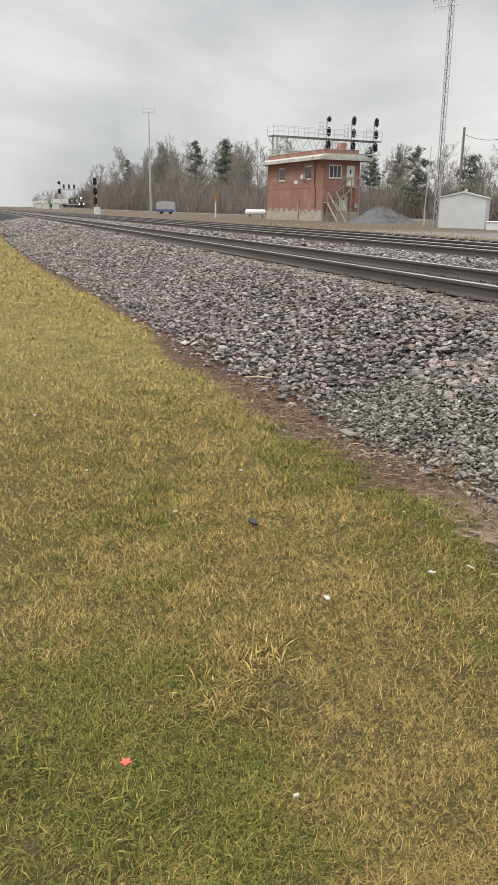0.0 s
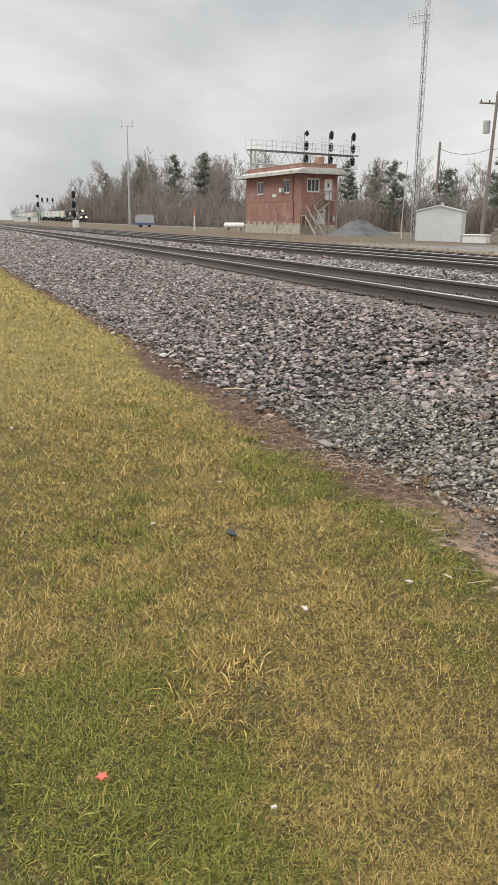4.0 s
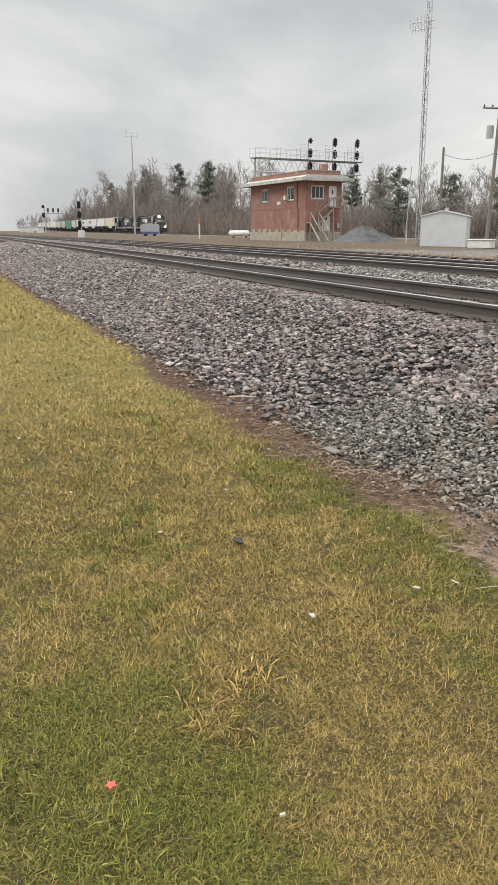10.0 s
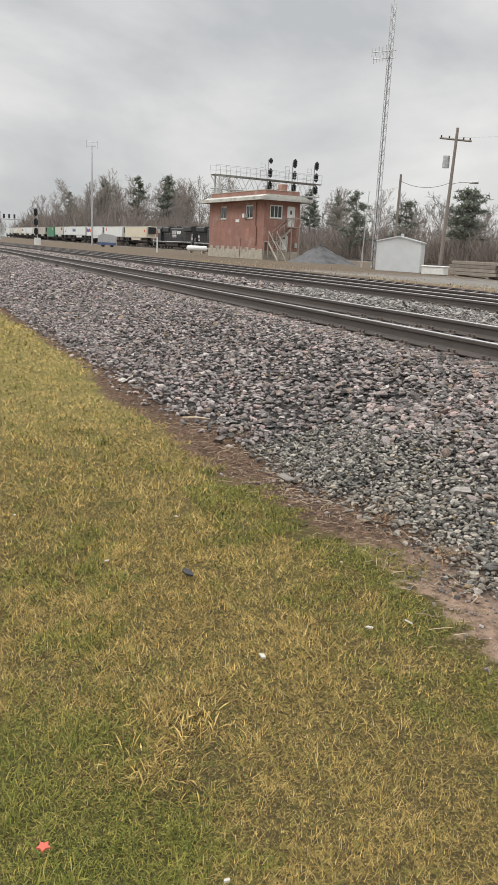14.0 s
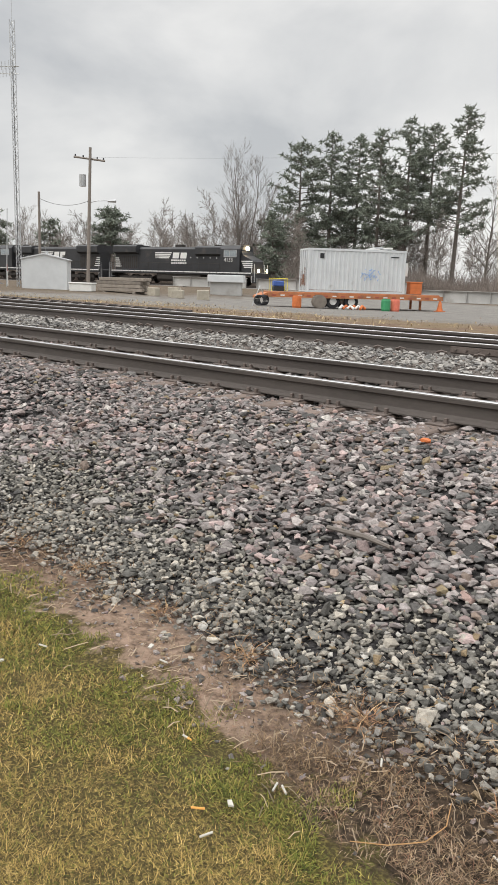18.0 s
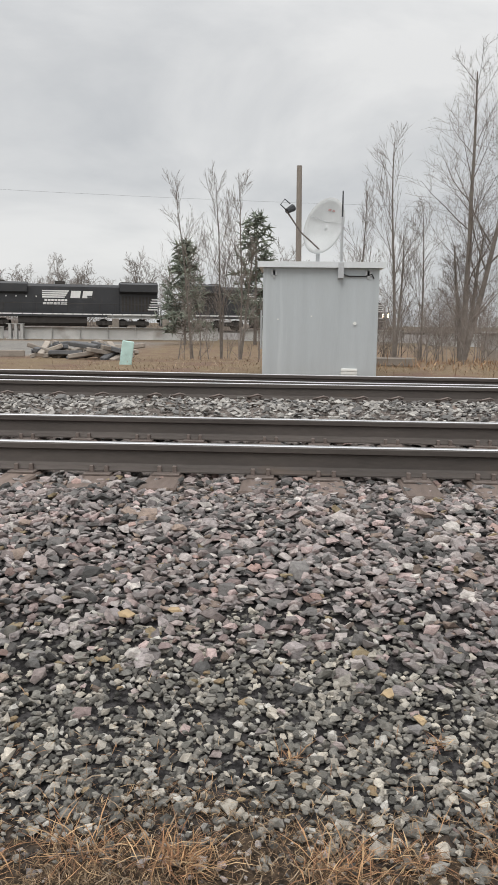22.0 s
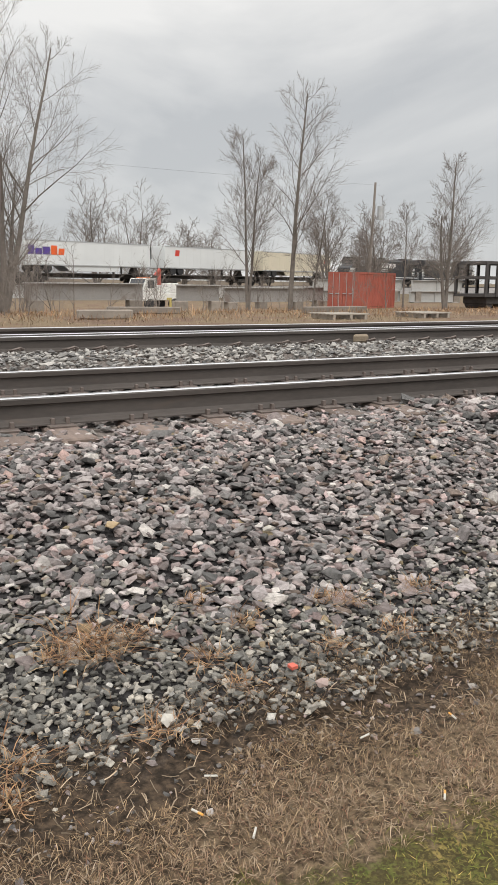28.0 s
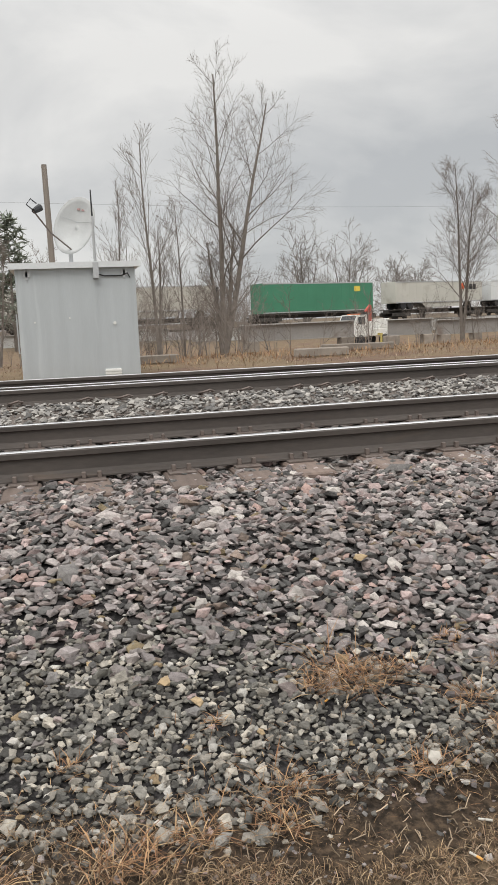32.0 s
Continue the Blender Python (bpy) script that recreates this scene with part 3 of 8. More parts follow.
rail_run([(x_, Y2 + o_) for x_, o_ in ((-700, 1.3), (-40, 1.25), (-22, 1.1), (-12, 1.0), (-6, 0.97), (-3.5, 0.86), (-1.2, 0.55), (0, 0.42), (10, 0.38), (18, 0.36), (19, 0.42))], track_far, FAR_HEAD - 0.002, True, "closure_rail", "closure rail of the turnout")
rail_run([(x_, Y2 + o_) for x_, o_ in ((-700, 4.3), (-40, 4.25), (-24, 4.0), (-18, 3.6), (-14.6, 3.25))], track_far, FAR_HEAD - 0.004, False, "stock_rail", "dark dull stock rail")
for k in range(20):
    xk = -15.2 - k * 0.62
    ok = np.interp(xk, (-40, -24, -18, -14.6), (4.25, 4.0, 3.6, 3.25))
    part("rail_brace", Shape().tube([(xk - 0.05, Y2 + ok - 0.45, FAR_HEAD - 0.16), (xk + 0.05, Y2 + ok - 0.06, FAR_HEAD - 0.03)], 0.035, 5), M_STEEL, track_far, "pale steel rail brace")
joint = part("insulated_joint", Shape().box(-5.9, -4.9, Y2 - 0.03, Y2 - 0.011, FAR_HEAD - 0.15, FAR_HEAD - 0.06, bevel=0.006), M_STEEL, track_far, "bolted joint bar")
for k in range(6):
    part("joint_bolt", Shape().tube([(-5.82 + k * 0.16, Y2 - 0.055, FAR_HEAD - 0.105), (-5.82 + k * 0.16, Y2 - 0.03, FAR_HEAD - 0.105)], 0.017, 6), M_STEEL, joint)
for xb in (-4.75, 6.9):
    part("bond_box", Shape().box(xb - 0.13, xb + 0.13, Y2 - 0.15, Y2 - 0.078, FAR_HEAD - 0.19, FAR_HEAD - 0.06, bevel=0.03), mat("sandy_bond_box", (0.22, 0.175, 0.125), 0.9), track_far, "sandy bond box on the rail")

# ---- shared surfaces of the built things ----
M_BRICK = mat("red_brick", (0.31, 0.165, 0.132), 0.9, 0, 0.28, 0.8, 14, 0.3, dirt=((0.39, 0.285, 0.24), 0.6, 0.56))
M_MORTAR = mat("brick_mortar", (0.38, 0.20, 0.155), 0.95, 0, 0.2, 1.0, 20, 0.3)
M_CONC = mat("old_concrete", (0.42, 0.38, 0.31), 0.9, 0, 0.25, 2, 30, 0.3, dirt=((0.25, 0.22, 0.18), 1.5, 0.58))
M_WHITE = mat("worn_white_paint", (0.74, 0.74, 0.71), 0.55, 0, 0.12, 3, 40, 0.05)
M_ROOF = mat("weathered_roof_edge", (0.50, 0.50, 0.46), 0.8, 0, 0.3, 1.2, 20, 0.2, dirt=((0.20, 0.20, 0.17), 1.5, 0.58))
M_GLASS = mat("dark_window_glass", (0.05, 0.055, 0.06), 0.08, 0, 0.1, 2, 20, 0.0)
M_STAIR = mat("weathered_stair_wood", (0.33, 0.29, 0.245), 0.85, 0, 0.25, 5, 60, 0.2)
M_BLACK = mat("black_paint", (0.022, 0.023, 0.026), 0.55, 0, 0.3, 4, 40, 0.1)
M_ALU = mat("galvanised_steel", (0.50, 0.51, 0.52), 0.5, 0.6, 0.2, 3, 40, 0.05)
M_POLE = mat("grey_pole_wood", (0.24, 0.21, 0.185), 0.9, 0, 0.3, 3, 40, 0.4, stretch=(8, 8, 0.7))
M_PALE = mat("faded_white_sheet_metal", (0.66, 0.68, 0.69), 0.5, 0.1, 0.1, 1.5, 30, 0.05, dirt=((0.45, 0.44, 0.42), 1.2, 0.66))
M_RUST = mat("rust", (0.22, 0.10, 0.055), 0.9, 0, 0.35, 8, 60, 0.3)
M_ORANGE = mat("safety_orange", (0.62, 0.17, 0.05), 0.6, 0, 0.25, 4, 30, 0.05)
M_TRAILER = mat("faded_orange_trailer_paint", (0.46, 0.175, 0.075), 0.75, 0, 0.3, 3, 30, 0.1, dirt=((0.24, 0.13, 0.08), 2.5, 0.56))
M_RED = mat("faded_red_container_paint", (0.36, 0.095, 0.065), 0.7, 0, 0.2, 1.0, 25, 0.1, dirt=((0.30, 0.10, 0.07), 1.6, 0.6))
M_TYRE = mat("tyre_rubber", (0.03, 0.03, 0.032), 0.9, 0, 0.2, 6, 60, 0.2)
M_BLUE = mat("blue_plastic", (0.06, 0.13, 0.42), 0.5, 0, 0.15, 5, 40, 0.05)
M_GREEN = mat("green_plastic", (0.05, 0.30, 0.13), 0.5, 0, 0.15, 5, 40, 0.05)
M_GIRDER = mat("grey_painted_girder", (0.44, 0.435, 0.42), 0.8, 0.0, 0.25, 0.6, 20, 0.1, dirt=((0.29, 0.265, 0.24), 0.5, 0.58))
M_BEAMS = mat("dull_grey_beam", (0.29, 0.275, 0.26), 0.85, 0.0, 0.25, 0.8, 20, 0.1, dirt=((0.19, 0.15, 0.125), 0.9, 0.56))
M_WIRE = mat("dark_cable", (0.05, 0.05, 0.05), 0.7, 0, 0.1, 5, 50, 0)
M_GRAVEL = mat("dark_gravel", (0.115, 0.115, 0.118), 0.95, 0, 0.35, 3, 30, 0.6)
M_TIMBER = mat("grey_timber", (0.27, 0.235, 0.20), 0.9, 0, 0.3, 4, 40, 0.3, objrand=0.3)


def gz(x, y):
    return float(ground_z(x, y))


def stand(x, y, turn=0.0, sink=0.0):
    return pose(x, y, gz(x, y) - sink, 0, 0, turn)


# ---- signal tower: brick, two storeys, aligned with the near tracks ----
tower = thing("signal_tower", "two-storey red brick railway signal tower with flat roof and outside stair", "building", stand(-79.2, 33.6, 5, 0.05))
TL, TD, TH = 13.6, 4.3, 6.15     # length along -x, depth along +y, wall height
H0 = 1.0


def wall_with(name, length, holes, face):
    """A wall from 0 to length, z 1.0 to the eaves, thick 0.3, with openings (a, b, z0, z1) cut through."""
    cuts = sorted({0.0, length, *[h[0] for h in holes], *[h[1] for h in holes]})
    for a, b in zip(cuts, cuts[1:]):
        spans, z = [], H0
        for h in sorted((h for h in holes if h[0] <= a + 1e-6 and h[1] >= b - 1e-6), key=lambda h: h[2]):
            if h[2] > z:
                spans.append((z, h[2]))
            z = h[3]
        spans.append((z, TH))
        for z0, z1 in spans:
            part(name, Shape().box(a, b, 0, 0.3, z0, z1), M_BRICK, tower, at=face)


south_holes = [(2.6, 4.3, 4.25, 5.65), (9.0, 10.7, 4.25, 5.65)]
east_holes = [(0.68, 2.2, 4.3, 5.65), (2.8, 3.6, 3.55, 5.55), (2.05, 2.9, 0.99, 2.6)]


def mirror_x(holes, length):
    return [(length - b, length - a, c, d) for a, b, c, d in holes]


wall_with("wall", TL, mirror_x(south_holes, TL), pose(-TL, 0, 0))
f_east = pose(0, 0, 0, 0, 0, 90)
wall_with("wall", TD - 0.6, [(a - 0.3, b - 0.3, c, d) for a, b, c, d in east_holes], pose(0, 0.3, 0, 0, 0, 90))
wall_with("wall", TL, [], pose(-TL, TD - 0.3, 0))
wall_with("wall", TD - 0.6, [], pose(-TL + 0.3, 0.3, 0, 0, 0, 90))
part("floor_slab", Shape().box(-TL + 0.3, -0.3, 0.3, TD - 0.3, 3.3, 3.5), M_CONC, tower)
part("plinth", Shape().box(-TL - 0.06, 0.06, -0.06, TD + 0.06, -0.4, H0, bevel=0.04), M_CONC, tower, "stained concrete plinth")
for k in range(9):
    a = -TL + 0.6 + k * 1.5
    part("patch", Shape().box(a, a + rs.uniform(0.5, 1.1), -0.075, -0.058, H0 + rs.uniform(-0.6, -0.1), H0 + rs.uniform(0.1, 0.5)), M_CONC, tower, "crumbling render patch")
part("roof", Shape().box(-TL - 0.9, 0.9, -0.9, TD + 0.9, TH, TH + 0.16, bevel=0.03), M_ROOF, tower, "wide flat eaves with worn grey edge")
rim = Shape()
for a in ((-TL - 0.95, 0.95, -0.95, -0.82), (-TL - 0.95, 0.95, TD + 0.82, TD + 0.95), (-TL - 0.95, -TL - 0.82, -0.82, TD + 0.82), (0.82, 0.95, -0.82, TD + 0.82)):
    rim.box(*a, TH - 0.1, TH + 0.22)
part("eaves_board", rim, M_ROOF, tower)
part("roof_slope", Shape().prism([(-0.9, TH + 0.163), (0.1, TH + 0.52), (TD - 0.1, TH + 0.52), (TD + 0.9, TH + 0.163)], -TL - 0.6, 0.6), M_ROOF, tower)
par = Shape().box(-TL + 0.1, -0.1, 0.12, 0.4, TH + 0.4, TH + 0.95).box(-TL + 0.1, -0.1, TD - 0.4, TD - 0.12, TH + 0.4, TH + 0.95)
par.box(-TL + 0.1, -TL + 0.4, 0.4, TD - 0.4, TH + 0.4, TH + 0.95).box(-0.4, -0.1, 0.4, TD - 0.4, TH + 0.4, TH + 0.95)
part("parapet", par, M_BRICK, tower)
part("coping", Shape().box(-TL + 0.05, -0.05, 0.08, TD - 0.08, TH + 0.952, TH + 1.01), M_CONC, tower)
part("chimney", Shape().box(-2.2, -1.4, TD - 1.6, TD - 0.9, TH + 1.0, TH + 1.75, bevel=0.02), M_BRICK, tower)
# courses of the brickwork stand a little proud where the light catches them
for zc in (1.02, 3.4, 5.95):
    part("brick_course", Shape().box(-TL - 0.025, -0.0, -0.028, -0.002, zc, zc + 0.09), M_BRICK, tower)
    part("brick_course", Shape().box(0.002, 0.028, 0, TD, zc, zc + 0.09), M_BRICK, tower)
BRICKS = [Shape().box(-0.1, 0.1, -0.012, 0.0, -0.03, 0.03).mesh("brick", M_BRICK)]
for k in range(150):
    part("brick", BRICKS[0], M_BRICK, tower, at=pose(-rs.uniform(0.3, TL - 0.3), -0.001, 1.25 + round(rs.uniform(0, 2.0) / 0.075) * 0.075))


def window(parent, m, w, h, panes, frame=0.12, sash=True):
    win = part("window", Shape().box(-w / 2, -w / 2 + frame, 0.06, 0.16, 0, h).box(w / 2 - frame, w / 2, 0.06, 0.16, 0, h)
               .box(-w / 2 + frame, w / 2 - frame, 0.06, 0.16, 0, frame).box(-w / 2 + frame, w / 2 - frame, 0.06, 0.16, h - frame, h), M_WHITE, parent, "white window frame", at=m)
    n = panes
    pw = (w - 2 * frame) / n
    for i in range(n):
        a = -w / 2 + frame + i * pw
        part("pane", Shape().box(a + 0.01, a + pw - 0.01, 0.1, 0.115, frame, h - frame), M_GLASS, win)
        if i:
            part("mullion", Shape().box(a - 0.03, a + 0.03, 0.05, 0.15, frame, h - frame), M_WHITE, win)
    if sash:
        part("sash_bar", Shape().box(-w / 2 + frame, w / 2 - frame, 0.07, 0.14, h * 0.52, h * 0.52 + 0.05), M_WHITE, win)
    part("sill", Shape().box(-w / 2 - 0.08, w / 2 + 0.08, -0.06, 0.1, -0.07, 0.0), M_CONC, win)
    return win


for a, b, z0, z1 in south_holes:
    window(tower, pose(-(a + b) / 2, 0, z0), b - a, z1 - z0, 2, sash=False)
e = east_holes[0]
window(tower, pose(0, (e[0] + e[1]) / 2, e[2], 0, 0, 90), e[1] - e[0], e[3] - e[2], 3, sash=False)
part("air_conditioner", Shape().box(-4.25, -3.8, -0.42, 0.05, 4.33, 4.75, bevel=0.02), M_WHITE, tower, "white window air conditioner")
for a in (3.7, 9.6):      # bricked-up lower windows
    part("blocked_window", Shape().box(-a - 0.4, -a + 0.4, -0.012, -0.002, 1.9, 3.3), M_MORTAR, tower, "lower window closed with sheet")
part("sign", Shape().box(-6.6, -5.7, -0.03, -0.002, 3.9, 4.2), M_WHITE, tower, "small white name board")
for (a, b, z0, z1) in east_holes[1:]:
    d = part("door", Shape().box(-0.06, -0.0, a + 0.05, b - 0.05, z0 + 0.02, z1 - 0.05), M_WHITE, tower, "white door")
    part("door_frame", Shape().box(-0.2, 0.03, a - 0.06, a + 0.04, z0, z1).box(-0.2, 0.03, b - 0.04, b + 0.06, z0, z1).box(-0.2, 0.03, a + 0.04, b - 0.04, z1 - 0.05, z1 + 0.05), M_WHITE, d)
    part("door_window", Shape().box(0.001, 0.012, a + 0.3, b - 0.3, z0 + 1.25, z0 + 1.65), M_GLASS, d)
# stair: from the upper door along the east wall to a landing, then out and down
stair = part("stair", Shape().box(0.15, 1.15, 2.7, 3.75, 3.42, 3.52), M_STAIR, tower, "grey wooden outside stair with rails")
part("landing", Shape().box(0.15, 1.15, 0.0, 1.05, 1.88, 1.97), M_STAIR, stair)
for k in range(8):
    yy, zz = 2.7 - 0.206 * k, 3.42 - 0.182 * (k + 1)
    part("step", Shape().box(0.2, 1.1, yy - 0.23, yy, zz, zz + 0.04), M_STAIR, stair)
for k in range(10):
    xx, zz = 1.15 + 0.22 * k, 1.88 - 0.186 * (k + 1)
    part("step", Shape().box(xx, xx + 0.24, 0.08, 0.97, zz, zz + 0.04), M_STAIR, stair)
for xx in (0.16, 1.09):
    part("stringer", Shape().prism([(2.75, 3.42), (2.75, 3.18), (1.0, 1.7), (1.0, 1.94)], xx, xx + 0.05), M_STAIR, stair)
    part("handrail", Shape().prism([(2.75, 4.45), (2.75, 4.36), (1.0, 2.9), (1.0, 2.99)], xx, xx + 0.05), M_STAIR, stair)
    part("handrail", Shape().box(xx, xx + 0.05, 2.75, 3.75, 4.36, 4.45), M_STAIR, stair)
    for yy, z0 in ((2.73, 3.4), (1.85, 2.6), (1.0, 1.9), (3.72, 3.4)):
        part("post", Shape().box(xx, xx + 0.06, yy - 0.03, yy + 0.03, z0, z0 + 1.02), M_STAIR, stair)
for yy in (0.02, 0.98):
    for nm, z0, z1, m_ in (("stringer", -0.24, 0.0, M_STAIR), ("handrail", 0.93, 1.02, M_STAIR)):
        low, high = Vector((3.3, yy, 0.12)), Vector((1.15, yy, 1.94))
        part(nm, Shape().tube([low + Vector((0, 0, (z0 + z1) / 2)), high + Vector((0, 0, (z0 + z1) / 2))], 0.05 if z0 > 0 else 0.09, 6), m_, stair)
    for f in (0.0, 0.5, 1.0):
        xx, zz = 1.15 + 2.1 * f, 1.92 - 1.78 * f
        part("post", Shape().box(xx - 0.03, xx + 0.03, yy - 0.03, yy + 0.03, zz - 0.35, zz + 1.0), M_STAIR, stair)
for xx, yy, zt in ((0.2, 0.05, 1.88), (1.1, 0.05, 1.88), (1.07, 1.0, 1.88), (1.07, 2.75, 3.42), (1.07, 3.7, 3.42)):
    part("support_post", Shape().box(xx - 0.05, xx + 0.05, yy - 0.05, yy + 0.05, -0.3, zt), M_STAIR, stair)
part("downpipe", Shape().tube([(-1.7, -0.08, 5.9), (-1.7, -0.08, 3.6), (-1.45, -0.08, 3.3), (-1.45, -0.08, 1.4)], 0.05), M_RUST, tower)
part("vent_pipe", Shape().tube([(-5.2, -0.12, 0.2), (-5.2, -0.12, 2.2)], 0.07), M_CONC, tower)
part("meter_box", Shape().box(0.0, 0.18, 3.75, 4.05, 1.4, 1.9), M_ALU, tower)

# ---- signal bridge behind the tower ----
bridge = thing("signal_bridge", "galvanised signal bridge with walkway and black signal heads", "railway signal", pose(-93.5, 35.7, 0.6, 0, 0, 99.5))
BZ = 9.3
truss = Shape()
for yy in (-0.5, 0.5):
    for zz in (BZ, BZ - 1.5):
        truss.tube([(-3, yy, zz), (12.4, yy, zz)], 0.06, 5)
    for k in range(17):
        truss.tube([(-3 + k * 0.9, yy, BZ - 1.5 if k % 2 else BZ), (-3 + (k + 1) * 0.9, yy, BZ if k % 2 else BZ - 1.5)], 0.03, 4)
part("truss", truss, M_ALU, bridge)
part("walkway", Shape().box(-3, 12.4, -0.7, 0.7, BZ + 0.06, BZ + 0.1), M_ALU, bridge)
for yy in (-0.7, 0.7):
    for zz in (0.6, 1.15):
        part("guard_rail", Shape().tube([(-3, yy, BZ + zz), (12.4, yy, BZ + zz)], 0.025, 5), M_ALU, bridge)
    for k in range(12):
        part("rail_post", Shape().tube([(-3 + k * 1.4, yy, BZ + 0.1), (-3 + k * 1.4, yy, BZ + 1.15)], 0.025, 5), M_ALU, bridge)
for xx in (-2.4,):
    for yy in (-0.5, 0.5):
        part("leg", Shape().tube([(xx, yy, -0.5), (xx, yy, BZ)], 0.1, 6), M_ALU, bridge)
M_LENS = mat("dark_signal_lens", (0.03, 0.03, 0.035), 0.2)


def signal_head(parent, m, round_one=False):
    if round_one:
        s = Shape().tube([(0, -0.04, 0), (0, 0.0, 0)], [0.42, 0.42], 16)
    else:
        s = Shape().tube([(0, -0.04, 0.33), (0, 0.0, 0.33)], [0.36, 0.36], 16).tube([(0, -0.039, -0.33), (0, 0.001, -0.33)], [0.36, 0.36], 16).box(-0.36, 0.36, -0.041, 0.002, -0.33, 0.33)
    h = part("signal_head", s, M_BLACK, parent, "black signal head", at=m)
    for zz in ((0,) if round_one else (0.3, 0.0, -0.3)):
        part("hood", Shape().tube([(0, -0.05, zz + 0.02), (0, -0.32, zz + 0.0)], [0.13, 0.12], 10, False), M_BLACK, h)
        part("lens", Shape().tube([(0, -0.06, zz), (0, -0.045, zz)], 0.09, 10), M_LENS, h)
    part("housing", Shape().box(-0.16, 0.16, 0.005, 0.3, -0.5 if not round_one else -0.2, 0.5 if not round_one else 0.2, bevel=0.03), M_BLACK, h)
    return h


for k, xx in enumerate((4.7, 8.3, 11.65)):
    part("signal_pole", Shape().tube([(xx, 0, BZ - 1.4), (xx, 0, BZ + 2.4)], 0.07, 8), M_ALU, bridge)
    for j, zz in enumerate((2.25, 0.85, -0.65)):
        signal_head(bridge, pose(xx + 0.1, -0.35, BZ + zz, 0, 0, 20) @ Matrix.Scale(0.8, 4), k == 0 and j == 0)
    cage = Shape()
    for a in (-0.9, -0.25):
        cage.tube([(xx + a, 0.3, BZ + 0.1), (xx + a, 0.3, BZ + 1.9)], 0.025, 4)
    for zz in (0.5, 1.0, 1.45, 1.9):
        cage.tube([(xx - 0.9, 0.3, BZ + zz), (xx - 0.25, 0.3, BZ + zz)], 0.025, 4)
    part("ladder", cage, M_ALU, bridge)

# ---- lattice radio mast ----
mast = thing("radio_mast", "tall slim galvanised lattice radio mast with antennas", "radio mast", stand(-54.6, 32.3))
legs = [(0.2 * math.cos(a), 0.2 * math.sin(a)) for a in (0.5, 2.6, 4.7)]
MH = 18.4
for a, b in legs:
    part("leg", Shape().tube([(a, b, -0.3), (a, b, MH)], 0.03, 6), M_ALU, mast)
lace = Shape()
for k in range(44):
    z0, z1 = k * MH / 44, (k + 1) * MH / 44
    for i in range(3):
        (a, b), (c, d) = legs[i], legs[(i + 1) % 3]
        lace.tube([(a, b, z0), (c, d, z1)] if k % 2 else [(c, d, z0), (a, b, z1)], 0.017, 4)
part("lacing", lace, M_ALU, mast)
part("top_rod", Shape().tube([(0, 0, MH - 1), (0, 0, MH + 1.5)], 0.02, 5), M_ALU, mast)
for zz, L_ in ((14.8, 1.6), (15.3, 1.9)):
    ant = part("antenna_boom", Shape().tube([(-L_, -0.4, zz + 0.25), (0.6, 0.1, zz)], 0.035, 5), M_ALU, mast)
    for k in range(6):
        f = k / 5
        part("antenna_element", Shape().tube([(-L_ + f * L_, -0.4 + f * 0.35, zz - 0.05), (-L_ + f * L_, -0.4 + f * 0.35, zz + 0.5)], 0.028, 4), M_ALU, ant)
part("cable_run", Shape().tube([(0.06, -0.08, 0), (0.06, -0.08, 15)], 0.02, 5), M_BLACK, mast)
small_mast = thing("cable_mast", "thin galvanised pole beside the radio mast", "pole", stand(-54.9, 31.4))
part("pole", Shape().tube([(0, 0, -0.2), (0.25, 0.1, 5.6)], [0.05, 0.03], 6), M_ALU, small_mast)

# ---- equipment shed ----
shed = thing("equipment_shed", "small white metal equipment shed with low gable roof", "shed", stand(-50.1, 31.8, -57, 0.05) @ pose(0, 0, 0, 0, 0, 180 + 57 + 50) @ Matrix.Scale(0.87, 4))
SW, SD, SH = 3.5, 3.2, 2.3
walls = Shape()
walls.box(-SW / 2, SW / 2, -SD / 2, -SD / 2 + 0.08, -0.1, SH).box(-SW / 2, SW / 2, SD / 2 - 0.08, SD / 2, -0.1, SH)
walls.box(-SW / 2, -SW / 2 + 0.08, -SD / 2 + 0.08, SD / 2 - 0.08, -0.1, SH).box(SW / 2 - 0.08, SW / 2, -SD / 2 + 0.08, SD / 2 - 0.08, -0.1, SH)
part("wall", walls, M_PALE, shed)
part("roof", Shape().prism([(-SW / 2 - 0.1, SH), (0, SH + 0.42), (SW / 2 + 0.1, SH), (SW / 2 + 0.1, SH + 0.08), (0, SH + 0.52), (-SW / 2 - 0.1, SH + 0.08)], -SD / 2 - 0.1, SD / 2 + 0.1, "y"), M_PALE, shed)
part("gable", Shape().prism([(-SW / 2, SH), (0, SH + 0.42), (SW / 2, SH)], -SD / 2, -SD / 2 + 0.07, "y"), M_PALE, shed)
part("gable", Shape().prism([(-SW / 2, SH), (0, SH + 0.42), (SW / 2, SH)], SD / 2 - 0.07, SD / 2, "y"), M_PALE, shed)
part("vent", Shape().cyl(0, 0, SH + 0.45, SH + 0.72, 0.14), M_ALU, shed)
ac = part("air_conditioner", Shape().box(-1.1, -0.5, -SD / 2 - 0.3, -SD / 2, 1.65, 2.1, bevel=0.02), M_ALU, shed, "grey wall air conditioner")
part("grille", Shape().box(-1.05, -0.55, -SD / 2 - 0.31, -SD / 2 - 0.3, 1.7, 2.05), M_BLACK, ac)
for k in range(12):
    part("rib", Shape().box(-SW / 2 + 0.12 + k * 0.29, -SW / 2 + 0.15 + k * 0.29, -SD / 2 - 0.012, -SD / 2 - 0.001, 0, SH), M_PALE, shed)
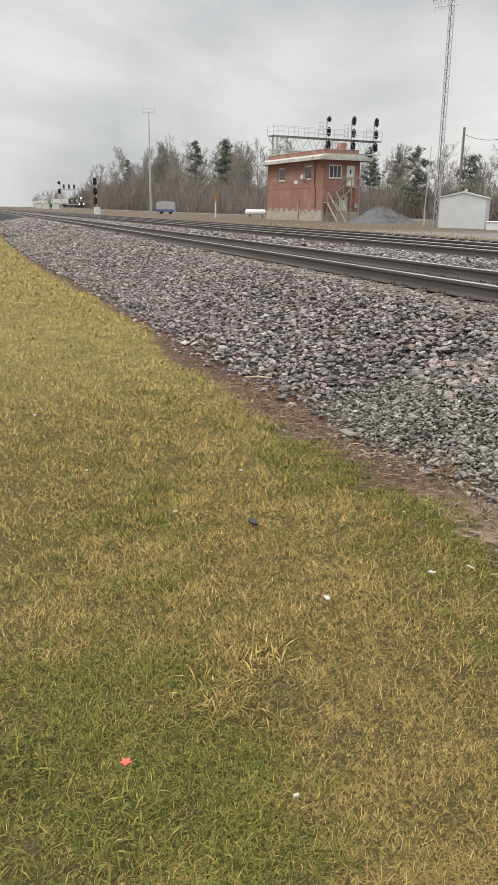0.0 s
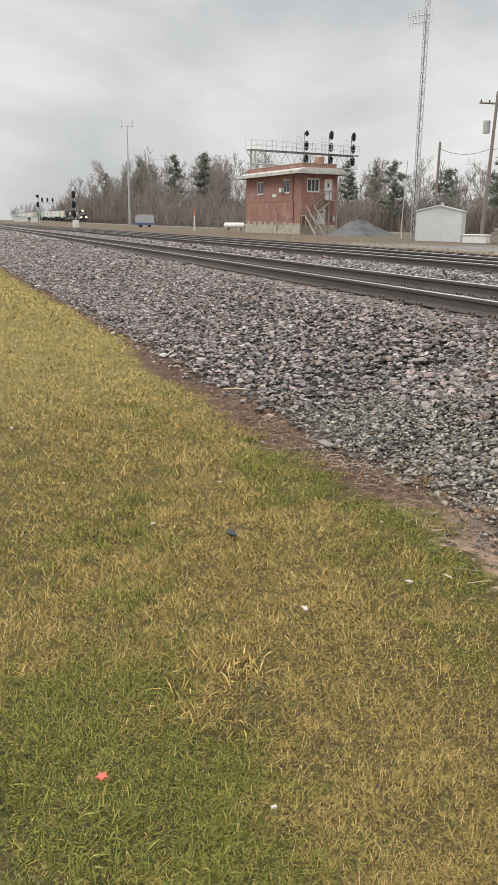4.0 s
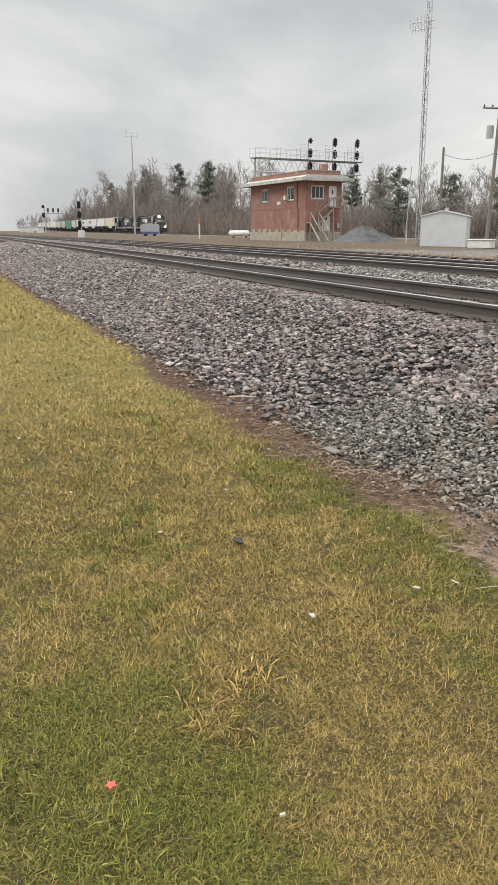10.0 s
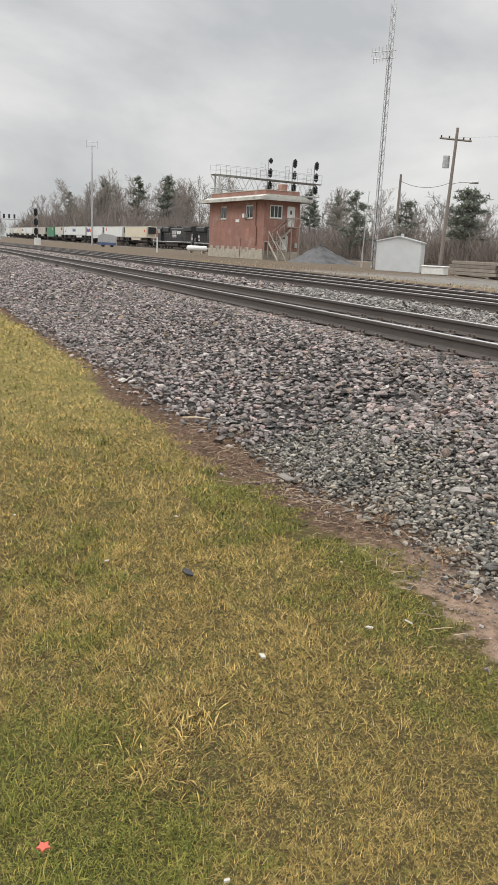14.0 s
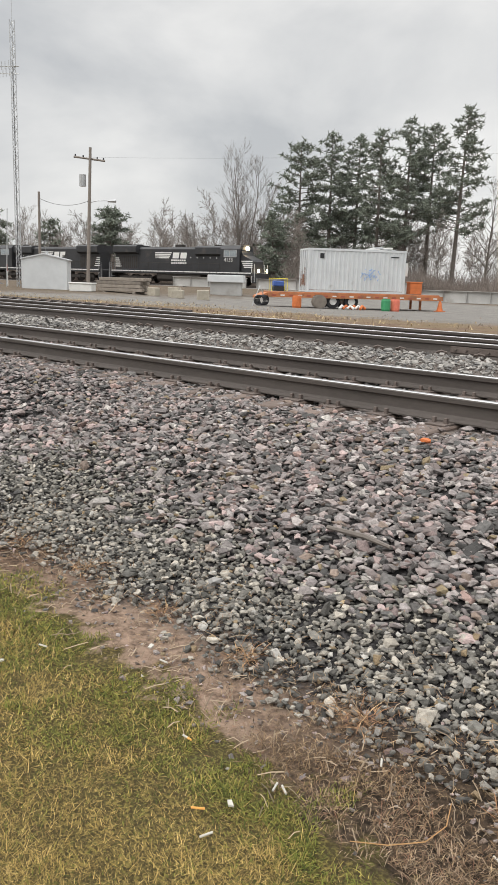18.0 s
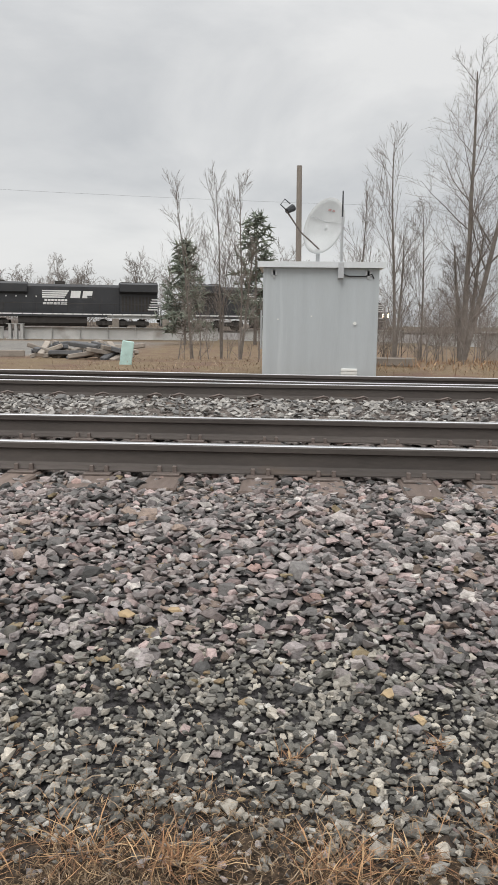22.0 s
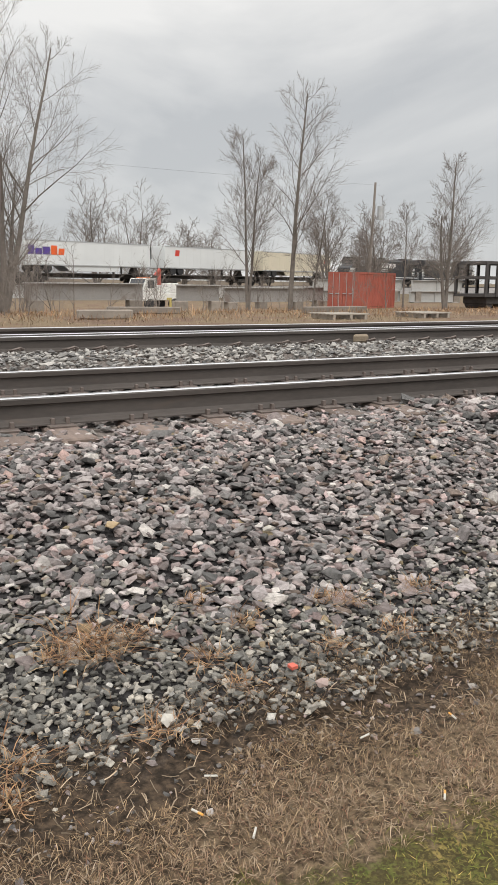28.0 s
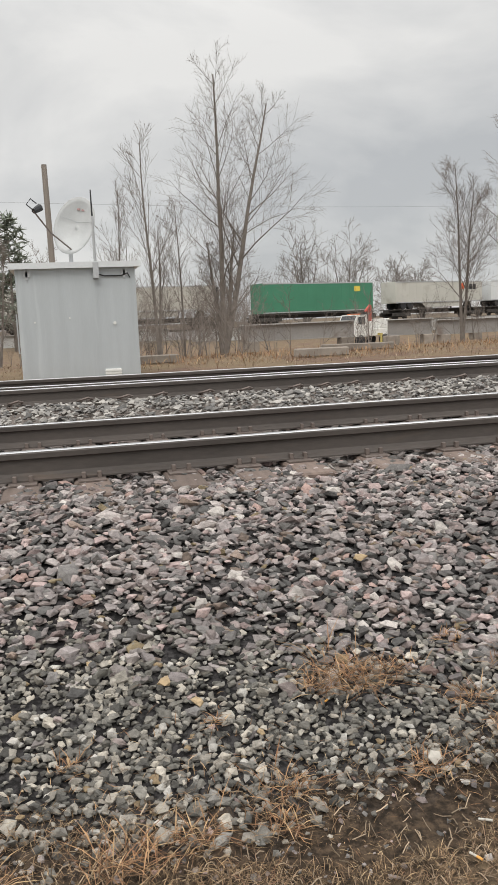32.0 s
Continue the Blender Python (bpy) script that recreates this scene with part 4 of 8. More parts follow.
part("base", Shape().box(-SW / 2 - 0.1, SW / 2 + 0.1, -SD / 2 - 0.1, SD / 2 + 0.1, -0.3, 0.02), M_CONC, shed)

trough = thing("white_trough", "low white concrete box beside the shed", "box", stand(-46.4, 32.2, 32))
part("box", Shape().box(-0.8, 0.8, -0.4, 0.4, 0, 0.5, bevel=0.03), M_WHITE, trough)
part("lid", Shape().box(-0.85, 0.85, -0.45, 0.45, 0.5, 0.58, bevel=0.02), M_WHITE, trough)
stack = thing("timber_stack", "stack of grey timbers on bearers", "timber", stand(-45.5, 35.0, 20))
for layer in range(4):
    for k in range(3):
        part("timber", Shape().box(-1.8, 1.8, -0.6 + k * 0.42, -0.25 + k * 0.42, 0.1 + layer * 0.24, 0.32 + layer * 0.24, bevel=0.02), M_TIMBER, stack, at=pose(rs.uniform(-0.2, 0.2), 0, 0))
for a in (-1.2, 1.2):
    part("bearer", Shape().box(a - 0.1, a + 0.1, -0.7, 0.7, -0.05, 0.1), M_TIMBER, stack)
blocks_at = [(-43.0, 35.6), (-42.0, 36.6), (-41.0, 36.0), (-39.8, 37.2)]
for n, (a, b) in enumerate(blocks_at):
    o = thing("concrete_block", "grey rough concrete block on the dry grass", "block", stand(a, b, 17 * n), group="loose concrete blocks")
    part("block", Shape().box(-0.4, 0.4, -0.25, 0.25, -0.03, 0.55 + 0.1 * (n % 2), bevel=0.04), M_CONC, o)
boxes_at = [(-43.3, 42.8, 2.2, 1.0, 1.35), (-43.3, 44.8, 1.0, 0.8, 0.8)]
cabin = thing("relay_box", "pale grey relay box with overhanging lid", "box", stand(-45.0, 44.6, 40))
part("body", Shape().box(-1.2, 1.2, -0.7, 0.7, -0.05, 0.95, bevel=0.02), M_GIRDER, cabin)
part("lid", Shape().box(-1.4, 1.4, -0.9, 0.9, 0.95, 1.5, bevel=0.03), M_PALE, cabin)

# ---- wooden poles and wires ----
upole = thing("utility_pole", "grey wooden utility pole with cross-arm, transformer and street lamp", "utility pole", stand(-61.2, 43.4))
part("pole", Shape().tube([(-0.15, -0.15, -0.3), (-0.25, 0.35, 12.0)], [0.17, 0.12], 10), M_POLE, upole)
part("cross_arm", Shape().tube([(-1.4, -0.6, 11.2), (0.6, 1.3, 10.9)], 0.09, 5), M_POLE, upole)
for f in (0.05, 0.3, 0.75, 0.95):
    part("insulator", Shape().cyl(-1.4 + 2 * f, -0.6 + 1.9 * f, 11.15 - 0.3 * f, 11.45 - 0.3 * f, 0.06), M_BLACK, upole)
part("transformer", Shape().tube([(-0.75, -0.15, 8.7), (-0.75, -0.15, 9.7)], 0.3, 12), M_ALU, upole, "grey pole transformer")
lamp = part("lamp_arm", Shape().tube([(-0.35, 0.2, 7.3), (0.2, 0.7, 7.5), (0.9, 1.5, 7.55)], 0.04, 6), M_ALU, upole)
part("lamp_head", Shape().tube([(0.8, 1.4, 7.5), (1.3, 1.95, 7.55)], [0.1, 0.16], 8), M_ALU, lamp)
pole2 = thing("utility_pole", "plain grey wooden pole with a service wire", "utility pole", stand(-63.6, 39.75))
part("pole", Shape().tube([(0, 0, -0.3), (0.1, 0, 8.0)], [0.13, 0.1], 10), M_POLE, pole2)


def wire(a, b, sag, r=0.018, label="thin dark overhead wire"):
    a, b = Vector(a), Vector(b)
    pts = [a.lerp(b, k / 14) - Vector((0, 0, sag * 4 * (k / 14) * (1 - k / 14))) for k in range(15)]
    o = thing("overhead_wire", label, "wire")
    part("strand", Shape().tube(pts, r, 4, False), M_WIRE, o)


wire((-63.5, 39.75, 8.05), (-61.4, 43.6, 8.1), 0.5)
wire((-61.7, 43.7, 11.8), (45.0, 60.0, 10.0), 1.5, 0.005)
wire((-63.5, 39.75, 7.95), (-50.1, 31.8, 2.9), 0.4)
poleA = thing("radio_pole", "tall thin grey pole with a cross antenna on top", "pole", pose(-172, 34.5, gz(-172, 34.5)))
part("pole", Shape().tube([(0, 0, -0.3), (0, 0, 10.5), (0, 0, 20.0)], [0.22, 0.19, 0.07], 8), M_ALU, poleA)
part("antenna", Shape().tube([(-0.3, -1.1, 20.6), (0.3, 1.1, 20.6)], 0.04, 5).tube([(-0.3, -1.1, 19.8), (0.3, 1.1, 19.8)], 0.04, 5).tube([(-0.3, -1.1, 19.4), (-0.3, -1.1, 21)], 0.04, 5).tube([(0.3, 1.1, 19.4), (0.3, 1.1, 21)], 0.04, 5), M_ALU, poleA)
poleC = thing("utility_pole", "weathered wooden pole behind the steel cabinet", "utility pole", stand(-0.12, 21.5))
part("pole", Shape().tube([(0.0, 0, -0.3), (-0.05, 0, 5.05)], [0.09, 0.07], 10), M_POLE, poleC)
poleD = thing("utility_pole", "dark wooden utility pole with transformer", "utility pole", stand(44.6, 60.2))
part("pole", Shape().tube([(-0.3, 0, -0.3), (0.1, 0, 10.6)], [0.15, 0.1], 10), M_POLE, poleD)
part("transformer", Shape().tube([(0.75, -0.1, 7.4), (0.75, -0.1, 8.6)], 0.32, 12), M_ALU, poleD, "grey pole transformer")

# ---- things along the far left verge ----
sig = thing("dwarf_signal", "two-sided black and silver track signal on a white base", "railway signal", pose(-150, 20.3, gz(-150, 20.3)))
part("mast", Shape().tube([(0, 0, 0), (0, 0, 6.2)], 0.09, 8), M_ALU, sig)
part("base", Shape().box(-0.5, 0.5, -0.5, 0.5, -0.2, 1.2, bevel=0.05), M_WHITE, sig)
for zz in (5.6, 3.9, 2.3):
    signal_head(sig, pose(0.15, -0.25, zz, 0, 0, 75) @ Matrix.Scale(0.92, 4))
sig2 = thing("track_signal", "far track signal mast with one round head", "railway signal", pose(-230, 21.6, gz(-230, 21.6)))
part("mast", Shape().tube([(0, 0, 0), (0, 0, 7.0)], 0.12, 8), M_ALU, sig2)
signal_head(sig2, pose(0.2, -0.3, 7.2, 0, 0, 75) @ Matrix.Scale(1.0, 4), True)
signal_head(sig2, pose(0.2, -0.3, 5.0, 0, 0, 75) @ Matrix.Scale(1.0, 4))
far_bridge = thing("signal_gantry", "far signal gantry over the crossing line", "railway signal", pose(-418, 40.2, gz(-418, 42)))
part("frame", Shape().tube([(0, 0, -1), (0, 0, 9)], 0.15, 6).tube([(0, 8, -1), (0, 8, 9)], 0.15, 6).box(-0.3, 0.3, -0.5, 8.5, 8.5, 8.9), M_ALU, far_bridge)
for yy in (1, 3.5, 6):
    part("signal_head", Shape().box(-0.2, 0.2, yy - 0.45, yy + 0.45, 9.2, 11.2, bevel=0.1), M_BLACK, far_bridge)
for n, (a, b, w, h) in enumerate(((-344, 23.7, 2.5, 2.0), (-328, 25.2, 2.3, 1.8), (-304, 26.8, 2.3, 1.9))):
    o = thing("relay_cabin", "small white far relay cabin", "cabin", pose(a, b, gz(a, b)), group="far relay cabins")
    part("body", Shape().box(-w / 2, w / 2, -w / 2, w / 2, -0.2, h, bevel=0.05), M_WHITE, o)
    part("roof", Shape().box(-w / 2 - 0.15, w / 2 + 0.15, -w / 2 - 0.15, w / 2 + 0.15, h, h + 0.15), M_ALU, o)
blue = thing("covered_trailer", "grey arched trailer with a blue lower side", "trailer", pose(-170, 37.3, gz(-170, 37.3), 0, 0, 70) @ Matrix.Scale(0.78, 4))
part("body", Shape().prism([(-2.4, 0.5), (-2.4, 2.8), (-1.6, 3.15), (0, 3.3), (1.6, 3.15), (2.4, 2.8), (2.4, 0.5)], -1.2, 1.2, "y"), M_ALU, blue)
part("side_panel", Shape().box(-2.42, 2.42, -1.22, -1.201, 0.5, 1.15), mat("faded_blue_panel", (0.10, 0.14, 0.27), 0.7), blue, "faded blue lower panel")
for a in (-1.2, 1.2):
    part("wheel", Shape().tube([(a, -1.1, 0.35), (a, 1.1, 0.35)], 0.35, 12), M_TYRE, blue)
tank = thing("gas_tank", "white horizontal gas tank on low saddles", "tank", pose(-119, 39.8, gz(-119, 39.8), 0, 0, 40) @ Matrix.Scale(0.78, 4))
part("shell", Shape().tube([(-2.3, 0, 0.95), (-2.0, 0, 0.95), (2.0, 0, 0.95), (2.3, 0, 0.95)], [0.2, 0.55, 0.55, 0.2], 14), M_WHITE, tank, smooth=True)
for a in (-1.4, 1.4):
    part("saddle", Shape().box(a - 0.15, a + 0.15, -0.5, 0.5, -0.1, 0.5), M_CONC, tank)
for n, (x_, y_, col) in enumerate(((-108, 30.4, M_ORANGE), (-58.4, 33.5, M_RED))):
    o = thing("marker_post", "thin white marker post with a coloured top", "post", stand(x_, y_))
    h_ = (2.0, 1.15)[n]
    part("post", Shape().cyl(0, 0, -0.2, h_, (0.1, 0.06)[n]), M_WHITE, o)
    part("top", Shape().cyl(0, 0, h_, h_ * 1.45, (0.1, 0.06)[n]), col, o)
# heap of dark gravel by the tower
heap_v, heap_f = [], []
for r_ in range(9):
    for a_ in range(28):
        f = r_ / 8
        ang = a_ / 28 * 2 * math.pi
        k = 1 + 0.18 * math.sin(3 * ang + 1) + 0.06 * math.sin(7 * ang)
        heap_v.append((3.4 * f * k * math.cos(ang), 2.4 * f * k * math.sin(ang), 1.7 * (1 - f) ** 1.15 + 0.1 * rs.uniform(-1, 1) * (f < 0.95) - 0.1 * f))
for r_ in range(8):
    for a_ in range(28):
        b_ = (a_ + 1) % 28
        heap_f.append((r_ * 28 + a_, r_ * 28 + b_, r_ * 28 + 28 + b_, r_ * 28 + 28 + a_))
heap = thing("gravel_mound", "mound of dark gravel on the dry verge", "gravel mound", stand(-70.5, 35.8, 60))
part("mound", Shape().add(heap_v, heap_f), M_GRAVEL, heap)

# ---- white container on an orange low trailer ----


def corrugated(length, height, depth=0.036, pitch=0.278):
    """A corrugated sheet in the xz plane, its ribs towards -y."""
    s = Shape()
    xs, k = [], 0.0
    while k < length - 1e-6:
        for f, d in ((0, 0), (0.25, 0), (0.37, -depth), (0.63, -depth), (0.75, 0)):
            if k + f * pitch < length:
                xs.append((k + f * pitch, d))
        k += pitch
    xs.append((length, 0))
    v = [(a, d, 0) for a, d in xs] + [(a, d, height) for a, d in xs]
    n = len(xs)
    return s.add(v, [(i, i + 1, n + i + 1, n + i) for i in range(n - 1)])


def container(name, label, m, paint, L_=6.06, W_=2.44, H_=2.59, doors=True):
    """Steel box with corrugated sides; the doors at x = 0."""
    o = thing(name, label, "container", m)
    part("side", corrugated(L_ - 0.2, H_ - 0.3), paint, o, at=pose(0.1, 0.05, 0.16))
    part("side", corrugated(L_ - 0.2, H_ - 0.3), paint, o, at=pose(L_ - 0.1, W_ - 0.05, 0.16, 0, 0, 180))
    part("front", corrugated(W_ - 0.2, H_ - 0.3), paint, o, at=pose(L_ - 0.05, 0.1, 0.16, 0, 0, 90))
    part("roof", Shape().box(0.06, L_ - 0.06, 0.06, W_ - 0.06, H_ - 0.06, H_ - 0.02), paint, o)
    part("floor", Shape().box(0.06, L_ - 0.06, 0.06, W_ - 0.06, 0.1, 0.16), M_RUST, o)
    for a in (0, L_ - 0.12):
        for b in (0, W_ - 0.12):
            part("corner_post", Shape().box(a, a + 0.12, b, b + 0.12, 0, H_, bevel=0.008), paint, o)
    for b in (0, W_ - 0.1):
        for z in (0.0, H_ - 0.13):
            part("side_rail", Shape().box(0.12, L_ - 0.12, b, b + 0.1, z, z + 0.13), paint, o)
    for a in (0, L_ - 0.1):
        for z in (0.0, H_ - 0.13):
            part("end_rail", Shape().box(a, a + 0.1, 0.12, W_ - 0.12, z, z + 0.13), paint, o)
    for k in range(2):
        d = part("door", Shape().box(0.02, 0.06, 0.13 + k * (W_ / 2 - 0.12), 0.13 + (k + 1) * (W_ / 2 - 0.12) - 0.02, 0.14, H_ - 0.14), paint, o)
        for j in range(2):
            b = 0.4 + k * (W_ / 2 - 0.12) + j * 0.5
            part("lock_rod", Shape().tube([(-0.02, b, 0.1), (-0.02, b, H_ - 0.1)], 0.022, 6), M_ALU, d)
            part("rod_handle", Shape().box(-0.05, -0.01, b - 0.02, b + 0.3, 1.05, 1.1), M_ALU, d)
    return o


A1 = 52.0
ca, sa = math.cos(radians(A1)), math.sin(radians(A1))
CB = (-31.25, 37.7)
box1 = container("shipping_container", "white corrugated shipping container on an orange trailer", pose(CB[0], CB[1], 0.96, 0, 0, A1), M_PALE)
for k in range(26):      # blue paint scrawl on the side, as loose strokes
    a, z = rs.uniform(3.2, 4.4), rs.uniform(0.75, 1.5)
    part("paint_stroke", Shape().tube([(a, 0.006, z), (a + rs.uniform(-0.2, 0.2), 0.004, z + rs.uniform(-0.2, 0.25))], 0.018, 4), mat("faint_blue_paint", (0.25, 0.42, 0.72), 0.7), box1, "faint blue scrawl")
part("data_panel", Shape().box(0.7, 0.95, -0.004, 0.012, 2.0, 2.3), M_BLACK, box1)
part("data_panel", Shape().box(5.1, 5.6, -0.004, 0.012, 2.15, 2.22), M_BLACK, box1)
for k in range(5):
    part("rust_patch", Shape().box(-0.006, 0.012, 0.5 + k * 0.35, 0.6 + k * 0.35 + rs.uniform(0, 0.2), 0.3 + rs.uniform(0, 0.2), 0.8 + rs.uniform(0, 0.7)), M_RUST, box1)
load = thing("roof_bundle", "loose white and grey sheeting on top of the container", "bundle", pose(CB[0] + ca * 4.6, CB[1] + sa * 4.6, 3.53, 0, 0, A1))
for k in range(7):
    part("sheet", Shape().box(-0.9 + 0.25 * k, -0.3 + 0.2 * k, 0.4, 1.6, 0.0 + 0.05 * (k % 3), 0.06 + 0.07 * (k % 3), bevel=0.01), M_WHITE if k % 2 else M_ALU, load)
trailer = thing("equipment_trailer", "orange low-bed equipment trailer with wooden deck", "trailer", pose(CB[0], CB[1], gz(*CB), 0, 0, A1))
part("deck", Shape().box(-2.2, 8.3, -0.15, 2.6, 0.72, 0.93, bevel=0.02), M_TRAILER, trailer)
for k in range(18):
    part("deck_board", Shape().box(-2.15 + k * 0.58, -1.6 + k * 0.58, -0.1, 2.55, 0.932, 0.955), M_TIMBER, trailer)
for b in (-0.2, 2.55):
    part("side_rail", Shape().box(-2.4, 8.5, b, b + 0.1, 0.6, 0.86), M_TRAILER, trailer)
    for k in range(20):
        part("reflector", Shape().box(-2.2 + k * 0.53, -1.95 + k * 0.53, b - 0.012, b - 0.001, 0.68, 0.76), M_WHITE if k % 2 else M_RED, trailer)
for a in (1.6, 2.75):
    for b in (-0.05, 2.1):
        w = part("wheel", Shape().tube([(a, b, 0.42), (a, b + 0.32, 0.42)], 0.42, 20), M_TYRE, trailer)
        part("rim", Shape().tube([(a, b - 0.012, 0.42), (a, b + 0.0, 0.42)], 0.22, 14), M_WHITE, w)
part("ramp", Shape().prism([(-2.4, 0.86), (-2.95, 0.62), (-2.95, 0.5), (-2.4, 0.7)], 0.1, 2.3, "y"), M_TRAILER, trailer)
for a in (7.2,):
    for b in (0.3, 2.0):
        part("landing_leg", Shape().box(a, a + 0.12, b, b + 0.12, 0, 0.75), M_TRAILER, trailer)


def beside(a, b, z=None):
    x_, y_ = CB[0] + ca * a - sa * b, CB[1] + sa * a + ca * b
    return pose(x_, y_, gz(x_, y_) if z is None else z, 0, 0, A1)


box_or = thing("orange_bin", "bright orange lidded bin on the trailer", "bin", beside(6.5, 0.2, 0.96))
part("bin", Shape().box(0, 0.75, 0, 0.7, 0, 0.7, bevel=0.03), M_ORANGE, box_or)
part("lid", Shape().box(-0.03, 0.78, -0.03, 0.73, 0.7, 0.78, bevel=0.02), M_ORANGE, box_or)
sign = thing("sign_rack", "pale sign panels on a post behind the container", "sign", beside(6.35, 1.2, 0.96))
part("post", Shape().cyl(0, 0, 0, 2.1, 0.05), M_ALU, sign)
part("panel", Shape().box(-0.25, 0.25, -0.06, -0.03, 1.1, 1.9), M_WHITE, sign)
part("panel", Shape().box(-0.2, 0.2, 0.03, 0.06, 1.5, 2.05), M_BLACK, sign)
gen = thing("generator", "small yellow and blue portable generator with frame", "generator", beside(-1.7, 0.6, 0.96))
part("tank", Shape().box(-0.3, 0.35, -0.3, 0.3, 0.3, 0.62, bevel=0.05), M_BLUE, gen)
part("engine", Shape().box(-0.3, 0.35, -0.3, 0.3, 0.02, 0.3, bevel=0.03), M_BLACK, gen)
part("frame", Shape().tube([(-0.45, -0.4, 0), (-0.45, -0.4, 0.75), (0.5, -0.4, 0.75), (0.5, -0.4, 0)], 0.03, 6).tube([(-0.45, 0.4, 0), (-0.45, 0.4, 0.75), (0.5, 0.4, 0.75), (0.5, 0.4, 0)], 0.03, 6), mat("yellow_paint", (0.7, 0.6, 0.08), 0.6), gen)
reel = thing("hose_reel", "dark tangle of hose and frame at the trailer's tail", "hose reel", beside(-3.0, -0.4))
for k in range(5):
    part("coil", Shape().tube([(0.28 * math.cos(a) + 0.1 * k, 0.12 * k, 0.34 + 0.28 * math.sin(a)) for a in np.linspace(0, 6.28, 18)], 0.04, 6), M_BLACK, reel)
part("stand", Shape().tube([(-0.4, 0, 0), (0.1, 0.3, 1.2), (0.6, 0.5, 0)], 0.03, 5), M_ALU, reel)
for n, (a, b, me_) in enumerate(((-0.9, -1.3, M_ORANGE), (4.4, -1.6, M_GREEN), (5.0, -1.55, mat("coral_plastic", (0.75, 0.2, 0.13), 0.6)))):
    o = thing("drum", ("orange", "green", "coral red")[n] + " plastic barrel on the gravel", "barrel", beside(a, b))
    part("barrel", Shape().tube([(0, 0, 0), (0, 0, 0.1), (0, 0, 0.6), (0, 0, 0.68)], [0.24, 0.27, 0.27, 0.24], 14), me_, o)
    part("lid", Shape().cyl(0, 0, 0.68, 0.71, 0.25), me_, o)
spool = thing("cable_spool", "pale cable spool lying by the wheels", "spool", beside(0.6, -0.9))
part("flange", Shape().tube([(0, 0, 0.4), (0, 0.06, 0.4)], 0.4, 16).tube([(0, 0.6, 0.4), (0, 0.66, 0.4)], 0.4, 16), M_TIMBER, spool)
part("core", Shape().tube([(0, 0.06, 0.4), (0, 0.6, 0.4)], 0.26, 14), M_WHITE, spool)
heap_t = thing("tarp_heap", "crumpled orange and white tarp on the gravel", "tarp", beside(2.4, -1.1))
for k in range(6):
    part("fold", Shape().tube([(-0.7 + 0.25 * k, rs.uniform(-0.2, 0.2), 0.05), (-0.5 + 0.25 * k, 0.1, 0.22), (-0.3 + 0.25 * k, rs.uniform(-0.2, 0.2), 0.05)], 0.09, 6), M_ORANGE if k % 2 else M_WHITE, heap_t)
cone = thing("traffic_cone", "orange traffic cone on the gravel yard", "traffic cone", stand(-26.0, 44.2))
part("cone", Shape().tube([(0, 0, 0.04), (0, 0, 0.75)], [0.2, 0.04], 14), M_ORANGE, cone)
part("base", Shape().box(-0.26, 0.26, -0.26, 0.26, 0, 0.05, bevel=0.01), M_ORANGE, cone)

# ---- steel cabinet with a dish, close behind the second track ----
M_CAB = mat("brushed_grey_cabinet", (0.50, 0.53, 0.545), 0.42, 0.35, 0.09, 1.6, 25, 0.03, stretch=(3.5, 1, 0.25), dirt=((0.62, 0.65, 0.66), 1.3, 0.6))
CX0, CX1, CY = -0.80, 1.30, 15.0
cabz = gz(0.2, 15.5)
cab = thing("steel_cabinet", "tall grey steel trackside equipment cabinet with a low roof", "cabinet", pose(0, 0, cabz))
part("body", Shape().box(CX0, CX1, CY, CY + 1.5, -0.15, 1.98, bevel=0.012), M_CAB, cab)
for a in (CX0 + 0.78, CX0 + 1.38):
    part("panel_seam", Shape().box(a, a + 0.035, CY - 0.008, CY - 0.001, 0.0, 1.95), M_CAB, cab)
part("roof", Shape().prism([(CX0 - 0.09, 1.98), (CX0 - 0.09, 2.06), (CX1 + 0.09, 2.06), (CX1 + 0.09, 1.98)], CY - 0.1, CY + 1.62, "y"), M_PALE, cab, "pale roof with front lip")
part("roof_lip", Shape().box(CX0 - 0.1, CX1 + 0.1, CY - 0.12, CY - 0.1, 1.965, 2.07), M_PALE, cab)
part("louvre", Shape().box(0.66, 0.94, CY - 0.03, CY - 0.001, 0.0, 0.16), M_WHITE, cab, "white slatted vent")
for k in range(3):
    part("vent_slat", Shape().box(0.65, 0.95, CY - 0.05, CY - 0.031, 0.015 + 0.05 * k, 0.045 + 0.05 * k), M_WHITE, cab)
for a in (CX0 + 0.2, CX1 - 0.2):
    part("lifting_lug", Shape().box(a - 0.06, a + 0.06, CY - 0.03, CY, 1.83, 1.92).box(a - 0.02, a + 0.02, CY - 0.03, CY, 1.78, 1.96), M_ALU, cab)
for a, z in ((-0.52, 1.04), (0.09, 1.1), (0.88, 0.98)):
    part("bolt", Shape().tube([(a, CY - 0.03, z), (a, CY, z)], 0.03 if a > 0.5 else 0.016, 8), M_WHITE, cab)
part("hinge_rod", Shape().tube([(CX0 - 0.03, CY + 0.1, 0.5), (CX0 - 0.03, CY + 0.1, 1.2)], 0.015, 5), M_ALU, cab)
part("cable", Shape().tube([(0.60, CY - 0.06, 2.0), (0.61, CY - 0.05, 1.86), (0.75, CY - 0.03, 1.82), (1.05, CY - 0.03, 1.82), (1.16, CY - 0.03, 1.86), (1.2, CY - 0.03, 1.78)], 0.012, 5), M_BLACK, cab)
whip = thing("whip_antenna", "thin whip antenna on a bracket of the cabinet", "antenna", pose(0.60, CY - 0.09, cabz))
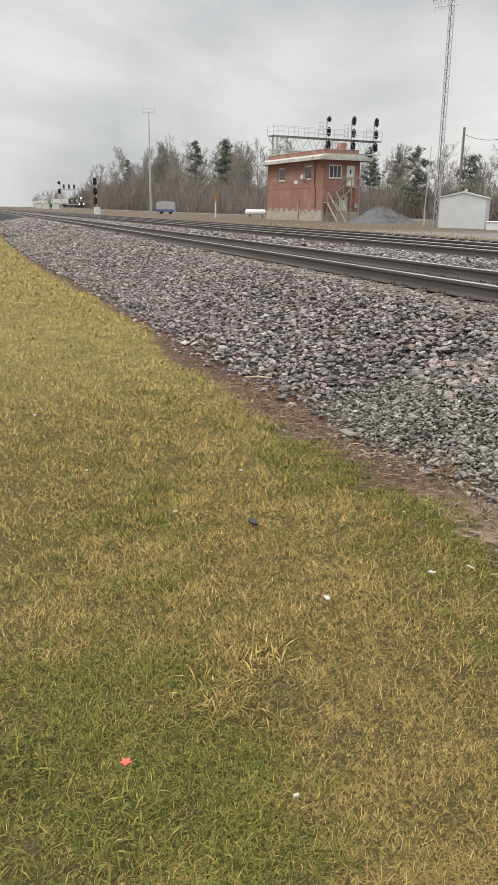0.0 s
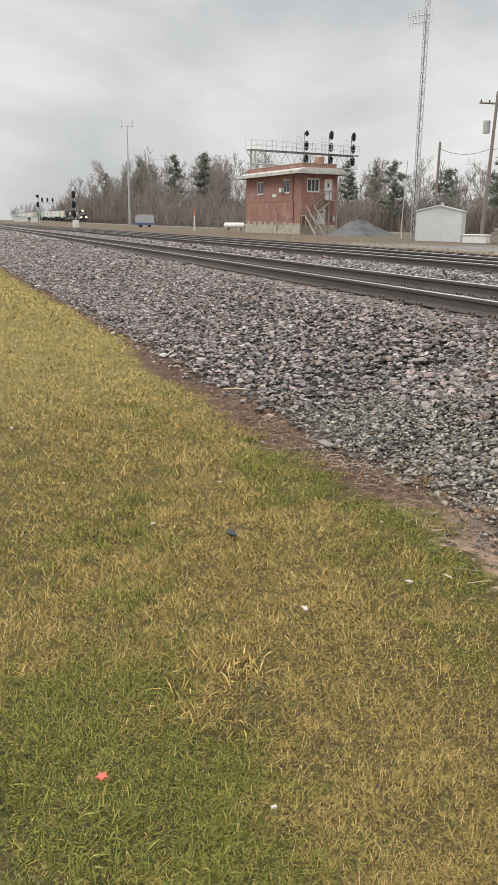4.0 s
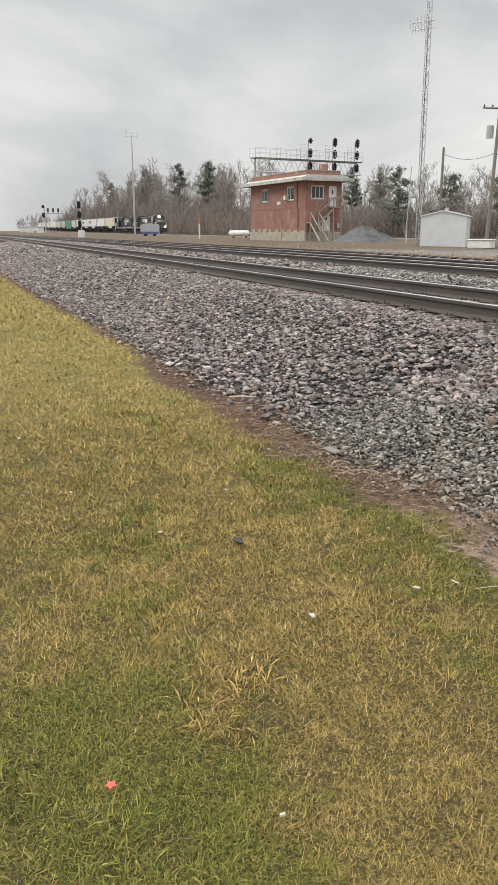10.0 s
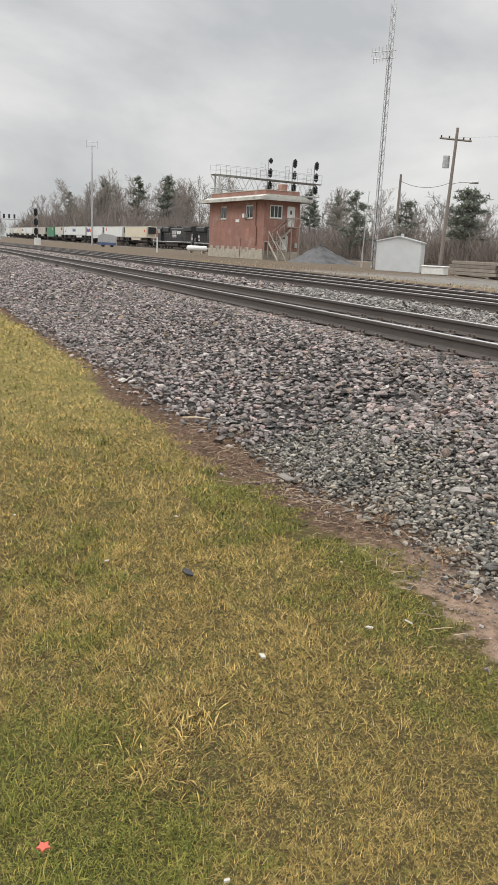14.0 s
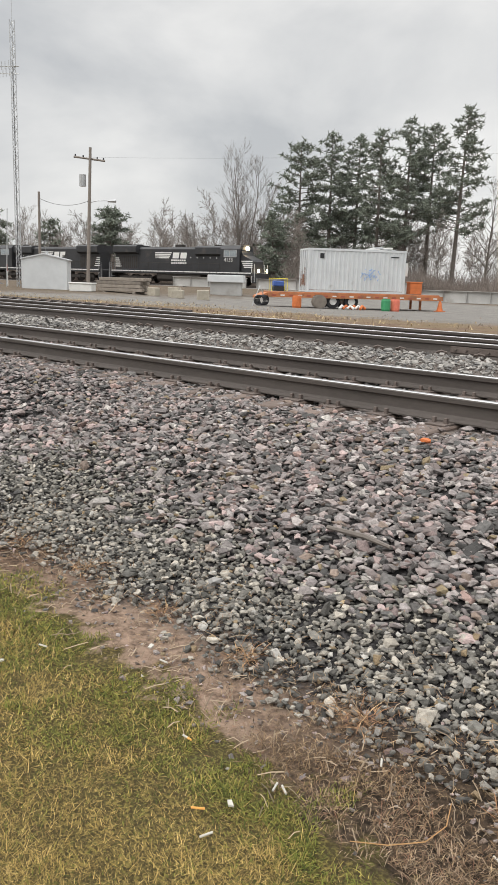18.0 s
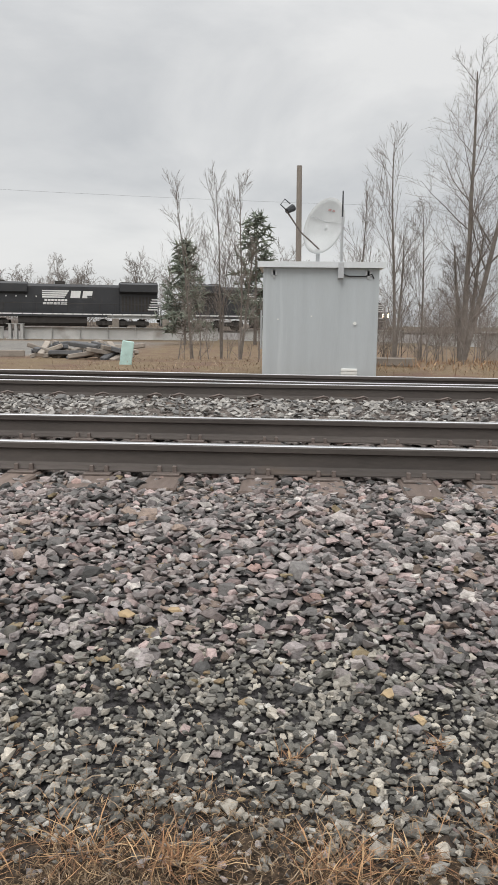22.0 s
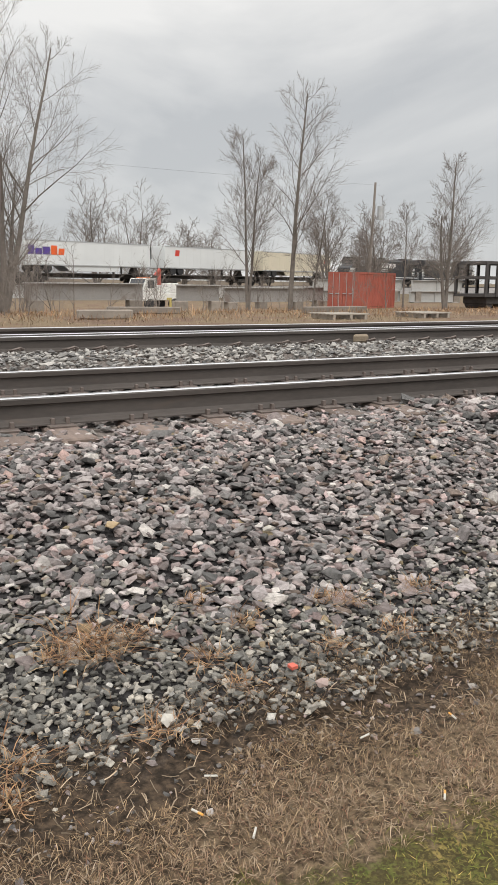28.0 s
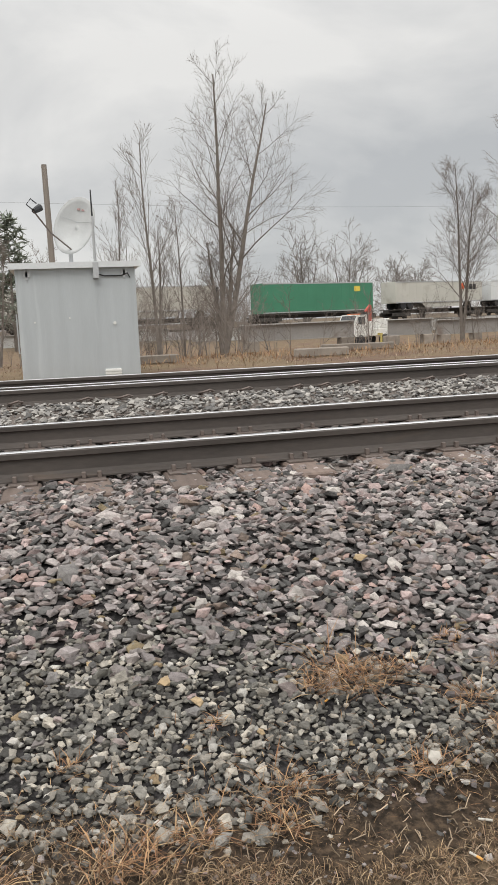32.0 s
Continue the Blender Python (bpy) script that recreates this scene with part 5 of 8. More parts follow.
part("bracket", Shape().box(-0.05, 0.05, -0.045, 0.085, 1.78, 2.055), M_ALU, whip)
part("tube", Shape().tube([(0, 0, 1.8), (0, 0, 2.85)], 0.025, 8), M_ALU, whip)
part("whip", Shape().tube([(0, 0, 2.85), (0, 0, 3.3)], [0.018, 0.012], 6), M_BLACK, whip)
dish = thing("satellite_dish", "white offset satellite dish with feed arm over the cabinet", "satellite dish", pose(0.22, 16.25, cabz + 2.06))
part("mount_post", Shape().cyl(0, 0.25, 0.0, 0.75, 0.04), M_ALU, dish)
bowl = Shape()
n_r, n_a = 7, 28
for r_ in range(n_r + 1):
    for a_ in range(n_a):
        f, a = r_ / n_r, a_ / n_a * 2 * math.pi
        bowl.v.append((0.40 * f * math.cos(a), -0.16 * f * f + 0.16, 0.58 * f * math.sin(a)))
for r_ in range(n_r):
    for a_ in range(n_a):
        b_ = (a_ + 1) % n_a
        bowl.f.append((r_ * n_a + a_, r_ * n_a + b_, (r_ + 1) * n_a + b_, (r_ + 1) * n_a + a_))
bowl_at = pose(0.1, 0.0, 0.80, -16, 14, -24)
bw = part("reflector", bowl, mat("dull_dish_paint", (0.46, 0.47, 0.47), 0.6, 0, 0.12, 4, 50, 0.03), dish, "dull white dish", at=bowl_at, smooth=True)
bw_mod = bw.modifiers.new("thick", "SOLIDIFY")
bw_mod.thickness = 0.02
part("seam", Shape().tube([(-0.36, -0.02, 0.12), (0, 0.13, 0.12), (0.36, -0.02, 0.12)], 0.006, 4), M_ALU, bw)
for k in range(3):
    part("red_mark", Shape().box(-0.06 + 0.09 * k, 0.0 + 0.09 * k, 0.07, 0.078, 0.33, 0.37), mat("red_print", (0.32, 0.2, 0.19), 0.6), bw)
part("feed_arm", Shape().tube([(0.05, -0.02, 0.32), (-0.35, -0.45, 0.62), (-0.62, -0.65, 0.98)], 0.015, 6), M_STEEL, dish)
part("feed_horn", Shape().tube([(-0.62, -0.65, 0.98), (-0.5, -0.55, 1.06)], [0.05, 0.07], 8), M_BLACK, dish)
part("feed_cable", Shape().tube([(-0.6, -0.62, 0.98), (-0.74, -0.66, 1.1), (-0.66, -0.64, 1.2), (-0.56, -0.6, 1.12)], 0.012, 5), M_BLACK, dish)
post = thing("marker_stake", "pale blue-green leaning utility marker", "marker", stand(-4.12, 18.6, 10))
part("stake", Shape().box(-0.14, 0.14, -0.04, 0.04, -0.1, 0.55, bevel=0.02), mat("pale_teal_plastic", (0.45, 0.62, 0.58), 0.6), post, at=pose(0, 0, 0, 0, 8, 0))

# ---- red container ----
container("shipping_container", "faded red corrugated shipping container on dry grass", pose(33.65, 46.9, gz(34, 48) - 0.02, 0, 0, 26.4), M_RED)

# ---- plate girders laid out in front of the far line ----
LINE_O, LINE_D = Vector((-13.9, 82.8, 0)), Vector((0.986, 0.165, 0)).normalized()
LINE_N = Vector((-LINE_D.y, LINE_D.x, 0))


def girder(s, off, length, h, turn=0.0, label="long grey plate girder lying on blocks", lift=0.1, place=None):
    c = Vector((*place, 0)) if place else LINE_O + LINE_D * s - LINE_N * off
    z = gz(c.x, c.y)
    o = thing("plate_girder", label, "girder", pose(c.x, c.y, z, 0, 0, 9.5 + turn), group="girders in the yard")
    part("web", Shape().box(-length / 2, length / 2, -0.012, 0.012, lift, lift + h), M_GIRDER, o)
    for zz in (lift - 0.03, lift + h):
        part("flange", Shape().box(-length / 2, length / 2, -0.22, 0.22, zz, zz + 0.04), M_GIRDER, o)
    n = max(2, int(length / 2.2))
    for k in range(n + 1):
        a = -length / 2 + 0.05 + k * (length - 0.1) / n
        part("stiffener", Shape().box(a - 0.012, a + 0.012, -0.2, -0.013, lift, lift + h), M_GIRDER, o)
    for a in (-length * 0.38, length * 0.38):
        part("bearing_block", Shape().box(a - 0.3, a + 0.3, -0.4, 0.4, -0.1, lift - 0.03), M_TIMBER, o)
    return o


girder(-54, 12.0, 10, 1.0)
girder(-39, 12.2, 17, 1.0)
girder(-21.5, 12.0, 15.5, 1.0)
for k in range(3):
    girder(-13.2 + k * 0.5, 12.4, 0.5, 1.25, 80, "short grey girder stub standing on edge")
girder(-3.6, 12.0, 17, 1.0)
girder(-2.0, 9.2, 6.0, 0.25, 0, "pale narrow steel beam", 1.95)
girder(14.5, 12.0, 15, 1.0)
girder(31, 13, 14, 1.1)
girder(48, 13, 16, 1.2)
girder(66, 13, 16, 1.2)
for n, (x_, y_, L_) in enumerate(((46.5, 63.5, 7.5), (52.5, 60.5, 5.5), (43.0, 64.5, 4.0))):
    for k in range(2):
        girder(0, 0, L_, 0.95, (-18, -20, -14)[n], "grey plate girder in a stack of two", 0.1 + 1.05 * k, (x_ + 0.3 * k, y_ + 0.15 * k))
for n, (x_, y_, L_, h_) in enumerate(((11.5, 38.5, 6.0, 0.75), (17.6, 38.8, 2.4, 0.75), (24.5, 44, 6.5, 0.8), (30, 50, 7, 0.9))):
    o = thing("steel_beam", "grey steel beam on trestle feet in the dry grass", "beam", pose(x_, y_, gz(x_, y_), 0, 0, (4, -3, 12, 15)[n]), group="beams in the dry grass")
    part("web", Shape().box(-L_ / 2, L_ / 2, -0.015, 0.015, 0.55, 0.55 + h_), M_BEAMS, o)
    part("flange", Shape().box(-L_ / 2, L_ / 2, -0.2, 0.2, 0.52, 0.56), M_BEAMS, o)
    part("flange", Shape().box(-L_ / 2, L_ / 2, -0.2, 0.2, 0.55 + h_, 0.6 + h_), M_GIRDER, o)
    for a in (-L_ * 0.42, L_ * 0.42):
        part("foot", Shape().box(a - 0.35, a + 0.35, -0.3, 0.3, -0.1, 0.52, bevel=0.03), M_TIMBER, o)
# fallen timbers and scrap
for n, (x_, y_, L_, t_) in enumerate(((-11.3, 24.6, 1.9, 3), (-10.6, 24.0, 1.6, 60), (-10.1, 24.3, 1.5, 35), (-9.5, 24.6, 1.8, 20), (8.7, 23.2, 2.2, -14), (6.0, 18.6, 1.3, -8), (1.9, 19.5, 1.5, 4), (14.5, 21.5, 2.5, 6))):
    o = thing("loose_timber", "weathered timber lying on the dry verge", "timber", pose(x_, y_, gz(x_, y_) + 0.02, 0, -4 if n in (1, 2) else 0, t_), group="loose timbers")
    part("timber", Shape().box(-L_ / 2, L_ / 2, -0.13, 0.13, 0, 0.2, bevel=0.02), M_TIMBER, o)
for n, (x_, y_) in enumerate(((-7.2, 24.2), (-5.6, 22.6), (-6.4, 25.0))):
    o = thing("scrap_pile", "low dark pile of broken wood and rubble", "rubble", stand(x_, y_, 30 * n), group="rubble piles")
    for k in range(16):
        part("piece", Shape().box(-0.5, 0.5, -0.09, 0.09, 0, 0.13, bevel=0.02), M_TIMBER if k % 3 else M_GRAVEL, o, at=pose(rs.uniform(-0.7, 0.7), rs.uniform(-0.5, 0.5), 0.05 + 0.06 * (k // 3), rs.uniform(-15, 15), rs.uniform(-20, 20), rs.uniform(0, 180)))

# ---- white rail truck with a red knuckle crane ----
crane = thing("crane_truck", "white work truck with a red folding crane arm", "truck", pose(18.7, 47.8, gz(18.7, 47.8), 0, 0, -160) @ Matrix.Scale(0.84, 4))
part("body", Shape().box(-1.7, 0.55, -0.9, 0.9, 0.7, 1.25, bevel=0.04), M_WHITE, crane)
part("tool_box", Shape().box(-1.65, -0.75, -0.88, 0.88, 1.252, 1.95, bevel=0.03), M_WHITE, crane, "white tool box")
part("tool_box", Shape().box(-0.1, 0.5, -0.88, 0.88, 1.252, 1.8, bevel=0.03), M_WHITE, crane, "white tool box")
part("cab", Shape().prism([(0.6, 0.7), (0.6, 2.3), (1.5, 2.3), (1.85, 1.6), (1.95, 0.7)], -0.9, 0.9, "y"), M_WHITE, crane)
part("windscreen", Shape().prism([(1.53, 2.22), (1.83, 1.62), (1.845, 1.63), (1.545, 2.24)], -0.8, 0.8, "y"), M_GLASS, crane)
for sd in (-1, 1):
    part("side_window", Shape().box(0.8, 1.45, min(0.901 * sd, 0.912 * sd), max(0.901 * sd, 0.912 * sd), 1.6, 2.15), M_GLASS, crane)
    part("outrigger", Shape().box(-0.62, -0.42, min(0.9 * sd, 1.25 * sd), max(0.9 * sd, 1.25 * sd), 0.75, 0.9).box(-0.58, -0.46, 1.18 * sd - 0.06, 1.18 * sd + 0.06, 0.0, 0.75), mat("faded_yellow_steel", (0.55, 0.45, 0.16), 0.7), crane, "faded yellow outrigger")
part("crane_base", Shape().cyl(-0.45, 0, 1.25, 1.75, 0.2), M_ALU, crane)
arm = part("crane_arm", Shape().tube([(-0.45, 0, 1.2), (-0.42, 0.1, 2.95)], [0.16, 0.13], 8).tube([(-0.42, 0.1, 2.95), (0.2, 0.2, 2.5)], [0.12, 0.08], 8).tube([(-0.36, 0.14, 2.0), (-0.1, 0.16, 2.68)], 0.05, 6), mat("crane_red", (0.42, 0.085, 0.06), 0.6), crane, "red crane arm")
part("grapple", Shape().tube([(0.2, 0.2, 2.5), (0.3, 0.2, 1.95)], 0.09, 6), M_BLACK, arm)
for a in (-1.2, 1.2):
    for b in (-0.85, 0.65):
        part("wheel", Shape().tube([(a, b, 0.42), (a, b + 0.25, 0.42)], 0.42, 16), M_TYRE, crane)
part("light_bar", Shape().box(0.8, 1.3, -0.5, 0.5, 2.3, 2.38, bevel=0.02), M_ORANGE, crane)

# ---- trees ----
M_BARK = mat("grey_brown_bark", (0.17, 0.148, 0.13), 0.95, 0, 0.3, 6, 60, 0.5)
M_TWIG = mat("brown_twigs", (0.20, 0.172, 0.152), 0.95, 0, 0.25, 2, 30, 0, island=0.25)
M_WOODS = mat("winter_wood", (0.25, 0.22, 0.198), 0.95, 0, 0.15, 0.15, 4, 0, island=0.18)
M_THICKET = mat("brown_thicket", (0.24, 0.205, 0.182), 0.95, 0, 0.12, 0.1, 3, 0, island=0.16)
# Needles paler than real foliage: distance haze is mixed into their base colour.
M_NEEDLE_HAZED = mat("hazed_pine_needles", (0.20, 0.225, 0.18), 0.9, 0, 0.3, 0.8, 20, 0, island=0.4)


def branching(rnd, height, spread_=0.6, levels=3, lean=(0, 0), fork=0.3, radius=0.11, kids=(10, 6, 5), upward=0.62, wander=0.11, reach=(0.24, 0.40), bend=0.10, taper=0.55, girth=(0.4, 0.6)):
    """Limbs of a leafless tree: lists of (points, radii, level)."""
    out = []

    def grow(start, direction, length, r, level):
        n = 7 if level == 0 else 4 if level == 1 else 3 if level == 2 else 2
        pts, rad, p, d = [start], [r], start.copy(), direction.copy()
        w = wander * (0.35 if level == 0 else 1.25)
        for k in range(n):
            d = (d + Vector((rnd.gauss(0, w), rnd.gauss(0, w), rnd.gauss(0, w) + (bend if level else 0.02)))).normalized()
            p = p + d * (length / n)
            pts.append(p.copy())
            rad.append(max(r * (1 - (k + 1) / n * 0.8), 0.004))
        out.append((pts, rad, level))
        if level >= levels:
            return
        count = kids[min(level, len(kids) - 1)]
        for k in range(count):
            f = fork + (0.98 - fork) * (k + rnd.uniform(0.1, 0.9)) / count if level == 0 else 0.22 + 0.76 * (k + rnd.random()) / count
            i = min(int(f * n), n - 1)
            at = pts[i].lerp(pts[i + 1], f * n - i)
            here = (pts[i + 1] - pts[i]).normalized()
            a = rnd.uniform(0, 2 * math.pi)
            side = here.cross(Vector((math.cos(a), math.sin(a), 0.3 * math.sin(3 * a)))).normalized()
            nd = (here * upward + side * spread_ * rnd.uniform(0.75, 1.2) + Vector((0, 0, 0.12))).normalized()
            share = rnd.uniform(*reach) * (1.25 - taper * f) if level == 0 else rnd.uniform(0.42, 0.66) * (1.15 - 0.5 * f)
            grow(at, nd, length * share, rad[i] * rnd.uniform(*girth), level + 1)

    grow(Vector((0, 0, -0.2)), Vector((lean[0], lean[1], 1)).normalized(), height * 0.97, radius, 0)
    return out


def bare_tree(x, y, height, seed, label, lean=(0, 0), twins=(), thin=0.005, **kw):
    rnd = random.Random(seed)
    o = thing("bare_tree", label, "tree", stand(x, y))
    trunk, twig = Shape(), Shape()
    for (ln, h) in [(lean, height)] + list(twins):
        for pts, rad, level in branching(rnd, h, lean=ln, **kw):
            if level < 3:
                (trunk if level < 2 else twig).tube(pts, [max(r, thin * (1.0 if level > 1 else 1.4)) for r in rad], 6 if level == 0 else 4 if level < 2 else 3, False)
            else:
                side = (pts[-1] - pts[0]).cross(Vector((rnd.gauss(0, 1), rnd.gauss(0, 1), 0.3))).normalized() * thin * 1.2
                twig.add([(pts[0] - side)[:], (pts[0] + side)[:], pts[-1][:]], [(0, 1, 2)])
    part("trunk", trunk, M_BARK, o)
    part("crown", twig, M_TWIG, o, "fine leafless twigs")
    return o


def by_az(az, rng):
    return rng * math.sin(radians(az)), rng * math.cos(radians(az))


slim = dict(kids=(21, 10, 8), fork=0.22, reach=(0.28, 0.42), spread_=0.82, upward=0.85, wander=0.075, bend=0.05, taper=0.95, girth=(0.22, 0.38))
stick = dict(kids=(17, 8, 6), fork=0.2, reach=(0.24, 0.36), spread_=0.6, upward=1.0, wander=0.06, bend=0.05, taper=0.9, girth=(0.22, 0.38))
bare_tree(*by_az(11.2, 31), 10.9, 11, "tall leafless twin-stemmed tree on the dry verge", (0.055, 0), [((0.25, 0.02), 10.5), ((-0.10, 0.1), 4.5), ((0.2, 0.1), 5.2)], radius=0.13, thin=0.0036, **slim)
bare_tree(*by_az(6.6, 29), 8.0, 12, "slender leafless tree behind the cabinet", (0.005, 0), [((0.06, 0.05), 4.5)], radius=0.075, thin=0.0036, **stick)
bare_tree(*by_az(8.4, 30), 5.9, 13, "slender leafless sapling on the verge", (0.03, 0), radius=0.05, thin=0.0034, **stick)
bare_tree(*by_az(4.0, 31), 6.6, 14, "slender leafless sapling behind the cabinet", (0.03, 0), [((0.1, 0.05), 4.5)], radius=0.055, thin=0.0034, **stick)
bare_tree(*by_az(-4.3, 27), 6.0, 15, "thin leafless sapling before the girders", (0.02, 0), [((0.1, 0), 4.2)], radius=0.045, thin=0.0032, **stick)
bare_tree(*by_az(-5.6, 28), 6.3, 16, "thin leafless sapling before the girders", (-0.02, 0), [((0.06, 0), 4.0)], radius=0.045, thin=0.0032, **stick)
bare_tree(*by_az(-7.6, 28), 6.0, 17, "thin leafless sapling before the girders", (-0.05, 0), radius=0.042, thin=0.0032, **stick)
bare_tree(*by_az(27.9, 37), 7.9, 18, "slim leafless tree beyond the tracks", (-0.05, 0), [((0.06, 0), 7.0)], radius=0.08, thin=0.0042, **slim)
bare_tree(*by_az(30.9, 36), 9.5, 19, "tall leafless tree with a straight stem", (0.02, 0), radius=0.12, thin=0.0042, **slim)
bare_tree(*by_az(32.4, 38), 5.4, 20, "small leaning leafless tree", (0.1, 0), radius=0.055, thin=0.0036, **slim)
bare_tree(*by_az(41.6, 38), 6.9, 21, "leafless tree with dark stem", (0.05, 0), [((-0.12, 0), 4.5)], radius=0.10, thin=0.0042, **slim)
bare_tree(*by_az(38.8, 62), 7.6, 22, "thin leafless tree behind the red container", (0.0, 0), radius=0.08, thin=0.0065, **slim)
bare_tree(*by_az(36.0, 68), 7.0, 23, "thin leafless tree behind the red container", (0.03, 0), [((-0.06, 0), 6)], radius=0.08, thin=0.0065, **slim)
wide = dict(spread_=0.8, upward=0.55, kids=(13, 8, 6), fork=0.12, reach=(0.32, 0.5))
for n, (az, rng, h) in enumerate(((17.4, 106, 12), (20.3, 110, 11.5), (23.5, 118, 9.5), (25.5, 112, 8), (33.6, 100, 11), (37, 105, 10.5), (42, 110, 9.5), (-0.5, 104, 10.5), (-11, 112, 10), (-8, 118, 10.5), (-15, 116, 8.5), (-19, 120, 8.5))):
    bare_tree(*by_az(az, rng), h, 30 + n, "broad leafless tree beyond the train", (0, 0), [((0.2, 0.1), h * 0.8), ((-0.2, 0.05), h * 0.85)], radius=0.17, thin=0.016, **wide)
bare_tree(*by_az(-44.2, 108), 16.2, 41, "tall broom-shaped leafless tree", (-0.10, 0.0), [((0.16, 0.03), 15.5), ((0.03, -0.08), 15.8), ((-0.24, 0.03), 13), ((0.28, 0.03), 12.5)], radius=0.11, thin=0.009, spread_=0.5, upward=0.95, kids=(14, 9, 7), fork=0.15, girth=(0.25, 0.4), taper=0.7)
bare_tree(*by_az(-27.4, 112), 13, 42, "leafless tree beside the pines", (0.03, 0), radius=0.2, thin=0.016, **wide)


def clump(rnd, n, size, droop=0.0):
    """Needles of one tuft as thin triangles."""
    v = []
    for _ in range(n):
        d = Vector((rnd.gauss(0, 1), rnd.gauss(0, 1), rnd.gauss(0.25, 0.7) - droop)).normalized() * size * rnd.uniform(0.6, 1.1)
        s = d.cross(Vector((rnd.gauss(0, 1), rnd.gauss(0, 1), rnd.gauss(0, 1)))).normalized() * size * 0.11
        v += [(-s)[:], s[:], d[:]]
    return np.array(v), np.arange(3 * n).reshape(n, 3)


CLUMPS = [clump(random.Random(90 + k), 11, 1.0) for k in range(4)]


def pine(x, y, height, seed, label, bare=0.3, width=0.2, lean=(0, 0), dense=1.0, tip=0.5, size=0.62):
    rnd = random.Random(seed)
    o = thing("pine_tree", label, "tree", stand(x, y))
    trunk = Shape()
    top = Vector((lean[0] * height, lean[1] * height, height))
    trunk.tube([(0, 0, -0.3), (top * 0.35)[:], (top * 0.7)[:], top[:]], [height * 0.014, height * 0.011, height * 0.006, 0.02], 7)
    places, sizes = [], []
    n = int(62 * dense)
    for k in range(n):
        f = bare + (1 - bare) * (k + rnd.random()) / n
        reach = height * width * (1 - f) ** tip * rnd.uniform(0.55, 1.15) + 0.3
        a = rnd.uniform(0, 2 * math.pi)
        p0 = top * f
        p1 = p0 + Vector((math.cos(a) * reach, math.sin(a) * reach, reach * rnd.uniform(0.02, 0.35)))
        trunk.tube([p0[:], p0.lerp(p1, 0.55)[:], p1[:]], [0.06, 0.04, 0.012], 3, False)
        m = max(3, int(reach / 0.26))
        for j in range(m):
            g = 0.3 + 0.75 * (j + rnd.random()) / m
            q = p0.lerp(p1, g) + Vector((rnd.gauss(0, 0.28), rnd.gauss(0, 0.28), rnd.gauss(0.05, 0.14)))
            places.append(q[:])
            sizes.append(size * rnd.uniform(0.7, 1.3))
    for _ in range(6):
        places.append((top + Vector((rnd.gauss(0, 0.15), rnd.gauss(0, 0.15), rnd.uniform(-0.6, 0.1))))[:])
        sizes.append(size)
    part("trunk", trunk, M_BARK, o)
    c = strew("crown", np.array(places), np.array(sizes), CLUMPS, M_NEEDLE_HAZED, "", tilt=0.5, parent=o)
    return o


for n, (az, h, ln, w) in enumerate(((-40.2, 19.0, (0, 0), 0.26), (-38.1, 20.6, (0, 0), 0.2), (-36.3, 20.8, (0.01, 0), 0.2), (-34.8, 20.6, (0, 0), 0.21), (-32.9, 22.6, (0, 0), 0.21), (-31.4, 22.2, (0.01, 0), 0.2), (-29.6, 23.2, (0.035, 0), 0.17))):
    x_, y_ = by_az(az, 112 + 3 * (n % 3))
    pine(x_, y_, h, 60 + n, "tall dark green pine with bare lower trunk", 0.2 + 0.05 * (n % 3) + (0.12 if n > 4 else 0), w * 1.3, ln, 1.35, size=0.58)
pine(*by_az(-42.0, 106), 9.5, 71, "young pine below the tall trees", 0.1, 0.3, dense=1.0)
pine(*by_az(-3.0, 62), 9.6, 72, "green pine behind the steel cabinet", 0.12, 0.2, dense=0.9)
pine(*by_az(-8.0, 60), 7.2, 73, "green pine behind the saplings", 0.1, 0.24, dense=0.9)
pine(*by_az(-53.2, 119), 10.2, 74, "dark round-topped pine by the utility pole", 0.35, 0.3, dense=1.1, tip=0.25)


def far_form(seed, height, kids=(13, 9, 7), spread_=0.75, radius=0.055, thin=0.026, reach=(0.26, 0.44)):
    """A leafless tree for the far woods: stems as three-sided limbs, the finest twigs as thin slips."""
    rnd = random.Random(seed)
    s, slips = Shape(), Shape()
    for pts, rad, level in branching(rnd, height, spread_=spread_, levels=3, kids=kids, fork=0.12, radius=radius, upward=0.7, wander=0.13, reach=reach):
        if level < 2:
            s.tube(pts[::2] + ([pts[-1]] if len(pts) % 2 == 0 else []), [max(r, thin) for r in (rad[::2] + ([rad[-1]] if len(pts) % 2 == 0 else []))], 3, False)
        else:
            d = (pts[-1] - pts[0])
            side = d.cross(Vector((rnd.gauss(0, 1), rnd.gauss(0, 1), 0.3))).normalized() * thin * (1.3 if level == 2 else 0.9)
            slips.add([(pts[0] - side)[:], (pts[0] + side)[:], pts[-1][:]], [(0, 1, 2)])
    v, f = np.array(s.v), np.array(s.f)
    tri = np.concatenate([f[:, [0, 1, 2]], f[:, [0, 2, 3]]])
    return np.concatenate([v, np.array(slips.v)]), np.concatenate([tri, np.array(slips.f) + len(v)])


FAR = [far_form(200 + k, 10) for k in range(6)]
LOW = [far_form(220 + k, 4, kids=(11, 6, 5), spread_=0.9, radius=0.03, thin=0.016, reach=(0.4, 0.6)) for k in range(4)]
NEAR_LOW = [far_form(230 + k, 3, kids=(9, 5, 3), spread_=0.7, radius=0.03, thin=0.006, reach=(0.35, 0.55)) for k in range(4)]


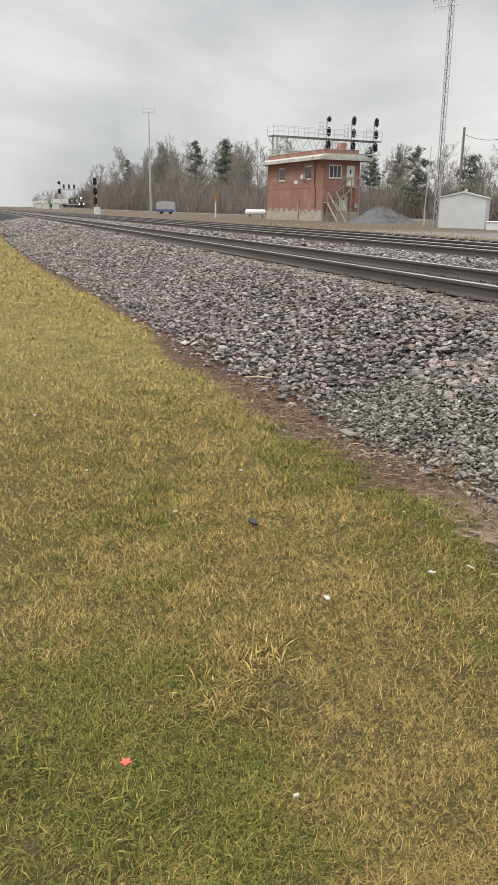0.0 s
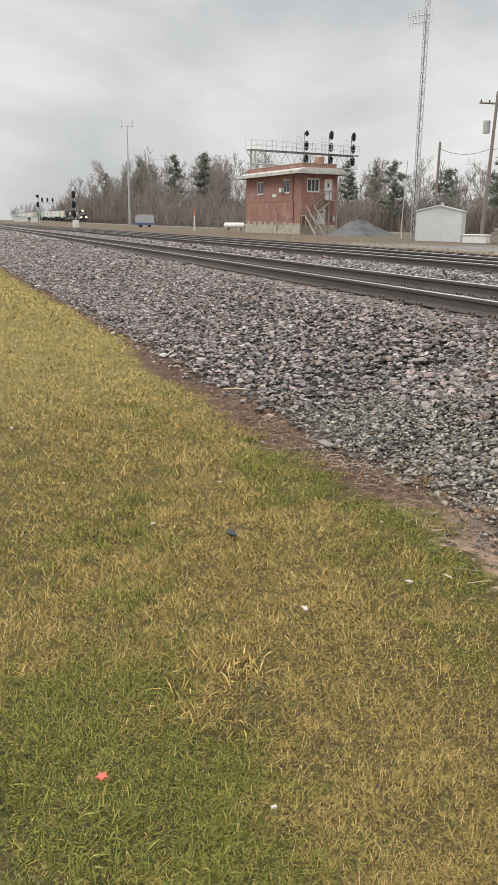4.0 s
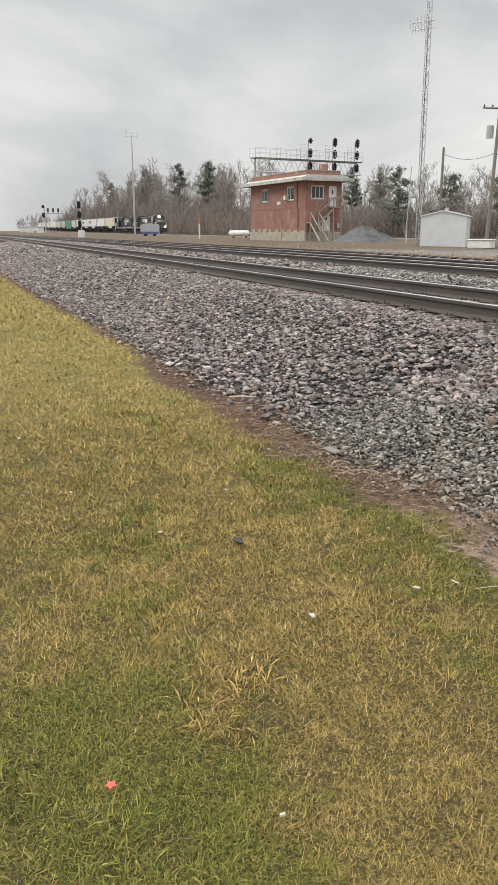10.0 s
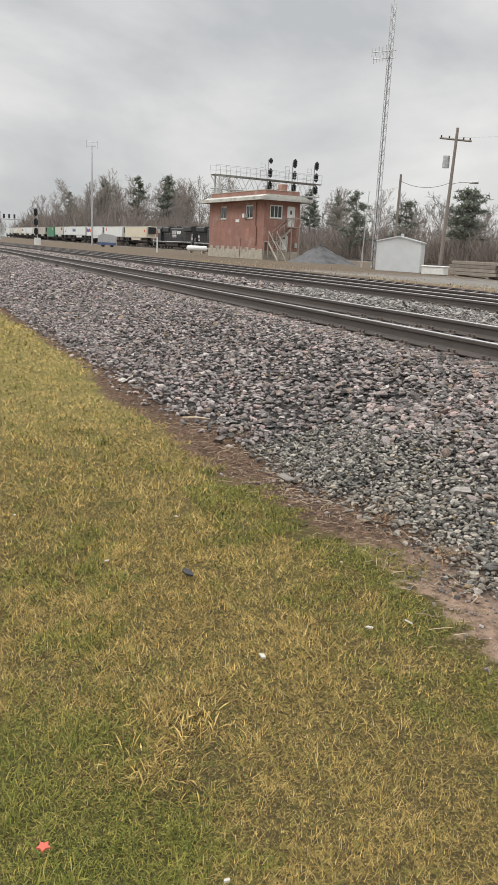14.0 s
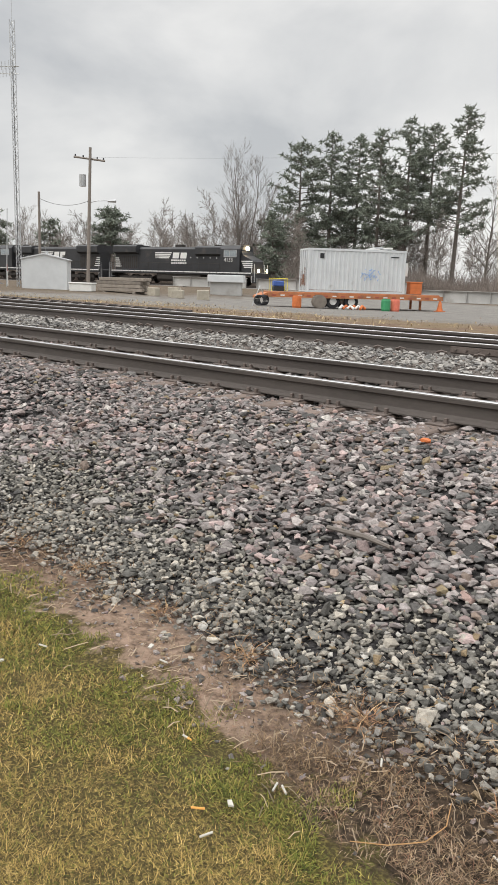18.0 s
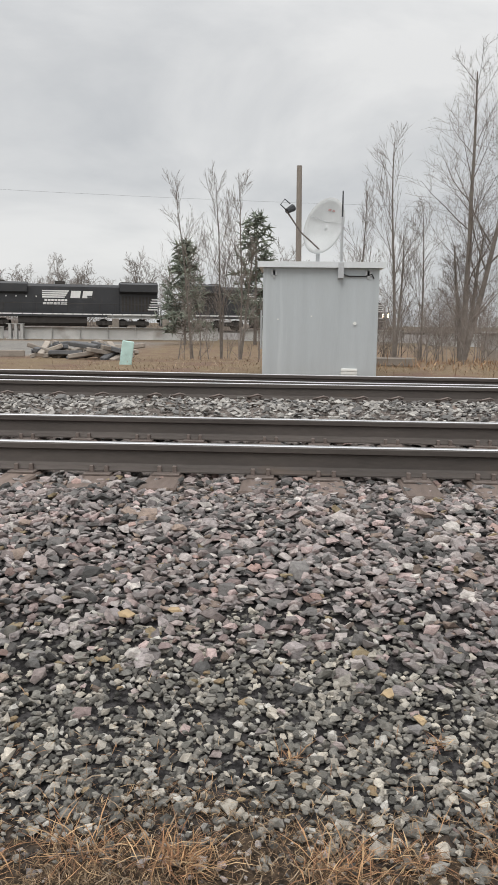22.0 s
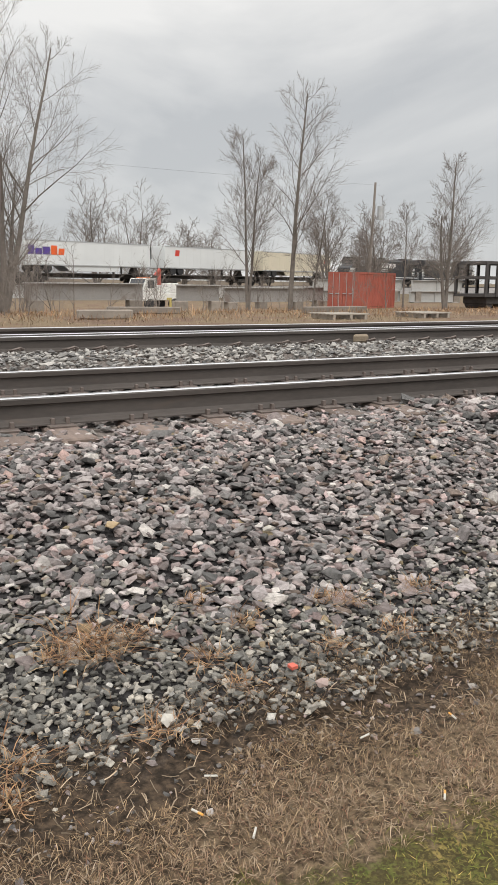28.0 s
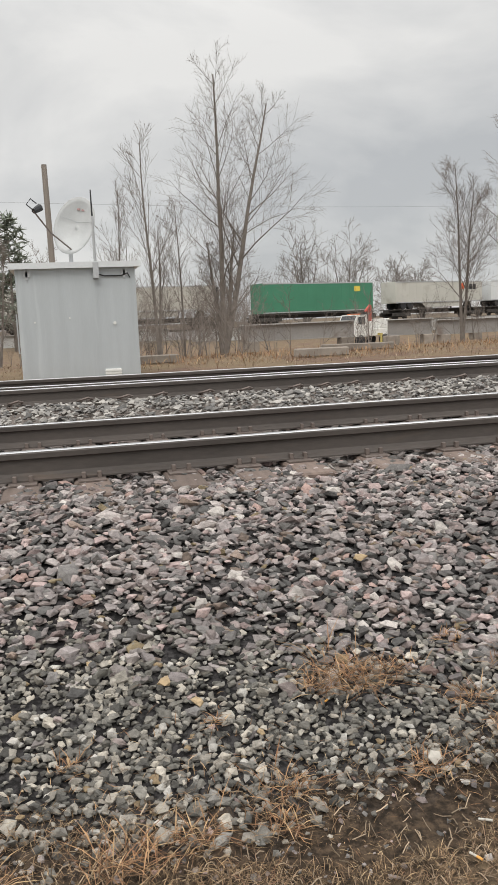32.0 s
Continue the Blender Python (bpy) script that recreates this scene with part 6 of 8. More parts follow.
def thicket_form(seed, n=230, height=4.0, radius=2.3):
    """A dense leafless thicket: upright twigs as thin slips filling an uneven dome."""
    rnd = random.Random(seed)
    s = Shape()
    for _ in range(n):
        a, r = rnd.uniform(0, 2 * math.pi), radius * math.sqrt(rnd.random())
        top = height * (1 - 0.55 * (r / radius) ** 2) * rnd.uniform(0.5, 1.08)
        z0 = rnd.uniform(-0.1, 0.75) * top
        d = Vector((rnd.gauss(0, 0.3) + 0.25 * math.cos(a), rnd.gauss(0, 0.3) + 0.25 * math.sin(a), 1)).normalized() * min(top - z0, rnd.uniform(0.7, 1.7))
        p0 = Vector((r * math.cos(a), r * math.sin(a), z0))
        side = d.cross(Vector((rnd.gauss(0, 1), rnd.gauss(0, 1), 0.2))).normalized() * rnd.uniform(0.018, 0.042)
        s.add([(p0 - side)[:], (p0 + side)[:], (p0 + d)[:]], [(0, 1, 2)])
    return np.array(s.v), np.array(s.f)


THICKET = [thicket_form(260 + k) for k in range(5)]


def line_y(x_):
    """Course of the far line: straight in the middle, swinging away on the right, curving parallel to the near tracks on the left."""
    x_ = np.asarray(x_, float)
    d = -13.9 - x_
    d = 8.0 * np.logaddexp(0.0, d / 8.0)
    u = np.clip(x_ - 27, 0, None)
    y_ = 82.8 + 0.1673 * (x_ + 13.9) + 0.22 * u * u / (u + 4) + 0.1673 * d - 42.0 * (1 - np.exp(-d / 132.0))
    return np.maximum(y_, 47.6)


def wood(name, n, x0, x1, d0, d1, s0, s1, forms, label, tall=((0, 1.0), (1, 1.0)), material=None):
    x_ = rs.uniform(x0, x1, n)
    y_ = line_y(x_) + rs.uniform(d0, d1, n)
    size = rs.uniform(s0, s1, n) * np.interp(x_, [q[0] for q in tall], [q[1] for q in tall])
    return strew(name, np.c_[x_, y_, ground_z(x_, y_) - 0.1], size, forms, material or M_WOODS, label, "woods", tilt=0.05)


RISE = ((-640, 1.3), (-560, 2.3), (-300, 2.3), (-235, 1.7), (-165, 1.3), (-120, 1.1), (-70, 1.05))
wood("far_woods", 50, -950, -600, 10, 80, 1.0, 1.4, FAR, "distant leafless woods along the railway")
wood("far_woods", 100, -450, -70, 11, 52, 0.72, 1.06, FAR, "dense leafless winter woods behind the railway", RISE)
wood("far_woods", 55, -150, -45, 9, 40, 0.7, 1.0, FAR, "dense leafless winter woods beyond the girders")
wood("far_woods", 45, -75, -30, 26, 60, 0.65, 1.0, FAR, "leafless winter woods beyond the train")
wood("far_woods", 50, -40, 190, 60, 130, 0.45, 0.8, FAR, "distant leafless trees beyond the train")
wood("far_brush", 60, -450, -60, 3, 8, 0.8, 1.3, LOW, "low leafless brush beside the far line")
wood("far_brush", 60, -60, 160, 10, 50, 0.6, 1.1, LOW, "low leafless brush beyond the train")
wood("far_thicket", 430, -480, -165, 10, 48, 1.0, 1.5, THICKET, "dense brown leafless thicket along the woods", ((-480, 3.1), (-300, 2.9), (-235, 2.0), (-165, 1.5)), M_THICKET)
wood("far_thicket", 330, -170, -70, 8, 34, 1.0, 1.55, THICKET, "dense brown leafless thicket behind the signal tower", ((-170, 1.4), (-100, 1.15)), M_THICKET)
wood("far_thicket", 190, -75, -28, 9, 34, 0.6, 1.1, THICKET, "dense brown leafless thicket beyond the girders", ((0, 1.0), (1, 1.0)), M_THICKET)
wood("far_thicket", 130, -45, 40, 15, 50, 0.45, 0.85, THICKET, "leafless thicket beyond the far line", ((0, 1.0), (1, 1.0)), M_THICKET)
wood("far_thicket", 140, -30, 160, 22, 70, 0.35, 0.65, THICKET, "low leafless thicket far beyond the train", ((0, 1.0), (1, 1.0)), M_THICKET)
for n, (az_, rg_, h_) in enumerate(((-60.6, 140, 11.0), (-57.2, 138, 9.5))):
    pine(*by_az(az_, rg_), h_, 90 + n, "dull green conifer among the winter woods", 0.15, 0.28, dense=0.6, tip=0.35, size=0.7)
for n, (x_, d_, h_) in enumerate(((-285, 26, 23), (-262, 30, 22), (-330, 24, 24), (-165, 34, 13), (-156, 22, 13.5), (-420, 26, 23))):
    pine(x_, float(line_y(x_)) + d_, h_, 80 + n, "dark pine rising from the winter woods", 0.45, 0.2, dense=0.55, size=0.8 if h_ < 20 else 1.2)
# brush between cabinet and girders
bx = np.concatenate([rs.uniform(-4.0, -1.2, 14), rs.uniform(1.6, 6.5, 64), rs.uniform(8, 26, 44)])
by = np.concatenate([rs.uniform(24, 29, 14), rs.uniform(22, 34, 64), rs.uniform(28, 44, 44)])
strew("leafless_brush", np.c_[bx, by, ground_z(bx, by) - 0.05], rs.uniform(0.4, 0.85, len(bx)), NEAR_LOW, M_TWIG, "low grey-brown leafless brush on the verge", "brush", tilt=0.1)
# parked dark steel wagon frames on the right, and pallets on the verge
M_UNDERSIDE = mat("sooty_steel", (0.075, 0.07, 0.068), 0.8, 0.2, 0.35, 3, 40, 0.2)
wagon = thing("parked_wagon", "parked sooty black steel two-deck wagon frame", "wagon", pose(*by_az(47.2, 70), gz(*by_az(47.2, 70)), 0, 0, 9.5))
for z0 in (0.9, 2.2, 3.3):
    part("deck", Shape().box(-8, 8, -1.4, 1.4, z0, z0 + 0.22), M_UNDERSIDE, wagon)
for k in range(13):
    for b_ in (-1.45, 1.3):
        part("post", Shape().box(-8 + k * 1.32, -7.75 + k * 1.32, b_, b_ + 0.15, 0.9, 3.4), M_UNDERSIDE, wagon)
for k in (1, 3, 4, 6, 7, 9, 11):
    for z0 in (1.12, 2.42):
        part("side_sheet", Shape().box(-7.75 + k * 1.32, -6.68 + k * 1.32, -1.42, -1.38, z0, z0 + (1.08 if z0 < 2 else 0.88)), M_UNDERSIDE, wagon)
for a in (-6, 6):
    part("bogie", Shape().box(a - 1.3, a + 1.3, -1.1, 1.1, 0.35, 0.9, bevel=0.05), M_UNDERSIDE, wagon)
    for c in (-0.8, 0.8):
        part("wheel", Shape().tube([(a + c, -1.0, 0.42), (a + c, 1.0, 0.42)], 0.42, 14), M_UNDERSIDE, wagon)
for n, (x_, y_) in enumerate(((11.7, 17.2), (14.6, 17.4))):
    o = thing("wooden_pallet", "pale wooden pallet lying on the verge", "pallet", stand(x_, y_, 8 * n), group="pallets on the verge")
    for k in range(6):
        part("board", Shape().box(-0.6, 0.6, -0.5 + k * 0.18, -0.38 + k * 0.18, 0.12, 0.145), M_STAIR, o)
    for k in (-0.5, 0.0, 0.45):
        part("bearer", Shape().box(k, k + 0.08, -0.5, 0.52, 0.0, 0.12), M_STAIR, o)

# ---- the far line and the train on it ----
def line_z(x_):
    return 0.85 + 0.004 * np.clip(-140 - np.asarray(x_, float), 0, 400)


def ribbon(name, offs, xs, material, label):
    """A strip along the far line: offs are pairs of (offset, height above rail top, or None for the ground)."""
    y_ = line_y(xs)
    dy = np.gradient(y_, xs)
    nx, ny = -dy / np.hypot(1, dy), 1 / np.hypot(1, dy)
    rows = []
    for o, h in offs:
        px, py = xs + nx * o, y_ + ny * o
        pz = ground_z(px, py) - 0.3 if h is None else line_z(xs) + h
        rows.append(np.stack([px, py, pz], -1))
    v = np.concatenate(rows)
    n, m = len(xs), len(offs)
    i = np.arange(m - 1)[:, None] * n + np.arange(n - 1)[None]
    return bulk(name, v, np.stack([i, i + 1, i + n + 1, i + n], -1).reshape(-1, 4), material, label, "railway track", "structure")


far_xs = np.concatenate([np.arange(-700, -260, 20.0), np.arange(-260, -150, 5.0), np.arange(-150, 260, 20.0)])
M_BED = mat("far_ballast", (0.22, 0.205, 0.195), 0.95, 0, 0.3, 1.5, 20, 0.5)
ribbon("far_track_bed", [(-3.6, None), (-1.7, -0.2), (1.7, -0.2), (3.6, None)], far_xs, M_BED, "grey stone bed of the far line")
for o in (-0.75, 0.75):
    ribbon("far_rail", [(o - 0.035, -0.2), (o - 0.035, 0.0), (o + 0.035, 0.0), (o + 0.035, -0.2)], far_xs, M_RAIL, "rail of the far line")

M_LOCO = mat("black_locomotive_paint", (0.034, 0.035, 0.038), 0.5, 0, 0.3, 0.8, 30, 0.03, dirt=((0.075, 0.068, 0.062), 0.9, 0.6))
M_UNDER = mat("dusty_underframe", (0.045, 0.040, 0.036), 0.85, 0, 0.35, 2, 30, 0.2)
M_STRIPE = mat("white_stripe_paint", (0.75, 0.75, 0.73), 0.6, 0, 0.1, 2, 30, 0)
M_BEAM = glow("headlight_glow", (1.0, 0.8, 0.5), 14.0)


def letters(text, size, material, parent, m, name="number"):
    cu = bpy.data.curves.new(name, "FONT")
    cu.body, cu.size, cu.extrude = text, size, 0.004
    tmp = bpy.data.objects.new(name, cu)
    scene.collection.objects.link(tmp)
    bpy.context.view_layer.update()
    me = bpy.data.meshes.new_from_object(tmp)
    bpy.data.objects.remove(tmp)
    me.materials.clear()
    me.materials.append(material)
    ob = new(name, me)
    ob.parent = parent
    ob.matrix_basis = m
    return ob


def bogie(parent, x_, axles, gauge_r=0.53, base=1.9):
    b = part("bogie", Shape().box(x_ - base * (axles - 1) / 2 - 0.7, x_ + base * (axles - 1) / 2 + 0.7, -1.2, -1.05, 0.42, 0.85, bevel=0.04)
             .box(x_ - base * (axles - 1) / 2 - 0.7, x_ + base * (axles - 1) / 2 + 0.7, 1.05, 1.2, 0.42, 0.85, bevel=0.04).box(x_ - 0.4, x_ + 0.4, -1.05, 1.05, 0.5, 0.9), M_UNDER, parent)
    for k in range(axles):
        a = x_ + (k - (axles - 1) / 2) * base
        w = part("wheelset", Shape().tube([(a, -0.82, gauge_r), (a, -0.7, gauge_r)], gauge_r, 18).tube([(a, 0.7, gauge_r), (a, 0.82, gauge_r)], gauge_r, 18).tube([(a, -0.7, gauge_r), (a, 0.7, gauge_r)], 0.1, 8), M_UNDER, b)
        for b0 in (-1.3, 1.2):
            part("axle_box", Shape().box(a - 0.2, a + 0.2, b0, b0 + 0.1, 0.4, 0.75, bevel=0.03), M_UNDER, w)
    return b


def locomotive(label, number, lamps):
    o = thing("locomotive", label, "locomotive", group="locomotives of the train")
    L2 = 11.15
    part("underframe", Shape().box(-L2 + 0.5, L2 - 0.5, -1.5, 1.5, 1.2, 1.55, bevel=0.03), M_LOCO, o)
    for sd in (-1, 1):
        y0 = 1.502 * sd
        for k in range(22):
            a = -L2 + 0.6 + k * 0.96
            part("sill_stripe", Shape().box(a, a + 0.9, min(y0, y0 + 0.012 * sd), max(y0, y0 + 0.012 * sd), 1.42, 1.53), M_STRIPE, o, "white reflective sill stripe")
    part("fuel_tank", Shape().prism([(-1.35, 1.2), (-1.35, 0.6), (-0.9, 0.3), (0.9, 0.3), (1.35, 0.6), (1.35, 1.2)], -3.3, 3.3), M_UNDER, o)
    bogie(o, -6.8, 3)
    bogie(o, 6.8, 3)
    part("long_hood", Shape().prism([(-0.92, 1.55), (-0.92, 4.15), (-0.65, 4.4), (0.65, 4.4), (0.92, 4.15), (0.92, 1.55)], -6.5, 6.2), M_LOCO, o)
    part("radiator", Shape().prism([(-0.95, 1.56), (-0.95, 3.5), (-1.5, 3.75), (-1.5, 4.45), (-1.2, 4.62), (1.2, 4.62), (1.5, 4.45), (1.5, 3.75), (0.95, 3.5), (0.95, 1.56)], -10.3, -6.52), M_LOCO, o, "black radiator section with overhang")
    part("dynamic_brake", Shape().prism([(-1.0, 3.4), (-1.25, 3.6), (-1.25, 4.35), (-0.9, 4.55), (0.9, 4.55), (1.25, 4.35), (1.25, 3.6), (1.0, 3.4)], 2.4, 6.1), M_LOCO, o)
    part("exhaust", Shape().box(-1.2, -0.2, -0.4, 0.4, 4.4, 4.72, bevel=0.03), M_UNDER, o)
    cabp = part("cab", Shape().prism([(-1.5, 1.56), (-1.5, 4.2), (-1.1, 4.6), (1.1, 4.6), (1.5, 4.2), (1.5, 1.56)], 6.22, 8.9), M_LOCO, o)
    part("nose", Shape().prism([(8.92, 1.56), (8.92, 4.05), (9.2, 3.5), (10.3, 3.0), (10.5, 2.8), (10.5, 1.56)], -1.2, 1.2, "y"), M_LOCO, o)
    part("windscreen", Shape().prism([(8.93, 3.55), (8.93, 4.15), (8.96, 4.15), (9.0, 3.55)], -1.15, 1.15, "y"), M_GLASS, cabp)
    for sd in (-1, 1):
        y0 = 1.502 * sd
        a, b = min(y0, y0 + 0.02 * sd), max(y0, y0 + 0.02 * sd)
        for x0, x1 in ((6.8, 7.5), (7.6, 8.4)):
            part("side_window", Shape().box(x0, x1, a, b, 3.35, 4.0), mat("cab_window", (0.30, 0.34, 0.36), 0.1), cabp)
        fr = Shape()
        for x0 in (6.72, 7.52, 8.42):
            fr.box(x0, x0 + 0.07, a, b + 0.004, 3.28, 4.07)
        fr.box(6.72, 8.49, a, b + 0.003, 3.26, 3.33).box(6.72, 8.49, a, b + 0.003, 4.02, 4.09)
        part("window_frame", fr, M_ALU, cabp)
        h0 = 0.922 * sd
        a, b = min(h0, h0 + 0.012 * sd), max(h0, h0 + 0.012 * sd)
        # four slanted bars and a broad mark: the railway's emblem as plain shapes
        def reads(outline):
            return [(u if sd < 0 else -2.9 - u, w) for u, w in outline]

        for k in range(4):
            z0 = 3.05 + k * 0.2
            part("emblem_bar", Shape().prism(reads([(-3.9 + 0.0 * k, z0), (-1.75 + 0.13 * k, z0), (-1.68 + 0.13 * k, z0 + 0.13), (-3.9, z0 + 0.13)]), a, b, "y"), M_STRIPE, o, "white emblem bar")
        for x0 in (-1.2, -0.05):
            part("emblem_mark", Shape().prism(reads([(x0, 3.05), (x0 + 0.12, 3.75), (x0 + 1.05, 3.75), (x0 + 0.93, 3.05)]), a, b, "y"), M_STRIPE, o, "white emblem block")
        for k in range(7):
            part("name_bar", Shape().box(-1.4 + 0.32 * k, -1.14 + 0.32 * k, a, b, 2.72, 2.92), M_STRIPE, o)
            part("name_bar", Shape().box(-1.4 + 0.34 * k, -1.12 + 0.34 * k, a, b, 2.40, 2.60), M_STRIPE, o)
        for k in range(12):
            x0 = -6.3 + k * 1.02
            if not -4.2 < x0 < 1.2:
                part("hood_door", Shape().box(x0, x0 + 0.92, a, b, 1.75, 3.3), M_LOCO, o)
        for k in range(10):
            part("grille_bar", Shape().box(-10.0 + k * 0.34, -9.8 + k * 0.34, a + 0.03 * sd, b + 0.03 * sd, 1.8, 3.3), M_UNDER, o)
        for k in range(4):
            yr = 1.503 * sd
            part("nose_stripe", Shape().prism([(9.0 + 0.12 * k, 2.75 - 0.22 * k), (10.52, 2.75 - 0.22 * k), (10.52, 2.87 - 0.22 * k), (8.95 + 0.12 * k, 2.87 - 0.22 * k)], min(yr * 0.8, yr * 0.81), max(yr * 0.8, yr * 0.81), "y"), M_STRIPE, o, "white warning stripe")
        for k in range(5):
            part("end_stripe", Shape().prism([(-10.31, 2.95 - 0.25 * k), (-9.75 + 0.1 * k, 2.95 - 0.25 * k), (-9.7 + 0.1 * k, 3.07 - 0.25 * k), (-10.31, 3.07 - 0.25 * k)], 0.98 * sd - 0.006, 0.98 * sd + 0.006, "y"), M_STRIPE, o, "white warning stripe")
        rail = Shape().tube([(-10.6, 1.45 * sd, 2.5), (6.1, 1.45 * sd, 2.5)], 0.022, 4)
        for k in range(12):
            rail.tube([(-10.6 + k * 1.52, 1.45 * sd, 1.55), (-10.6 + k * 1.52, 1.45 * sd, 2.5)], 0.022, 4)
        part("handrail", rail, M_UNDER, o)
        for x0 in (-10.95, 10.55):
            st = Shape()
            for k in range(4):
                st.box(x0 - 0.1, x0 + 0.45, 1.1 * sd - 0.2, 1.1 * sd + 0.3, 0.45 + 0.32 * k, 0.49 + 0.32 * k)
            st.tube([(x0, 1.45 * sd, 0.5), (x0, 1.45 * sd, 2.5)], 0.03, 4).tube([(x0 + 0.4, 1.45 * sd, 0.5), (x0 + 0.4, 1.45 * sd, 2.5)], 0.03, 4)
            part("step_well", st, M_STRIPE if x0 > 0 else M_ALU, o, "pale step edges")
        for k in range(5):
            part("hood_light", Shape().box(1.5 + k * 0.95, 1.62 + k * 0.95, a + 0.01 * sd, b + 0.015 * sd, 3.1, 3.22), M_STRIPE, o)
    for x0 in (-L2, L2 - 0.5):
        part("pilot", Shape().box(x0, x0 + 0.5, -1.45, 1.45, 0.35, 1.5, bevel=0.05), M_LOCO, o)
        part("coupler", Shape().box(x0 - 0.35, x0 + 0.85, -0.15, 0.15, 0.75, 1.0, bevel=0.04), M_UNDER, o)
    for k in range(3):
        part("roof_fan", Shape().cyl(-7.2 - k * 1.3, 0, 4.62, 4.72, 0.55, sides=18), M_UNDER, o)
    part("horn", Shape().box(4.6, 5.2, -0.3, 0.3, 4.55, 4.72, bevel=0.02), M_UNDER, o)
    part("cab_roof", Shape().box(6.2, 9.0, -1.05, 1.05, 4.602, 4.66), mat("grey_cab_roof", (0.28, 0.27, 0.24), 0.7), cabp)
    if number:
        letters(number, 0.62, M_STRIPE, cabp, pose(6.75, -1.508, 2.75, 90, 0, 0))
    else:
        for k in range(4):
            part("number_bar", Shape().box(6.8 + 0.4 * k, 7.1 + 0.4 * k, -1.515, -1.503, 2.8, 3.2), M_STRIPE, cabp)
            part("number_bar", Shape().box(-9.9 + 0.3 * k, -9.7 + 0.3 * k, -1.515, -1.503, 3.95, 4.2), M_STRIPE, o)
    if lamps:
        for yy in (-0.16, 0.16):
            part("headlight", Shape().tube([(9.02, yy, 4.3), (9.12, yy, 4.3)], 0.2, 12), M_BEAM, o, "lit headlight")
        for yy in (-0.95, 0.95):
            part("ditch_light", Shape().tube([(11.16, yy, 1.75), (11.22, yy, 1.75)], 0.2, 12), M_BEAM, o, "lit ditch light")
    return o


def flatcar(label):
    o = thing("flatcar", label, "flatcar", group="flatcars of the train")
    part("spine", Shape().box(-8.6, 8.6, -0.45, 0.45, 0.75, 1.15, bevel=0.03), M_UNDER, o)
    part("deck", Shape().box(-8.4, 8.4, -1.35, 1.35, 1.151, 1.25), M_UNDER, o)
    for a in (-6.9, 6.9):
        bogie(o, a, 2, 0.42, 1.75)
    part("hitch", Shape().prism([(6.0, 1.25), (6.4, 2.0), (6.7, 2.0), (7.0, 1.25)], -0.4, 0.4, "y"), M_UNDER, o)
    for a in (-8.9, 8.9):
        part("coupler", Shape().box(a - 0.35, a + 0.35, -0.15, 0.15, 0.75, 0.98), M_UNDER, o)
    return o


def road_trailer(label, colour, marks=(), skirt=True, L_=16.1, box_only=False):
    o = thing("box_container" if box_only else "road_trailer", label, "container" if box_only else "trailer", group="trailers on the train")
    h = L_ / 2
    z0, z1 = (1.35 if box_only else 2.02), 4.66
    body = part("body", Shape().box(-h, h, -1.3, 1.3, z0, z1, bevel=0.03), colour, o)
    for sd in (-1, 1):
        y0 = 1.302 * sd
        a, b = min(y0, y0 + 0.014 * sd), max(y0, y0 + 0.014 * sd)
        part("top_rail", Shape().box(-h, h, a, b, z1 - 0.12, z1), M_ALU, body)
        part("bottom_rail", Shape().box(-h, h, a, b, z0, z0 + 0.12), M_ALU, body)
        seams = Shape()
        for k in range(1, int(L_ / 1.22)):
            seams.box(-h + k * 1.22 - 0.015, -h + k * 1.22 + 0.015, min(y0, y0 + 0.006 * sd), max(y0, y0 + 0.006 * sd), z0 + 0.12, z1 - 0.12)
        part("panel_seam", seams, colour, body)
    for (kind, x0, z, w, hh, colour_, slant) in marks:
        for sd in (-1, 1):
            y0 = 1.318 * sd
            xx = x0 if sd < 0 else -x0 - w
            part("mark", Shape().prism([(xx, z), (xx + w, z), (xx + w + slant, z + hh), (xx + slant, z + hh)], min(y0, y0 + 0.008 * sd), max(y0, y0 + 0.008 * sd), "y"), colour_, body, "coloured mark")
    if not box_only:
        for sd in (-1, 1):
            if skirt:
                part("side_skirt", Shape().prism([(-h + 4.6, z0), (h - 4.4, z0), (h - 4.4, 1.45), (-h + 5.3, 1.45)], 1.2 * sd - 0.01, 1.2 * sd + 0.01, "y"), colour, o)
        for a in (-h + 1.4, -h + 2.65):
            for b_ in (-1.25, 0.7):
                part("wheel", Shape().tube([(a, b_, 1.75), (a, b_ + 0.55, 1.75)], 0.5, 16), M_TYRE, o)
        part("landing_gear", Shape().box(h - 3.9, h - 3.7, -0.9, -0.75, 1.26, 2.0).box(h - 3.9, h - 3.7, 0.75, 0.9, 1.26, 2.0), M_UNDER, o)
        part("cooler", Shape().box(h, h + 0.5, -0.9, 0.9, 3.0, 4.5, bevel=0.05), M_BLACK, o)
    else:
        part("underside", Shape().box(-h, h, -1.2, 1.2, 1.252, 1.35), M_UNDER, o)
    return o


T_WHITE = mat("trailer_white", (0.70, 0.72, 0.72), 0.45, 0, 0.07, 0.5, 20, 0.02, dirt=((0.58, 0.57, 0.54), 0.6, 0.64))
T_CREAM = mat("trailer_cream", (0.66, 0.60, 0.47), 0.5, 0, 0.08, 0.5, 20, 0.02, dirt=((0.55, 0.49, 0.38), 0.6, 0.62))
T_DULL = mat("trailer_dull_white", (0.55, 0.54, 0.49), 0.55, 0, 0.1, 0.5, 20, 0.02, dirt=((0.42, 0.40, 0.35), 0.7, 0.58))
T_GREEN = mat("container_green", (0.055, 0.22, 0.13), 0.55, 0, 0.12, 0.5, 20, 0.02)
